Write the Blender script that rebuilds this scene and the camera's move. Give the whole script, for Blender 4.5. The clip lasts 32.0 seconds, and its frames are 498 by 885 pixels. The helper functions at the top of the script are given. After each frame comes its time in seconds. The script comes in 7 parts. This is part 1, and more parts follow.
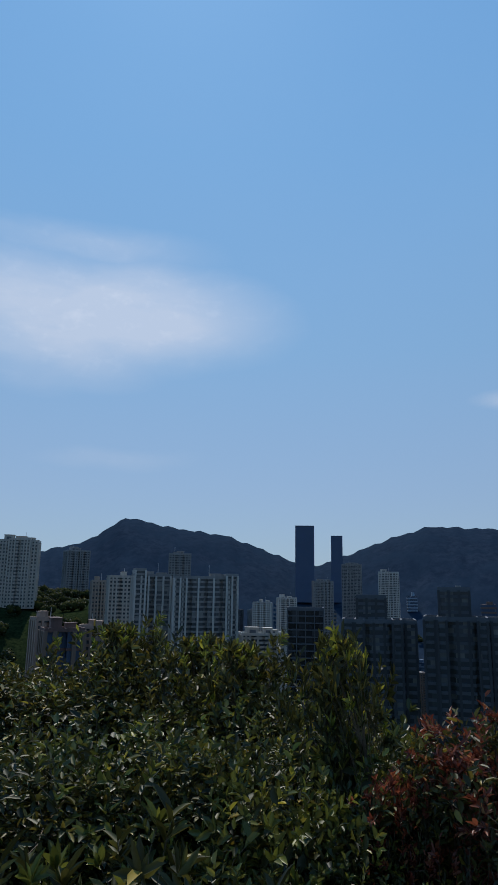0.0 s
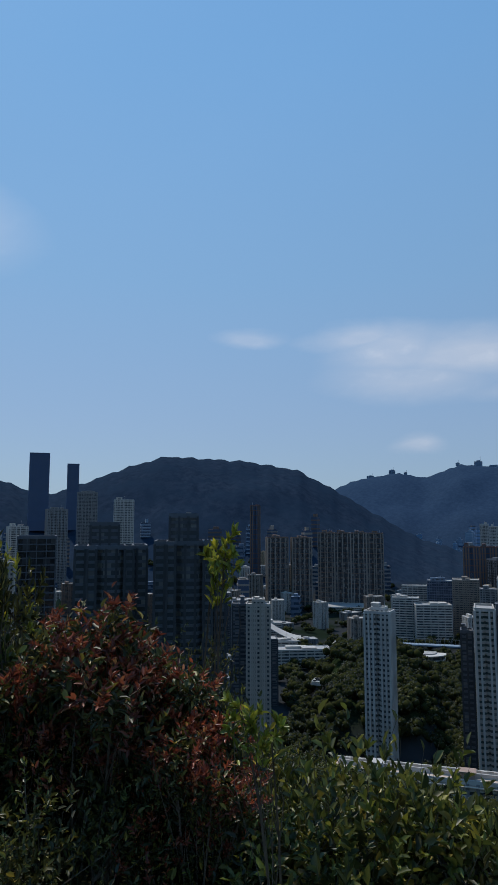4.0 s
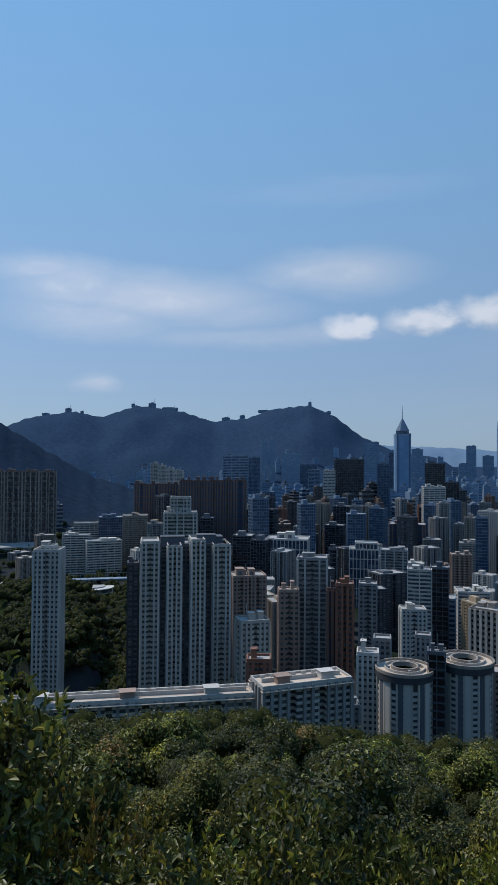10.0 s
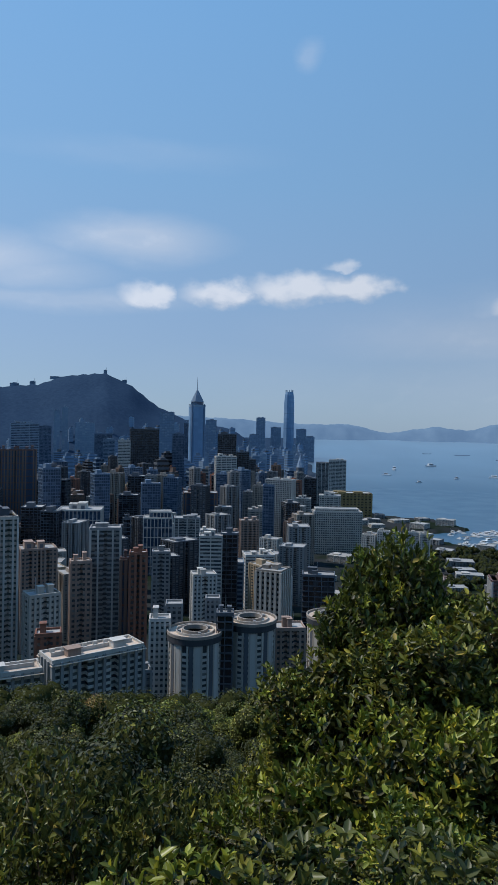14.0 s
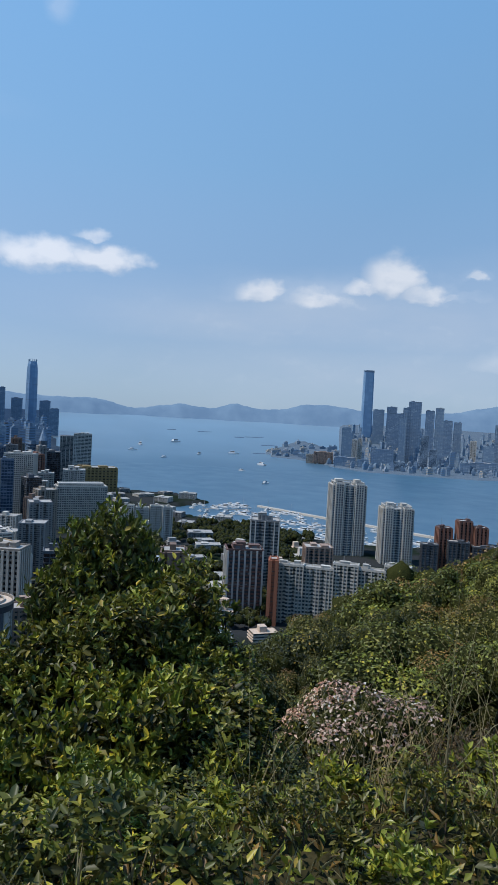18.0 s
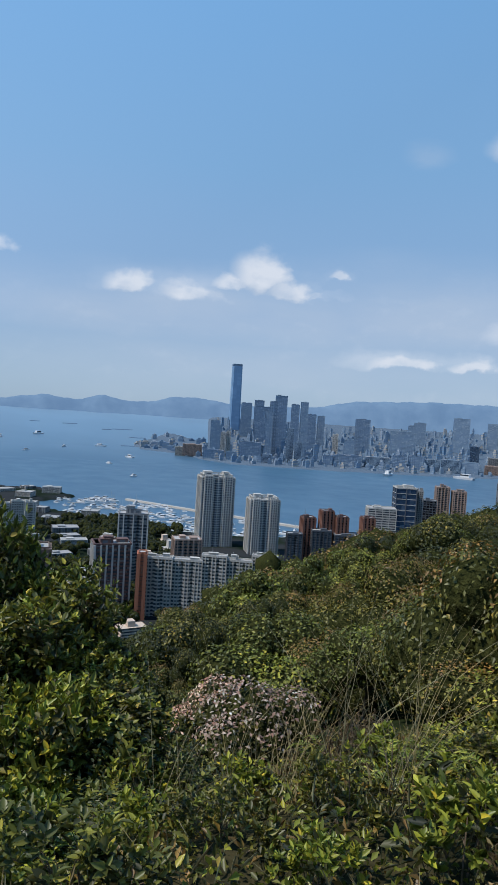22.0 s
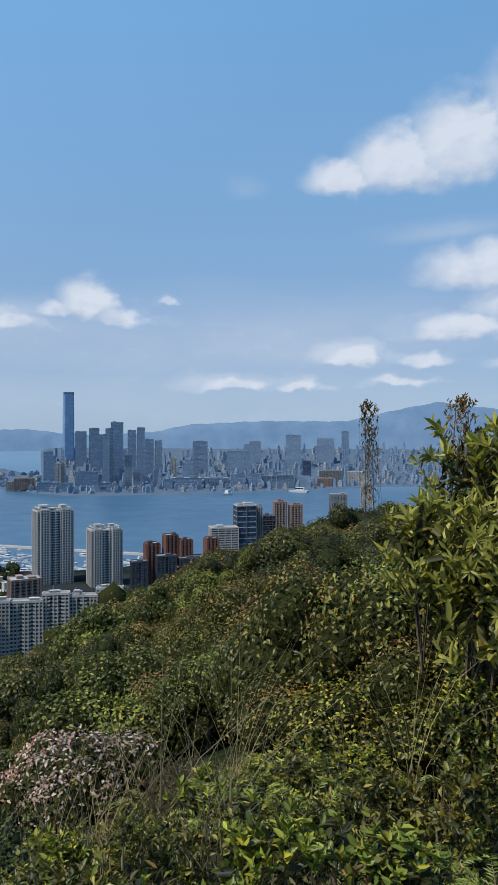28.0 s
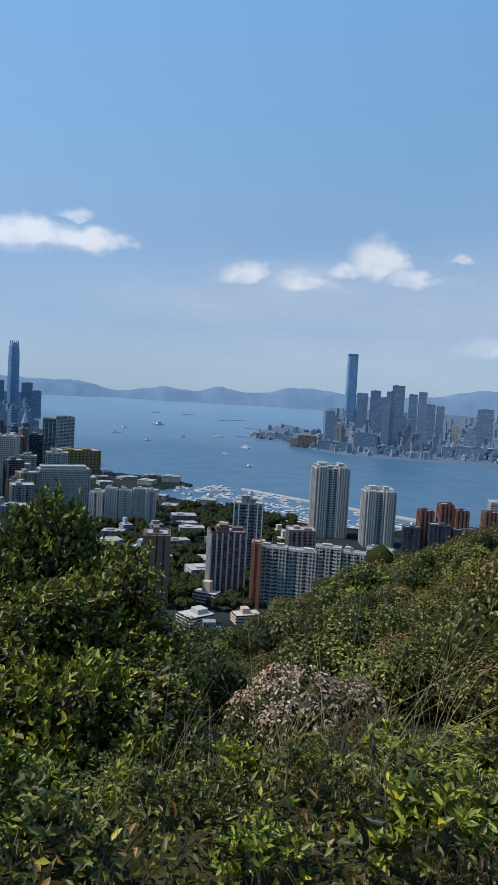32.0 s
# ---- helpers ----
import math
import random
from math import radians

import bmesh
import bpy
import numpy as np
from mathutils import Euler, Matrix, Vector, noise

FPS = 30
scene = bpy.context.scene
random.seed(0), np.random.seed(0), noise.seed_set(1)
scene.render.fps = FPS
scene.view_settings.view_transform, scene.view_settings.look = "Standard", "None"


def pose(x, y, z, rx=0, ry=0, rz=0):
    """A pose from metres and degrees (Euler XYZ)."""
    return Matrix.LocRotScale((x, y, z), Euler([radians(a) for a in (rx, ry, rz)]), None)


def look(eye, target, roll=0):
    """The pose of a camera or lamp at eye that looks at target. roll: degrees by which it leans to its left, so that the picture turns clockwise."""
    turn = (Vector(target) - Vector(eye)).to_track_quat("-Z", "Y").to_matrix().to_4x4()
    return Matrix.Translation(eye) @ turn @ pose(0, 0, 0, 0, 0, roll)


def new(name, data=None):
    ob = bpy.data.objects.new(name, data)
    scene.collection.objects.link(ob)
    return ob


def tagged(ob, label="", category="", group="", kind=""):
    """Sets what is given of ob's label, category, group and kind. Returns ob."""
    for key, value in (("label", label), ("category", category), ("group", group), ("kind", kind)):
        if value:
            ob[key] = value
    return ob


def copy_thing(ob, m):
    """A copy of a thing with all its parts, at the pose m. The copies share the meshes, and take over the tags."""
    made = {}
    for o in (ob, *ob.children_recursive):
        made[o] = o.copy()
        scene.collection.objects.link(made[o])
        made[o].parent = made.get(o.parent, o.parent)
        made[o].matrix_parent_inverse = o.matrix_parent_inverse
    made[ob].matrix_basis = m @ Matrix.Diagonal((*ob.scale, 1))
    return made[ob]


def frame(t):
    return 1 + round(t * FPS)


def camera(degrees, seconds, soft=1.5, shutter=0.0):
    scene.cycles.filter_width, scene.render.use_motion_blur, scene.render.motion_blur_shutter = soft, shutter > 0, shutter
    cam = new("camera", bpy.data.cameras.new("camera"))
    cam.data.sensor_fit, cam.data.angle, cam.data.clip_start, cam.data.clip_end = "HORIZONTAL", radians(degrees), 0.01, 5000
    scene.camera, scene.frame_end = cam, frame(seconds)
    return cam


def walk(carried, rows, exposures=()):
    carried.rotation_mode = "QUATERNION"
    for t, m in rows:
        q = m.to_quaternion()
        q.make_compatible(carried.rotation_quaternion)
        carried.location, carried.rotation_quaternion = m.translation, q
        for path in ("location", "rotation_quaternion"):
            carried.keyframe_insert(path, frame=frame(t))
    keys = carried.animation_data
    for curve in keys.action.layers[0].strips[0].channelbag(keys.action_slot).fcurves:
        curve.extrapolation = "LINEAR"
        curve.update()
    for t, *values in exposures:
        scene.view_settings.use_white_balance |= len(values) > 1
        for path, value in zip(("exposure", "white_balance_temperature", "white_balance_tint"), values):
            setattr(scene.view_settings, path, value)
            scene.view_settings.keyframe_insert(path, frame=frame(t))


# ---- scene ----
cam = camera(40.97, 32.0)
EYE = 180.0  # height of the first eye above the sea
# seconds, place relative to the first eye (x east, y north), yaw, pitch, roll
ROWS = [
    (0.0, -0.000, 0.000, 0.000, 148.28, 12.54, -0.83),
    (0.5, -0.041, 0.020, -0.013, 145.07, 11.81, -0.24),
    (1.0, -0.081, 0.038, -0.035, 142.26, 10.50, -0.35),
    (1.5, -0.122, 0.052, -0.063, 139.70, 8.81, -0.02),
    (2.0, -0.159, 0.077, -0.075, 137.31, 8.07, -0.08),
    (2.5, -0.207, 0.125, -0.087, 134.13, 7.53, 0.44),
    (3.0, -0.252, 0.173, -0.100, 131.21, 7.08, 0.57),
    (3.5, -0.278, 0.225, -0.104, 128.37, 6.86, 0.24),
    (5.5, -0.334, 0.383, -0.169, 121.17, 4.52, 0.29),
    (6.0, -0.354, 0.427, -0.196, 118.71, 3.28, 0.36),
    (6.5, -0.388, 0.484, -0.201, 114.42, 3.02, 0.12),
    (7.0, -0.398, 0.553, -0.200, 110.37, 2.91, -0.03),
    (7.5, -0.400, 0.602, -0.208, 107.79, 2.56, -0.13),
    (8.0, -0.407, 0.645, -0.210, 105.67, 2.38, -0.28),
    (8.5, -0.428, 0.663, -0.218, 103.83, 2.32, -0.29),
    (9.0, -0.420, 0.700, -0.219, 102.05, 2.01, -0.35),
    (9.5, -0.426, 0.722, -0.233, 100.65, 1.57, -0.30),
    (10.0, -0.408, 0.757, -0.213, 98.81, 1.47, -0.39),
    (10.5, -0.394, 0.795, -0.207, 96.67, 1.40, -0.35),
    (11.0, -0.379, 0.834, -0.203, 94.44, 1.17, -0.32),
    (11.5, -0.358, 0.874, -0.187, 92.41, 1.08, -0.41),
    (12.0, -0.322, 0.913, -0.184, 91.16, 0.99, -0.42),
    (12.5, -0.335, 0.942, -0.206, 89.32, 0.59, -0.44),
    (13.0, -0.313, 0.936, -0.213, 86.87, -0.01, -0.68),
    (13.5, -0.299, 0.958, -0.226, 84.47, -0.65, -0.91),
    (14.0, -0.279, 1.005, -0.225, 81.38, -0.91, -1.12),
    (14.5, -0.284, 1.080, -0.233, 77.67, -1.03, -1.40),
    (15.0, -0.270, 1.142, -0.214, 74.23, -0.97, -1.92),
    (15.5, -0.247, 1.206, -0.222, 70.92, -0.86, -2.49),
    (17.5, -0.192, 1.229, -0.292, 63.06, -2.39, -2.65),
    (18.0, -0.175, 1.228, -0.252, 59.88, -2.32, -3.01),
    (18.5, -0.170, 1.201, -0.254, 55.29, -2.44, -3.46),
    (19.0, -0.169, 1.140, -0.252, 54.13, -2.78, -3.55),
    (19.5, -0.179, 1.139, -0.217, 53.98, -2.80, -3.53),
    (20.0, -0.176, 1.158, -0.195, 53.54, -2.76, -3.32),
    (20.5, -0.177, 1.143, -0.174, 51.88, -2.66, -3.29),
    (21.0, -0.201, 1.097, -0.164, 51.08, -2.56, -3.34),
    (21.5, -0.210, 1.076, -0.165, 49.63, -2.42, -3.54),
    (22.0, -0.223, 1.033, -0.174, 48.65, -2.33, -3.58),
    (22.5, -0.227, 1.021, -0.181, 46.33, -2.12, -3.75),
    (23.0, -0.224, 1.046, -0.200, 43.69, -1.90, -3.88),
    (23.5, -0.200, 1.090, -0.191, 41.05, -1.73, -3.95),
    (24.0, -0.247, 1.106, -0.199, 37.87, -1.55, -4.34),
    (24.5, -0.258, 1.104, -0.196, 36.45, -1.40, -4.60),
    (25.0, -0.234, 1.113, -0.187, 35.36, -1.32, -4.13),
    (25.5, -0.220, 1.106, -0.159, 34.63, -1.20, -3.63),
    (27.5, -0.145, 1.174, -0.069, 31.50, 0.09, -3.05),
    (28.0, -0.110, 1.209, -0.082, 34.74, 0.15, -0.02),
    (28.5, -0.012, 1.306, -0.104, 39.91, 0.29, -0.01),
    (29.0, 0.053, 1.417, -0.143, 41.17, 0.09, -0.71),
    (29.5, 0.065, 1.481, -0.176, 45.41, -1.03, -1.04),
    (30.0, 0.097, 1.549, -0.164, 51.24, -1.27, -1.95),
    (30.5, 0.082, 1.619, -0.160, 53.19, -1.79, -2.13),
    (31.0, 0.069, 1.605, -0.197, 54.97, -3.30, -2.10),
    (31.5, 0.063, 1.576, -0.209, 56.21, -3.62, -2.74),
    (32.0, 0.066, 1.517, -0.189, 58.52, -3.69, -3.26),
]
walk(cam, [(t, pose(x, y, EYE + z, 90 + pitch, roll, yaw)) for t, x, y, z, yaw, pitch, roll in ROWS],
     exposures=[(0.0, -0.4), (3.5, -0.4), (6.0, -0.32), (14.0, -0.2), (18.5, 0.0), (32.0, 0.0)])
SUN_COMPASS, SUN_HEIGHT = 203.0, 56.0

# ---- sky, clouds and sun ----
world = bpy.data.worlds.new("sky")
scene.world = world
world.use_nodes = True
wt = world.node_tree
wt.nodes.clear()


def wmath(op, a, b=None, clamp=False):
    node = wt.nodes.new("ShaderNodeMath")
    node.operation, node.use_clamp = op, clamp
    for socket, value in zip(node.inputs, (a, b)):
        if value is None:
            continue
        if isinstance(value, (int, float)):
            socket.default_value = value
        else:
            wt.links.new(value, socket)
    return node.outputs[0]


def wvec(op, a, b, c=None):
    node = wt.nodes.new("ShaderNodeVectorMath")
    node.operation = op
    for socket, value in zip(node.inputs, (a, b, c)):
        if value is None:
            continue
        if isinstance(value, tuple):
            socket.default_value = value
        else:
            wt.links.new(value, socket)
    return node


def wnoise(coords, scale, detail, rough):
    node = wt.nodes.new("ShaderNodeTexNoise")
    node.inputs["Scale"].default_value = scale
    node.inputs["Detail"].default_value = detail
    node.inputs["Roughness"].default_value = rough
    wt.links.new(coords, node.inputs["Vector"])
    return node


sky = wt.nodes.new("ShaderNodeTexSky")
sky.sky_type, sky.sun_disc = "NISHITA", False
sky.sun_elevation, sky.sun_rotation = radians(SUN_HEIGHT), radians(SUN_COMPASS)
sky.altitude, sky.air_density, sky.dust_density, sky.ozone_density = 180, 1.0, 0.6, 3.0
tint = wt.nodes.new("ShaderNodeMix")
tint.data_type, tint.blend_type = "RGBA", "MULTIPLY"
tint.inputs[0].default_value = 1.0
tint.inputs[7].default_value = (0.66, 0.98, 1.12, 1.0)
wt.links.new(sky.outputs[0], tint.inputs[6])

coords = wt.nodes.new("ShaderNodeTexCoord")
axes = wt.nodes.new("ShaderNodeSeparateXYZ")
wt.links.new(coords.outputs["Generated"], axes.inputs[0])
bearing = wmath("MULTIPLY", wmath("ARCTAN2", axes.outputs[0], axes.outputs[1]), 57.2958)
height = wmath("MULTIPLY", wmath("ARCSINE", axes.outputs[2]), 57.2958)
flat = wt.nodes.new("ShaderNodeCombineXYZ")
wt.links.new(bearing, flat.inputs[0])
wt.links.new(height, flat.inputs[1])
squash = wvec("MULTIPLY", flat.outputs[0], (0.35, 1.0, 1.0)).outputs[0]
stretched = wvec("MULTIPLY", flat.outputs[0], (0.7, 1.0, 1.0)).outputs[0]
billow = wnoise(stretched, 0.55, 7, 0.52)
below = wnoise(wvec("ADD", stretched, (0.35, -0.5, 0.0)).outputs[0], 0.55, 4, 0.52)
wisp = wnoise(squash, 0.22, 6, 0.55)
veil = wnoise(squash, 0.1, 4, 0.5)


def cloud_field(blobs, warp, noise_node, base=1.0, lift=0.0):
    """The union of soft ellipses (bearing, height, half width, half height, weight), in degrees, with edges stirred by noise."""
    stir = wvec("SUBTRACT", noise_node.outputs["Color"], (0.5, 0.5, 0.5)).outputs[0]
    where = wvec("MULTIPLY_ADD", stir, (warp * 1.6, warp, 0), flat.outputs[0]).outputs[0]
    where = wvec("ADD", where, (0.0, lift, 0.0)).outputs[0] if lift else where
    total = None
    for a, e, w, h, weight in blobs:
        off = wvec("MULTIPLY_ADD", where, (1 / w, 1 / h, 0), (-a / w, -e / h, 0)).outputs[0]
        if base > 1:  # a flatter underside
            off = wvec("MAXIMUM", off, wvec("MULTIPLY", off, (-1.0, -base, 0.0)).outputs[0]).outputs[0]
        far = wvec("LENGTH", off, None).outputs["Value"]
        one = wmath("MULTIPLY", wmath("SUBTRACT", 1.35, far, clamp=True), weight)
        total = one if total is None else wmath("MAXIMUM", total, one)
    return total


soft_blobs = [
    (-160.0, 22.8, 13.0, 4.2, 1.0), (-166.0, 22.2, 12.0, 5.0, 0.9), (-152.5, 21.8, 5.0, 2.6, 0.62), (-163.0, 27.8, 10.0, 1.8, 0.45),
    (-159.7, 10.9, 6.0, 0.9, 0.25), (-125.6, 15.6, 3.0, 0.8, 0.5), (-116.7, 15.2, 4.4, 1.3, 0.8), (-107.0, 13.6, 10.5, 2.2, 0.88), (-113.5, 14.0, 5.5, 2.2, 0.8), (-101.0, 12.6, 7.0, 1.3, 0.6),
    (-112.0, 11.8, 7.0, 2.0, 0.7), (-98.0, 10.6, 12.0, 1.0, 0.5), (-104.0, 15.0, 6.0, 1.2, 0.4), (-91.7, 15.7, 7.4, 2.0, 0.78),
    (-111.8, 6.1, 2.4, 0.9, 0.7), (-76.6, 29.1, 1.2, 1.0, 0.35), (-92.0, 22.0, 12.0, 1.2, 0.2), (-51.8, 8.4, 24.0, 3.6, 0.54),
    (-30.4, 8.8, 22.0, 4.4, 0.54), (-35.1, 21.3, 1.9, 0.8, 0.3), (-18.0, 17.4, 6.0, 1.0, 0.35), (-130.0, 40.0, 60.0, 26.0, 0.05), (-38.0, 4.0, 42.0, 4.0, 0.48),
]
puff_blobs = [
    (-90.3, 10.9, 3.2, 1.6, 0.9), (-83.6, 11.4, 4.6, 1.6, 0.95), (-77.5, 11.8, 5.2, 1.8, 1.0), (-72.8, 12.0, 4.0, 1.6, 1.0),
    (-73.7, 13.9, 2.2, 0.7, 0.6), (-59.4, 10.2, 3.0, 1.7, 0.85), (-54.2, 9.9, 4.6, 1.8, 0.8), (-48.2, 11.4, 3.2, 2.6, 1.0), (-46.0, 10.4, 3.4, 1.6, 0.8),
    (-50.5, 10.8, 3.2, 1.3, 0.8), (-43.9, 10.2, 2.8, 0.7, 0.6), (-42.0, 11.9, 1.2, 0.6, 0.6), (-36.0, 5.1, 5.0, 1.0, 0.8),
    (-26.6, 21.4, 4.2, 2.2, 1.0), (-22.0, 22.0, 5.4, 3.6, 1.08), (-16.8, 22.8, 5.6, 4.8, 1.12), (-9.5, 24.6, 7.0, 6.0, 1.12),
    (-14.4, 13.6, 7.6, 3.2, 0.98), (-12.0, 10.8, 6.4, 2.8, 0.88), (-17.0, 9.2, 5.8, 2.1, 0.9), (-26.2, 7.2, 3.2, 1.7, 0.95),
    (-30.6, 4.9, 2.6, 1.0, 0.8), (-22.0, 5.3, 4.0, 0.9, 0.75), (-20.0, 6.9, 4.0, 1.3, 0.75), (-12.0, 6.6, 5.0, 1.3, 0.7),
]
soft = cloud_field(soft_blobs, 3.0, wisp)
puff = cloud_field(puff_blobs, 2.0, billow, 1.7)
above = cloud_field(puff_blobs, 2.0, billow, 1.7, 0.9)
sunny = wmath("SUBTRACT", puff, above)
soft = wmath("MULTIPLY", soft, wmath("ADD", wmath("MULTIPLY", wisp.outputs["Fac"], 1.3), 0.45))
soft = wmath("MULTIPLY", wmath("POWER", wmath("MULTIPLY", soft, 1.0, clamp=True), 1.35), 0.95)
puff = wmath("SUBTRACT", wmath("MULTIPLY", puff, 2.5), wmath("MULTIPLY", billow.outputs["Fac"], 1.75))
edge = wt.nodes.new("ShaderNodeMapRange")
edge.interpolation_type = "SMOOTHSTEP"
edge.inputs[1].default_value, edge.inputs[2].default_value = -0.25, 1.5
wt.links.new(puff, edge.inputs[0])
cover = wmath("MAXIMUM", soft, wmath("MULTIPLY", edge.outputs[0], 0.88))
thin = wmath("MULTIPLY", wmath("SUBTRACT", veil.outputs["Fac"], 0.47, clamp=True), 0.05)
cover = wmath("MAXIMUM", cover, thin)
shade = wt.nodes.new("ShaderNodeMix")
shade.data_type = "RGBA"
shade.inputs[6].default_value = (4.9, 5.8, 7.2, 1.0)
shade.inputs[7].default_value = (7.2, 7.7, 8.6, 1.0)
lit = wmath("ADD", wmath("MULTIPLY", wmath("SUBTRACT", below.outputs["Fac"], billow.outputs["Fac"]), 1.0), wmath("ADD", wmath("MULTIPLY", sunny, 1.5), wmath("MULTIPLY", puff, 0.3)))
wt.links.new(wmath("ADD", lit, 0.2, clamp=True), shade.inputs[0])
haze = wt.nodes.new("ShaderNodeValToRGB")  # the milky blue of a humid day, palest at the horizon
for place, colour in ((0.0, (0.35, 0.46, 0.625)), (0.10, (0.30, 0.44, 0.67)), (0.25, (0.23, 0.435, 0.715)), (0.45, (0.175, 0.41, 0.76)), (1.0, (0.08, 0.33, 0.80))):
    stop = haze.color_ramp.elements[0] if place == 0 else haze.color_ramp.elements[-1] if place == 1 else haze.color_ramp.elements.new(place)
    stop.position, stop.color = place, (*colour, 1)
wt.links.new(wmath("MULTIPLY", height, 1 / 80, clamp=True), haze.inputs[0])
milky = wt.nodes.new("ShaderNodeMix")
milky.data_type = "RGBA"
milky.inputs[0].default_value = 0.8
wt.links.new(tint.outputs[2], milky.inputs[6])
wt.links.new(wvec("MULTIPLY", haze.outputs[0], (10, 10, 10)).outputs[0], milky.inputs[7])
clouded = wt.nodes.new("ShaderNodeMix")
clouded.data_type = "RGBA"
wt.links.new(cover, clouded.inputs[0])
back = wt.nodes.new("ShaderNodeBackground")
back.inputs[1].default_value = 0.1
toward = wvec("DOT_PRODUCT", coords.outputs["Generated"], (math.sin(radians(SUN_COMPASS)) * math.cos(radians(SUN_HEIGHT)), math.cos(radians(SUN_COMPASS)) * math.cos(radians(SUN_HEIGHT)), math.sin(radians(SUN_HEIGHT)))).outputs["Value"]
glow = wt.nodes.new("ShaderNodeMapRange")  # the humid air is brighter towards the sun
glow.inputs[1].default_value, glow.inputs[2].default_value, glow.inputs[3].default_value, glow.inputs[4].default_value = 0.08, 0.85, 0.0, 1.0
wt.links.new(toward, glow.inputs[0])
warm = wt.nodes.new("ShaderNodeMix")
warm.data_type = "RGBA"
warm.inputs[6].default_value, warm.inputs[7].default_value = (1.0, 1.0, 1.0, 1.0), (1.36, 1.29, 1.26, 1.0)
wt.links.new(glow.outputs[0], warm.inputs[0])
bright = wvec("MULTIPLY", milky.outputs[2], warm.outputs[2])
wt.links.new(bright.outputs[0], clouded.inputs[6])
white = wt.nodes.new("ShaderNodeMix")
white.data_type = "RGBA"
white.inputs[6].default_value, white.inputs[7].default_value = (1.0, 1.0, 1.0, 1.0), (1.34, 1.36, 1.42, 1.0)
wt.links.new(glow.outputs[0], white.inputs[0])
wt.links.new(wvec("MULTIPLY", shade.outputs[2], white.outputs[2]).outputs[0], clouded.inputs[7])
wt.links.new(clouded.outputs[2], back.inputs[0])
wout = wt.nodes.new("ShaderNodeOutputWorld")
wt.links.new(back.outputs[0], wout.inputs[0])

sun = new("sun", bpy.data.lights.new("sun", "SUN"))
sun.data.energy, sun.data.angle, sun.data.color = 4.2, radians(0.6), (1.0, 0.95, 0.87)
sun.matrix_world = look((0, 0, 400), (-100 * math.sin(radians(SUN_COMPASS)), -100 * math.cos(radians(SUN_COMPASS)), 400 - 100 * math.tan(radians(SUN_HEIGHT))))

# ---- materials ----
def material(name):
    m = bpy.data.materials.new(name)
    m.use_nodes = True
    t = m.node_tree
    return m, t, t.nodes["Principled BSDF"]


def tree_noise(t, scale, detail=4, rough=0.55, stretch=None, source="Object"):
    c = t.nodes.new("ShaderNodeTexCoord")
    n = t.nodes.new("ShaderNodeTexNoise")
    n.inputs["Scale"].default_value, n.inputs["Detail"].default_value, n.inputs["Roughness"].default_value = scale, detail, rough
    if stretch:
        mp = t.nodes.new("ShaderNodeMapping")
        mp.inputs["Scale"].default_value = stretch
        t.links.new(c.outputs[source], mp.inputs[0])
        t.links.new(mp.outputs[0], n.inputs["Vector"])
    else:
        t.links.new(c.outputs[source], n.inputs["Vector"])
    return n


def blend(t, kind, fac, a, b):
    n = t.nodes.new("ShaderNodeMix")
    n.data_type, n.blend_type = "RGBA", kind
    for socket, value in ((n.inputs[0], fac), (n.inputs[6], a), (n.inputs[7], b)):
        if isinstance(value, (int, float)):
            socket.default_value = value
        elif isinstance(value, tuple):
            socket.default_value = (*value, 1.0)
        else:
            t.links.new(value, socket)
    return n.outputs[2]


def spread(t, value, lo, hi, a, b):
    n = t.nodes.new("ShaderNodeMapRange")
    n.inputs[1].default_value, n.inputs[2].default_value, n.inputs[3].default_value, n.inputs[4].default_value = lo, hi, a, b
    t.links.new(value, n.inputs[0])
    return n.outputs[0]


def bump(t, bsdf, value, strength, distance):
    n = t.nodes.new("ShaderNodeBump")
    n.inputs["Strength"].default_value, n.inputs["Distance"].default_value = strength, distance
    t.links.new(value, n.inputs["Height"])
    t.links.new(n.outputs[0], bsdf.inputs["Normal"])


def plaster(name, colour, dirt=0.35, rough=0.8, vary=0.12, metal=0.0):
    """Painted or tiled wall: rain streaks, patches, a little tone of its own for each building."""
    m, t, b = material(name)
    streak = tree_noise(t, 0.5, 5, 0.6, (1.0, 1.0, 0.05))
    patch = tree_noise(t, 0.09, 4, 0.6)
    grain = tree_noise(t, 1.9, 3, 0.6)
    info = t.nodes.new("ShaderNodeObjectInfo")
    dark = tuple(c * 0.55 for c in colour)
    c = blend(t, "MIX", spread(t, streak.outputs["Fac"], 0.42, 0.72, 0.0, dirt), colour, dark)
    c = blend(t, "MULTIPLY", spread(t, patch.outputs["Fac"], 0.35, 0.7, 0.0, dirt), c, (0.72, 0.72, 0.7))
    tone = blend(t, "MIX", info.outputs["Random"], (1 - vary,) * 3, (1 + vary,) * 3)
    c = blend(t, "MULTIPLY", 1.0, c, tone)
    t.links.new(c, b.inputs["Base Color"])
    b.inputs["Roughness"].default_value, b.inputs["Metallic"].default_value = rough, metal
    bump(t, b, grain.outputs["Fac"], 0.2, 0.05)
    return m


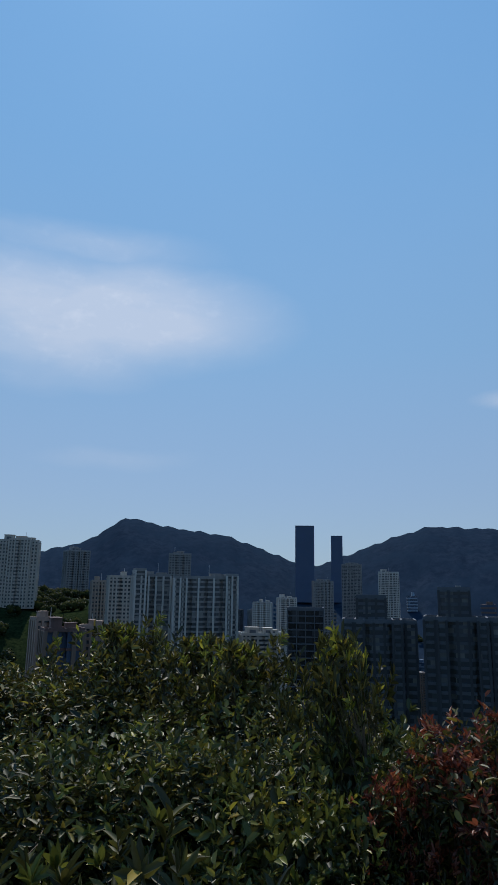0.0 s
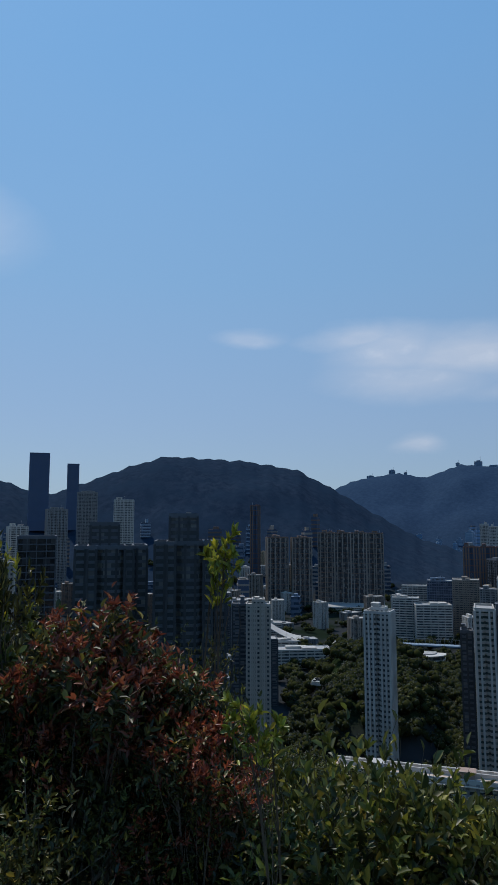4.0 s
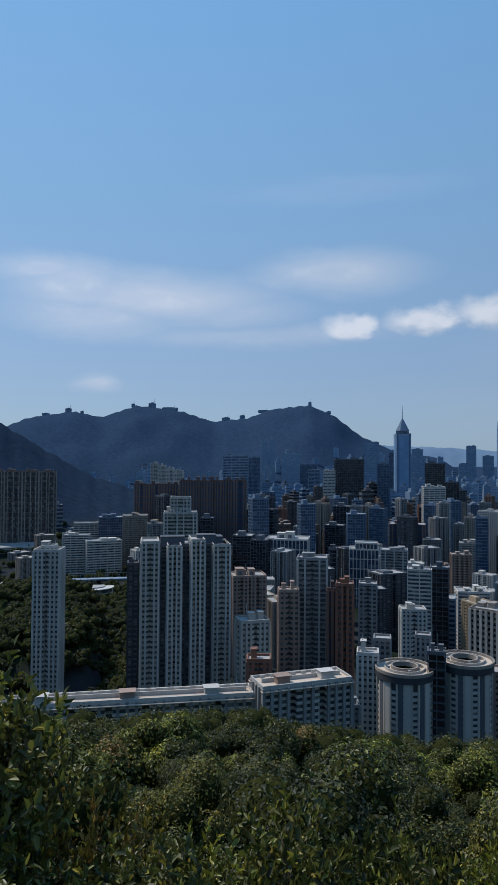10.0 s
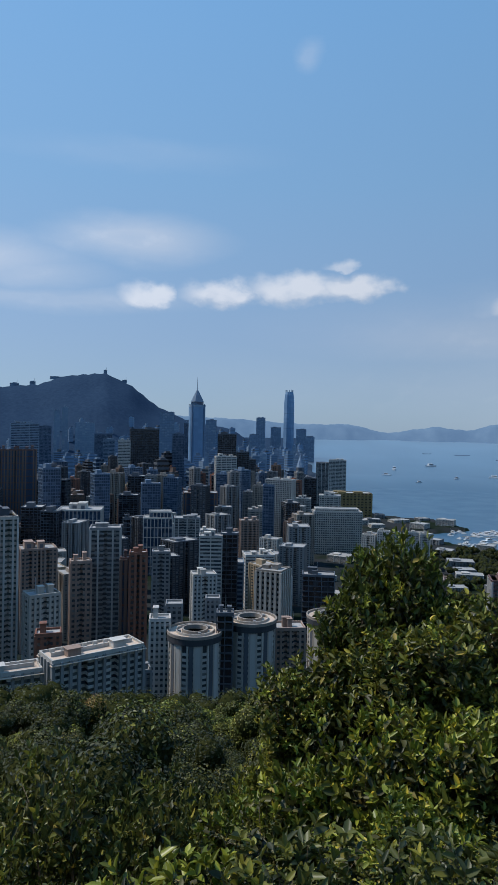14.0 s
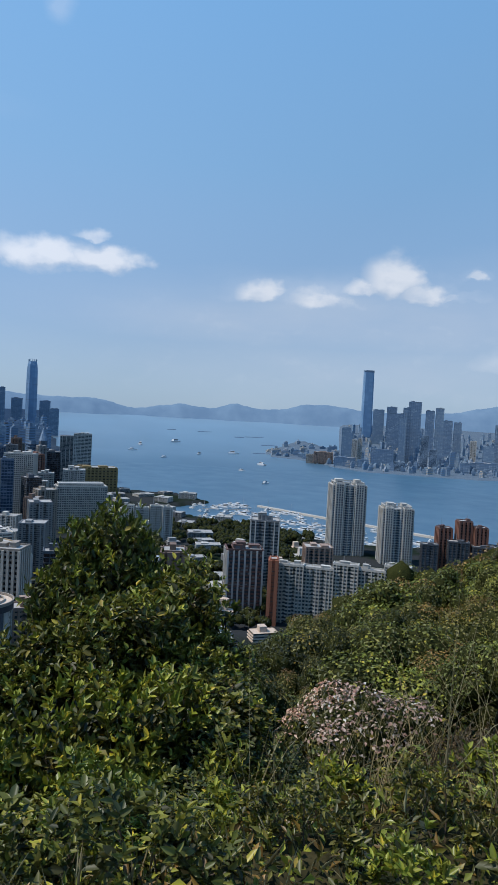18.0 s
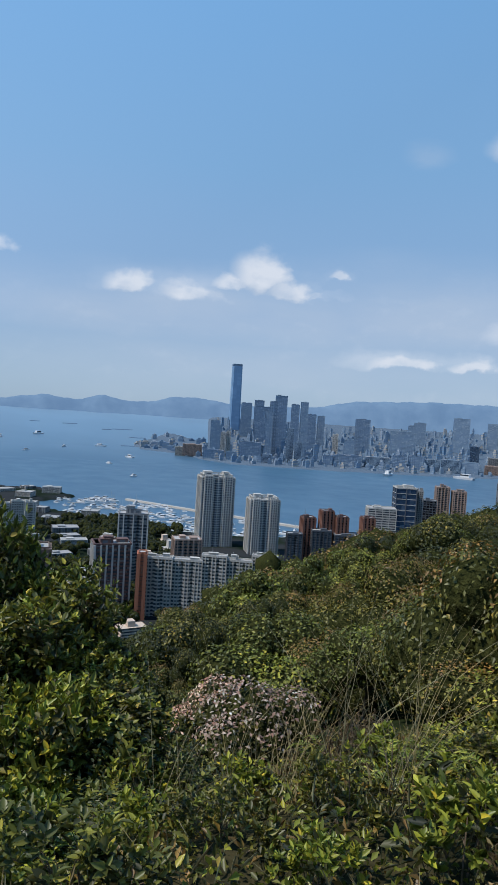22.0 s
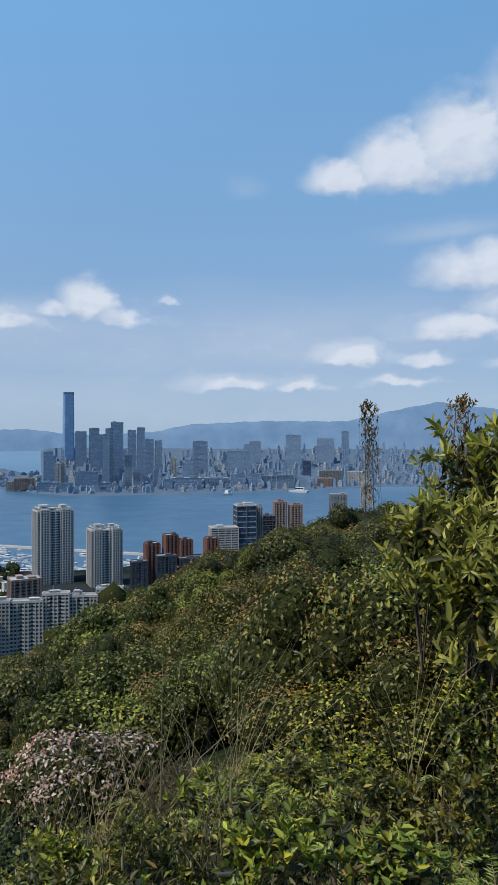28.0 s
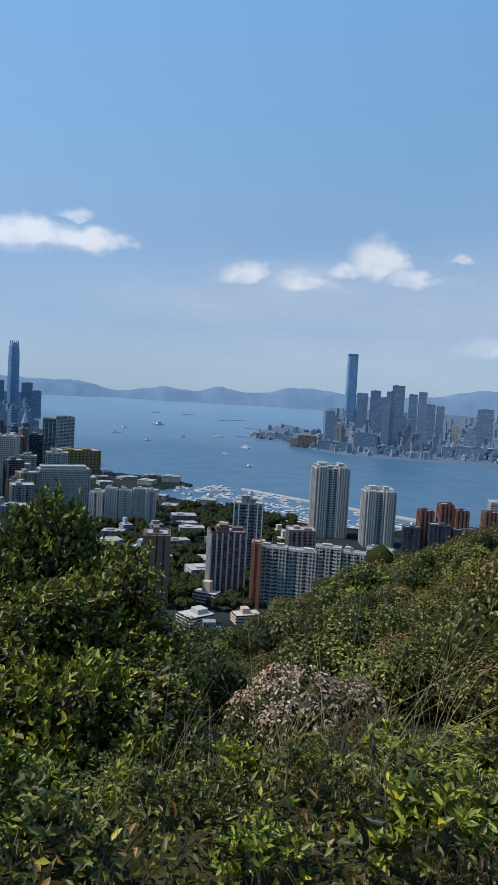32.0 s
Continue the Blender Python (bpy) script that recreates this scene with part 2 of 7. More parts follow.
def panes(name, dark, pale, share=0.25, floor=3.0, bay=3.2, rough=0.12, patches=0.6):
    """Window glass with blinds and curtains behind some panes."""
    m, t, b = material(name)
    c = t.nodes.new("ShaderNodeTexCoord")
    mp = t.nodes.new("ShaderNodeVectorMath")
    mp.operation = "DIVIDE"
    mp.inputs[1].default_value = (bay, bay, floor)
    fl = t.nodes.new("ShaderNodeVectorMath")
    fl.operation = "FLOOR"
    wn = t.nodes.new("ShaderNodeTexWhiteNoise")
    wn.noise_dimensions = "3D"
    t.links.new(c.outputs["Object"], mp.inputs[0])
    t.links.new(mp.outputs[0], fl.inputs[0])
    t.links.new(fl.outputs[0], wn.inputs["Vector"])
    col = blend(t, "MIX", spread(t, wn.outputs["Value"], 1 - share, 1.0, 0.0, 0.9), dark, pale)
    mid = tree_noise(t, 0.05, 3)
    col = blend(t, "MULTIPLY", spread(t, mid.outputs["Fac"], 0.35, 0.7, 0.0, patches), col, (0.45, 0.48, 0.52))
    t.links.new(col, b.inputs["Base Color"])
    t.links.new(spread(t, wn.outputs["Value"], 0, 1, rough, rough + 0.2), b.inputs["Roughness"])
    b.inputs["Specular IOR Level"].default_value = 0.5
    return m


WHITE = plaster("white paint", (0.46, 0.435, 0.4))
CREAM = plaster("cream tiles", (0.4, 0.365, 0.32))
BEIGE = plaster("beige tiles", (0.27, 0.23, 0.195))
PINK = plaster("pink tiles", (0.31, 0.215, 0.17))
BRICKRED = plaster("brick-red tiles", (0.2, 0.085, 0.055))
MAROON = plaster("maroon tiles", (0.125, 0.07, 0.06))
BROWN = plaster("brown tiles", (0.16, 0.105, 0.08))
GREY = plaster("grey concrete", (0.225, 0.225, 0.225))
SLATE = plaster("slate cladding", (0.085, 0.095, 0.112))
# The next three tones also carry far-town haze in their colour.
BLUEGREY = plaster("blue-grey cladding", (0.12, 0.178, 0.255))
PALEBLUE = plaster("pale haze-tinted blue-grey cladding", (0.205, 0.28, 0.36))
PALEWHITE = plaster("pale haze-tinted weathered render", (0.32, 0.365, 0.42))
DARKTILE = plaster("dark wall tiles", (0.042, 0.045, 0.052))
TAN = plaster("tan wall tiles", (0.33, 0.25, 0.165))
GOLD = plaster("ochre scaffold mesh", (0.24, 0.17, 0.07))
ORANGE = plaster("terracotta paint", (0.36, 0.13, 0.07))
ROOF = plaster("roof screed", (0.34, 0.33, 0.32), dirt=0.6, rough=0.9)
TERRACE = plaster("terracotta roof paving", (0.56, 0.44, 0.35), dirt=0.45, rough=0.9)
STEEL = plaster("galvanised steel", (0.42, 0.43, 0.45), dirt=0.3, rough=0.45, metal=0.6)
GLASS = panes("dark window glass", (0.060, 0.068, 0.080), (0.20, 0.20, 0.19), 0.35)
GLASSNAVY = panes("plain navy glass cladding", (0.030, 0.055, 0.105), (0.036, 0.064, 0.118), 0.5, 8.0, 30.0, 0.5, 0.1)
GLASSDEEP = panes("deep blue glass cladding", (0.045, 0.080, 0.150), (0.055, 0.092, 0.165), 0.5, 8.0, 30.0, 0.5, 0.1)
GLASSBLUE = panes("blue curtain-wall glass", (0.028, 0.055, 0.10), (0.09, 0.15, 0.22), 0.3, 4.0, 6.0)
GLASSBLACK = panes("black curtain-wall glass", (0.012, 0.014, 0.02), (0.04, 0.045, 0.055), 0.3, 4.0, 4.0)
GLASSGREEN = panes("green-tinted window glass", (0.075, 0.095, 0.095), (0.22, 0.25, 0.24), 0.3)
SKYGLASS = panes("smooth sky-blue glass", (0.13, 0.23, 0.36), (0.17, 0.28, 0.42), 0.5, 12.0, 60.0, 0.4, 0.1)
# Glass paled towards blue: the far haze is in its colour.
GLASSHAZE = panes("pale haze-tinted glass", (0.16, 0.23, 0.32), (0.31, 0.37, 0.43), 0.35, 6.0, 9.0, 0.5, 0.15)


def rough_ground():
    m, t, b = material("ground")
    geo = t.nodes.new("ShaderNodeNewGeometry")
    xyz = t.nodes.new("ShaderNodeSeparateXYZ")
    t.links.new(geo.outputs["Position"], xyz.inputs[0])
    near = t.nodes.new("ShaderNodeVectorMath")  # distance from the viewpoint, for the trodden summit and the painted haze
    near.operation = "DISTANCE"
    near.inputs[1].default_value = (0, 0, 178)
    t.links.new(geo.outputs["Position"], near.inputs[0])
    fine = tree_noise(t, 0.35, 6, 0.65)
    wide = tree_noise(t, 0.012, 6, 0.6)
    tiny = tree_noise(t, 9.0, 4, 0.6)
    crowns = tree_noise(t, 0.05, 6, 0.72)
    # Haze painted into the woods: green nearby, blue, then paler blue far off.
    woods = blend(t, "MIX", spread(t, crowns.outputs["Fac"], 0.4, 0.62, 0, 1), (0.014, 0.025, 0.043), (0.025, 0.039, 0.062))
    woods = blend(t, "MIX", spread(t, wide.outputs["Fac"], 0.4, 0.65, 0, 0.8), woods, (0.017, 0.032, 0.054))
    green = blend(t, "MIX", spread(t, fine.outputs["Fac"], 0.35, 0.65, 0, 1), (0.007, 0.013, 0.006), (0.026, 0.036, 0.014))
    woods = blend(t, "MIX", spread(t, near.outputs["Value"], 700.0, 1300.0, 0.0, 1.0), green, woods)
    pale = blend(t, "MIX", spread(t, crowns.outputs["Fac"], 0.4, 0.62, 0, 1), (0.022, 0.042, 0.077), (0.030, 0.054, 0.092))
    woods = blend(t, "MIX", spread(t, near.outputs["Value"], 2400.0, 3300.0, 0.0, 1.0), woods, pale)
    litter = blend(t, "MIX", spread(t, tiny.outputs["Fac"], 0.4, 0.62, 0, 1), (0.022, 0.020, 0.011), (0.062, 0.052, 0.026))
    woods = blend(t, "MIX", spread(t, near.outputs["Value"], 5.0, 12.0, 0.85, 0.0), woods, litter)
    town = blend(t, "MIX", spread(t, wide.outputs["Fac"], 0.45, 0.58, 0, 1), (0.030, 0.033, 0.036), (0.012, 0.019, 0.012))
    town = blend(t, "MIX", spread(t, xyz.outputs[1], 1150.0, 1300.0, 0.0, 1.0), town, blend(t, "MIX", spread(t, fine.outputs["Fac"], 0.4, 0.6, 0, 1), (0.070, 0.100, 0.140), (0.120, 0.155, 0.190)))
    # Beyond 1400 m the town ground turns blue-grey, haze in its colour.
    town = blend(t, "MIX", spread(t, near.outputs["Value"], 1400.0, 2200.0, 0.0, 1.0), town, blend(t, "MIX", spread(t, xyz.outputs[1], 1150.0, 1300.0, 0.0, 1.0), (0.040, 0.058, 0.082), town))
    low = spread(t, xyz.outputs[2], 30.0, 44.0, 1.0, 0.0)
    built = t.nodes.new("ShaderNodeMath")  # the far shore is built up whatever its height
    built.operation = "MAXIMUM"
    t.links.new(low, built.inputs[0])
    t.links.new(spread(t, xyz.outputs[1], 1150.0, 1300.0, 0.0, 1.0), built.inputs[1])
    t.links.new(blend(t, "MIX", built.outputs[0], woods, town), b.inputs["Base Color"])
    b.inputs["Roughness"].default_value = 0.95
    b.inputs["Specular IOR Level"].default_value = 0.0
    bump(t, b, fine.outputs["Fac"], 0.35, 1.0)
    return m


def sea_water():
    m, t, b = material("harbour water")
    wide = tree_noise(t, 0.0016, 4, 0.55, (1.0, 2.4, 1.0))
    swell = tree_noise(t, 0.014, 4, 0.6)
    col = blend(t, "MIX", spread(t, wide.outputs["Fac"], 0.38, 0.64, 0, 1), (0.036, 0.092, 0.150), (0.048, 0.112, 0.175))
    t.links.new(col, b.inputs["Base Color"])
    t.links.new(spread(t, swell.outputs["Fac"], 0.35, 0.65, 0.32, 0.38), b.inputs["Roughness"])
    b.inputs["IOR"].default_value = 1.33
    return m


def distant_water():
    """Outer harbour backdrop; haze is a painted glow that pales it towards the horizon."""
    m, t, b = material("outer harbour with haze glow")
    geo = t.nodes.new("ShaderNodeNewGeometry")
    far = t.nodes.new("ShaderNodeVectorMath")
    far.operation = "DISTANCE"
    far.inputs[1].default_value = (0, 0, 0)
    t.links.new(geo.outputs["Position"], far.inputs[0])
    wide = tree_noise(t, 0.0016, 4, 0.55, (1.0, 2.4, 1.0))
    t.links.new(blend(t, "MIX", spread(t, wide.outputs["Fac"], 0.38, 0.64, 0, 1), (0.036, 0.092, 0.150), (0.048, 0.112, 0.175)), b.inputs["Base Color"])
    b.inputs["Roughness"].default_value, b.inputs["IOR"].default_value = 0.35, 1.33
    # Emission stands in for haze and grows with distance.
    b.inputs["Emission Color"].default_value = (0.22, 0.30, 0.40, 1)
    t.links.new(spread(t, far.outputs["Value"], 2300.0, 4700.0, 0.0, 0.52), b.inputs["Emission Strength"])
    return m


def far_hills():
    m, t, b = material("far wooded ridges with haze glow")
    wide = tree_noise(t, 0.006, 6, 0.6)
    # Haze is painted in: bluish woods here, a blue emission over them below.
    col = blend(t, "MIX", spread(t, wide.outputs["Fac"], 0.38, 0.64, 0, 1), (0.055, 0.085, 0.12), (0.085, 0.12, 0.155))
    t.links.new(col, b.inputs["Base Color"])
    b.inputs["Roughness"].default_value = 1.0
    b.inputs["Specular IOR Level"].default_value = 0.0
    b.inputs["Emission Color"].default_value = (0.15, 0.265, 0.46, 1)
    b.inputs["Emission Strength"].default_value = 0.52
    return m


def leaf(name, dark, light, tip=None, gloss=0.42, through_=0.16):
    """Leaves: every leaf (island) has its own tone; light shines through a little."""
    m, t, b = material(name)
    geo = t.nodes.new("ShaderNodeNewGeometry")
    ramp = t.nodes.new("ShaderNodeValToRGB")
    ramp.color_ramp.elements[0].color = (*dark, 1)
    ramp.color_ramp.elements[1].color = (*light, 1)
    ramp.color_ramp.elements[1].position = 0.9
    half = ramp.color_ramp.elements.new(0.45)
    half.color = (*(0.7 * a + 0.3 * b_ for a, b_ in zip(dark, light)), 1)
    if tip:
        extra = ramp.color_ramp.elements.new(0.97)
        extra.color = (*tip, 1)
    t.links.new(geo.outputs["Random Per Island"], ramp.inputs[0])
    patch = tree_noise(t, 0.9, 3, 0.6)
    info = t.nodes.new("ShaderNodeObjectInfo")
    c = blend(t, "MULTIPLY", spread(t, patch.outputs["Fac"], 0.4, 0.65, 0, 0.7), ramp.outputs[0], (0.6, 0.68, 0.6))
    c = blend(t, "MULTIPLY", 1.0, c, blend(t, "MIX", info.outputs["Random"], (0.68, 0.76, 0.76), (1.25, 1.15, 0.95)))
    t.links.new(c, b.inputs["Base Color"])
    b.inputs["Roughness"].default_value = gloss
    b.inputs["Specular IOR Level"].default_value = 0.36
    tr = t.nodes.new("ShaderNodeBsdfTranslucent")
    t.links.new(c, tr.inputs[0])
    mix = t.nodes.new("ShaderNodeMixShader")
    mix.inputs[0].default_value = through_
    t.links.new(b.outputs[0], mix.inputs[1])
    t.links.new(tr.outputs[0], mix.inputs[2])
    t.links.new(mix.outputs[0], t.nodes["Material Output"].inputs[0])
    return m


def bark(name, a, b_):
    m, t, b = material(name)
    n = tree_noise(t, 14, 5, 0.65, (1, 1, 0.25))
    t.links.new(blend(t, "MIX", spread(t, n.outputs["Fac"], 0.35, 0.65, 0, 1), a, b_), b.inputs["Base Color"])
    b.inputs["Roughness"].default_value = 0.9
    bump(t, b, n.outputs["Fac"], 0.5, 0.01)
    return m


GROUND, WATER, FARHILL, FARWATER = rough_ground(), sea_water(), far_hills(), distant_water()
LEAF_GREEN = leaf("green leaves", (0.045, 0.056, 0.013), (0.23, 0.235, 0.045), (0.38, 0.33, 0.05), through_=0.3)
LEAF_DARK = leaf("dark glossy leaves", (0.034, 0.046, 0.016), (0.18, 0.19, 0.05), (0.30, 0.26, 0.05), gloss=0.42, through_=0.26)
LEAF_WOOD = leaf("matt dark leaves", (0.014, 0.021, 0.008), (0.062, 0.073, 0.022), (0.13, 0.12, 0.03), gloss=0.6)
LEAF_FAR = leaf("dark leaves of the town trees", (0.008, 0.015, 0.010), (0.036, 0.050, 0.026), gloss=0.7, through_=0.1)
LEAF_YELLOW = leaf("yellow-green leaves", (0.10, 0.13, 0.016), (0.34, 0.35, 0.045), (0.55, 0.42, 0.05))
LEAF_OLIVE = leaf("olive leaves", (0.060, 0.060, 0.014), (0.25, 0.22, 0.045), (0.38, 0.26, 0.05), through_=0.26)
LEAF_FRESH = leaf("fresh green leaves", (0.078, 0.098, 0.015), (0.36, 0.36, 0.058), (0.56, 0.48, 0.05), gloss=0.36, through_=0.34)
# Also coloured dark for the inside of shrubs, in place of shade.
LEAF_SHADE = leaf("very dark evergreen leaves, also crown shade", (0.020, 0.024, 0.009), (0.14, 0.13, 0.035), (0.28, 0.21, 0.04), gloss=0.5, through_=0.22)
LEAF_SIENNA = leaf("reddish-brown dry leaves", (0.060, 0.036, 0.014), (0.20, 0.115, 0.045), (0.26, 0.17, 0.06))
LEAF_RUST = leaf("rusty leaves", (0.11, 0.062, 0.018), (0.34, 0.20, 0.05), (0.34, 0.19, 0.08))
LEAF_RED = leaf("red young leaves", (0.14, 0.030, 0.020), (0.38, 0.10, 0.05), (0.48, 0.22, 0.09), through_=0.34)
LEAF_PINK = leaf("pinkish white dry flower heads", (0.44, 0.21, 0.16), (0.85, 0.61, 0.53), (0.90, 0.78, 0.72), gloss=0.8)
LEAF_BIG = leaf("broad pale-green leaves", (0.14, 0.15, 0.030), (0.44, 0.43, 0.10), (0.52, 0.46, 0.09), gloss=0.34, through_=0.42)
FERN = leaf("fern fronds", (0.09, 0.13, 0.020), (0.30, 0.31, 0.055), (0.34, 0.24, 0.08))
STRAW = leaf("dry grass stalks", (0.22, 0.17, 0.09), (0.48, 0.40, 0.24), None, gloss=0.7)
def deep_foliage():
    """Dark filler inside a crown; the shade between its leaves is in the colour."""
    m, t, b = material("inner foliage darkened as shade")
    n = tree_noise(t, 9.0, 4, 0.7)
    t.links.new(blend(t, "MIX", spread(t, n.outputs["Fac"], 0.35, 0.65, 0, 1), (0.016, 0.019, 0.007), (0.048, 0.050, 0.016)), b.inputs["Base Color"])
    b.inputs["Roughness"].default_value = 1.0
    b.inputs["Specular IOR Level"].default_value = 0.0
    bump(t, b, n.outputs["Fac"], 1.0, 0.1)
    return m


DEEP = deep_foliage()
BARK = bark("bark", (0.035, 0.026, 0.018), (0.10, 0.08, 0.055))
TWIG = bark("grey-brown twigs", (0.05, 0.035, 0.022), (0.15, 0.11, 0.07))

# ---- ground, water, ridges ----
def smooth(a, b, v):
    u = np.clip((np.asarray(v, float) - a) / (b - a), 0, 1)
    return u * u * (3 - 2 * u)


def swell_up(d):
    """The far harbour lifts gently towards the edge of the modelled world."""
    return 150.0 * np.clip((np.asarray(d, float) - 3000) / 1800, 0, 1.05) ** 1.5


HILL_EDGE = ((170, -17), (200, -17), (225, -18), (246, -22.4), (262, -22.5), (270, -24.2), (280, -23.4), (300, -22.0), (305, -20.4),
             (310, -17.8), (315, -15.2), (319, -13.4), (326, -10.4), (332, -8.5), (336, -7.5), (345, -6.6), (356, -9), (370, -13))
NEAR_RIDGE = ((180, 2.2), (194.6, 2.9), (198, 3.75), (201.3, 5.85), (204.9, 5.1), (209.7, 4.5), (213, 3.36), (215.7, 2.3), (217.4, 2.1),
              (220.2, 3.1), (223.5, 4.37), (226.8, 5.33), (233.5, 4.96), (238, 4.2), (241.3, 2.45), (244, 0.8), (248, -1.5), (256, -4))
PEAK_RIDGE = ((236, 1.6), (241, 2.5), (242.7, 3.2), (246.4, 3.9), (248.7, 3.4), (251.6, 4.5), (255.5, 4.0), (258.2, 3.2), (261.1, 3.5),
              (263, 4.3), (266.4, 4.6), (268.5, 3.76), (270.7, 2.0), (273, 1.0), (277, 0.2), (280, -1.4), (284, -3))
FAR_RIDGE = ((266, 0.9), (272, 1.3), (277.4, 1.1), (282, 0.8), (284.4, 0.75), (287.2, 0.82), (290.3, 0.1), (294.2, 0.72), (296.8, 0.42), (299, 1.0), (300.6, 0.6),
             (302.8, 0.62), (305, 1.2), (307.3, 1.2), (309.2, 0.93), (313, 0.8), (316.9, 1.0), (320.2, 1.7), (326.5, 2.0), (333.5, 1.95), (338.3, 3.0), (341.2, 3.5), (348, 2.5), (356, 2.0))
ISLAND_SHORE = ((-5000, 1150), (-3700, 900), (-2600, 690), (-1800, 545), (-1420, 455), (-1310, 600), (-1180, 610), (-1130, 470), (-800, 560),
                (-700, 650), (-620, 900), (-450, 1500), (-300, 1900), (0, 2200), (5000, 2600))
KOWLOON_SHORE = ((290, 5200), (298.5, 4700), (300.2, 3900), (301.1, 3420), (302.3, 2990), (303.6, 2900), (305.2, 2840), (307.5, 2560), (310, 2390), (317, 2370), (322, 2430),
                 (325.6, 2480), (331.4, 2610), (335.7, 2860), (345, 3000), (360, 3400))



NEAR_SLOPE = ((170, -20), (226, -20), (238, -36), (250, -43), (282, -43), (296, -38), (312, -34), (320, -30), (330, -27), (345, -24), (370, -22))


def knots(table, v):
    return np.interp(v, [k for k, _ in table], [h for _, h in table])


def ground(x, y):
    """Height of the ground at x, y (arrays or numbers)."""
    x, y = np.asarray(x, float), np.asarray(y, float)
    d = np.hypot(x, y) + 1e-6
    c = np.degrees(np.arctan2(x, y)) % 360
    level = swell_up(d)
    lump = np.sin(x * 0.011 + 1.3) * np.cos(y * 0.013 - 0.4) + 0.5 * np.sin(x * 0.031 - y * 0.027)
    # the town on the island, rising inland
    town = 6 + level + 34 * np.exp(-(d / 380) ** 2) + 20 * smooth(0, 900, -y) + 3 * lump * smooth(50, 400, -y)
    island = smooth(-6, 6, knots(ISLAND_SHORE, x) - y)
    kowloon = smooth(-6, 6, d - knots(KOWLOON_SHORE, c)) * smooth(294, 297, c) * smooth(0, 0.5, c - 300.2 - 4.2 * np.clip((d - 2950) / 900, 0, 1.3))
    kowloon = kowloon * (1 - smooth(0, 60, d - knots(KOWLOON_SHORE, c) - 900) * (1 - smooth(307.6, 308.4, c)))
    land = np.where(kowloon > island, 5 + level + 12 * smooth(2800, 4500, d), town)
    z = -9 + level + (land + 9 - level) * np.maximum(island, kowloon)
    # wooded spur by the old estate
    z = np.maximum(z, -30 + (190 + 10 * lump) * smooth(330, 640, d) * (1 - smooth(900, 1250, d)) * smooth(180, 187, c) * (1 - smooth(200, 211, c)))
    z = np.maximum(z, -30 + (88 + 8 * lump) * smooth(380, 520, d) * (1 - smooth(640, 860, d)) * smooth(236, 242, c) * (1 - smooth(247, 252, c)))
    # wooded ridges
    rough = 1 + 0.05 * np.sin(x * 0.0091 + y * 0.0043 + 1.7 * np.sin(y * 0.006)) * np.sin(y * 0.0102 - x * 0.0037 + 0.6)
    rough = rough + 0.016 * np.sin(x * 0.027 - y * 0.012 + 2.0 * np.sin(x * 0.011)) * np.sin(y * 0.031 + x * 0.009)
    top = EYE + 2150 * np.tan(np.radians(knots(NEAR_RIDGE, c) + 0.07 * np.sin(c * 4.7) + 0.045 * np.sin(c * 11.3 + 1)))
    near = -30 + (top + 30) * smooth(1050, 2150, d) ** 1.15 * (1 - 0.7 * smooth(2150, 3000, d)) * (1 + (rough - 1) * smooth(60, 500, abs(d - 2150)))
    z = np.maximum(z, np.where((c > 170) & (c < 256), near, -20))
    top = EYE + 4100 * np.tan(np.radians(knots(PEAK_RIDGE, c) + 0.05 * np.sin(c * 6.3) + 0.03 * np.sin(c * 15.1 + 1)))
    peak = -30 + (top + 30) * smooth(2350, 4100, d) ** 1.1 * (1 - 0.6 * smooth(4100, 4950, d)) * (1 + (rough - 1) * smooth(80, 700, abs(d - 4100)))
    z = np.maximum(z, np.where((c > 236) & (c < 284), peak, -20))
    # the hill under the camera
    edge = knots(HILL_EDGE, np.where(c < 170, c + 360, c))
    edge = np.where((c > 10) & (c < 170), -14, edge)
    steep = knots(NEAR_SLOPE, np.where(c < 170, c + 360, c))
    slope = edge + (steep - edge) * np.exp(-d / 33)
    reach = 135 + 95 * smooth(306, 326, c) * (1 - smooth(352, 359, c))
    hill = EYE + np.minimum(d, reach) * np.tan(np.radians(slope)) - 0.72 * np.maximum(d - reach, 0)
    hill = np.minimum(hill, EYE - 1.62 - 0.05 * d) + 0.8 * lump * smooth(25, 90, d)
    return np.maximum(z, hill)


def sheet(name, mat, bearings, rings, heights, label, category):
    c, d = np.meshgrid(np.radians(bearings), rings)
    x, y = d * np.sin(c), d * np.cos(c)
    pts = np.stack([x, y, heights(x, y)], -1).reshape(-1, 3)
    n, k = len(bearings), len(rings)
    i, j = np.meshgrid(np.arange(n - 1), np.arange(k - 1))
    a = (j * n + i).ravel()
    mesh = bpy.data.meshes.new(name)
    mesh.from_pydata(pts.tolist(), [], np.stack([a, a + 1, a + n + 1, a + n], -1).tolist())
    mesh.polygons.foreach_set("use_smooth", [True] * len(mesh.polygons))
    mesh.materials.append(mat)
    mesh.update()
    return tagged(new(name, mesh), label, category, kind="structure")


bearings = np.r_[np.arange(0, 180, 3.0), np.arange(180, 356, 0.45), 358, 360]
rings = np.r_[0.0005, 1, 1.8, np.geomspace(2.6, 300, 70), np.geomspace(306, 4950, 190)]
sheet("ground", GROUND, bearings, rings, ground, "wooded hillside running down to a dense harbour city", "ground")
sheet("water", WATER, np.r_[np.arange(180, 362, 1.0)], np.linspace(300, 2300, 60), lambda x, y: swell_up(np.hypot(x, y)),
      "calm blue harbour water with faint ripples", "water")
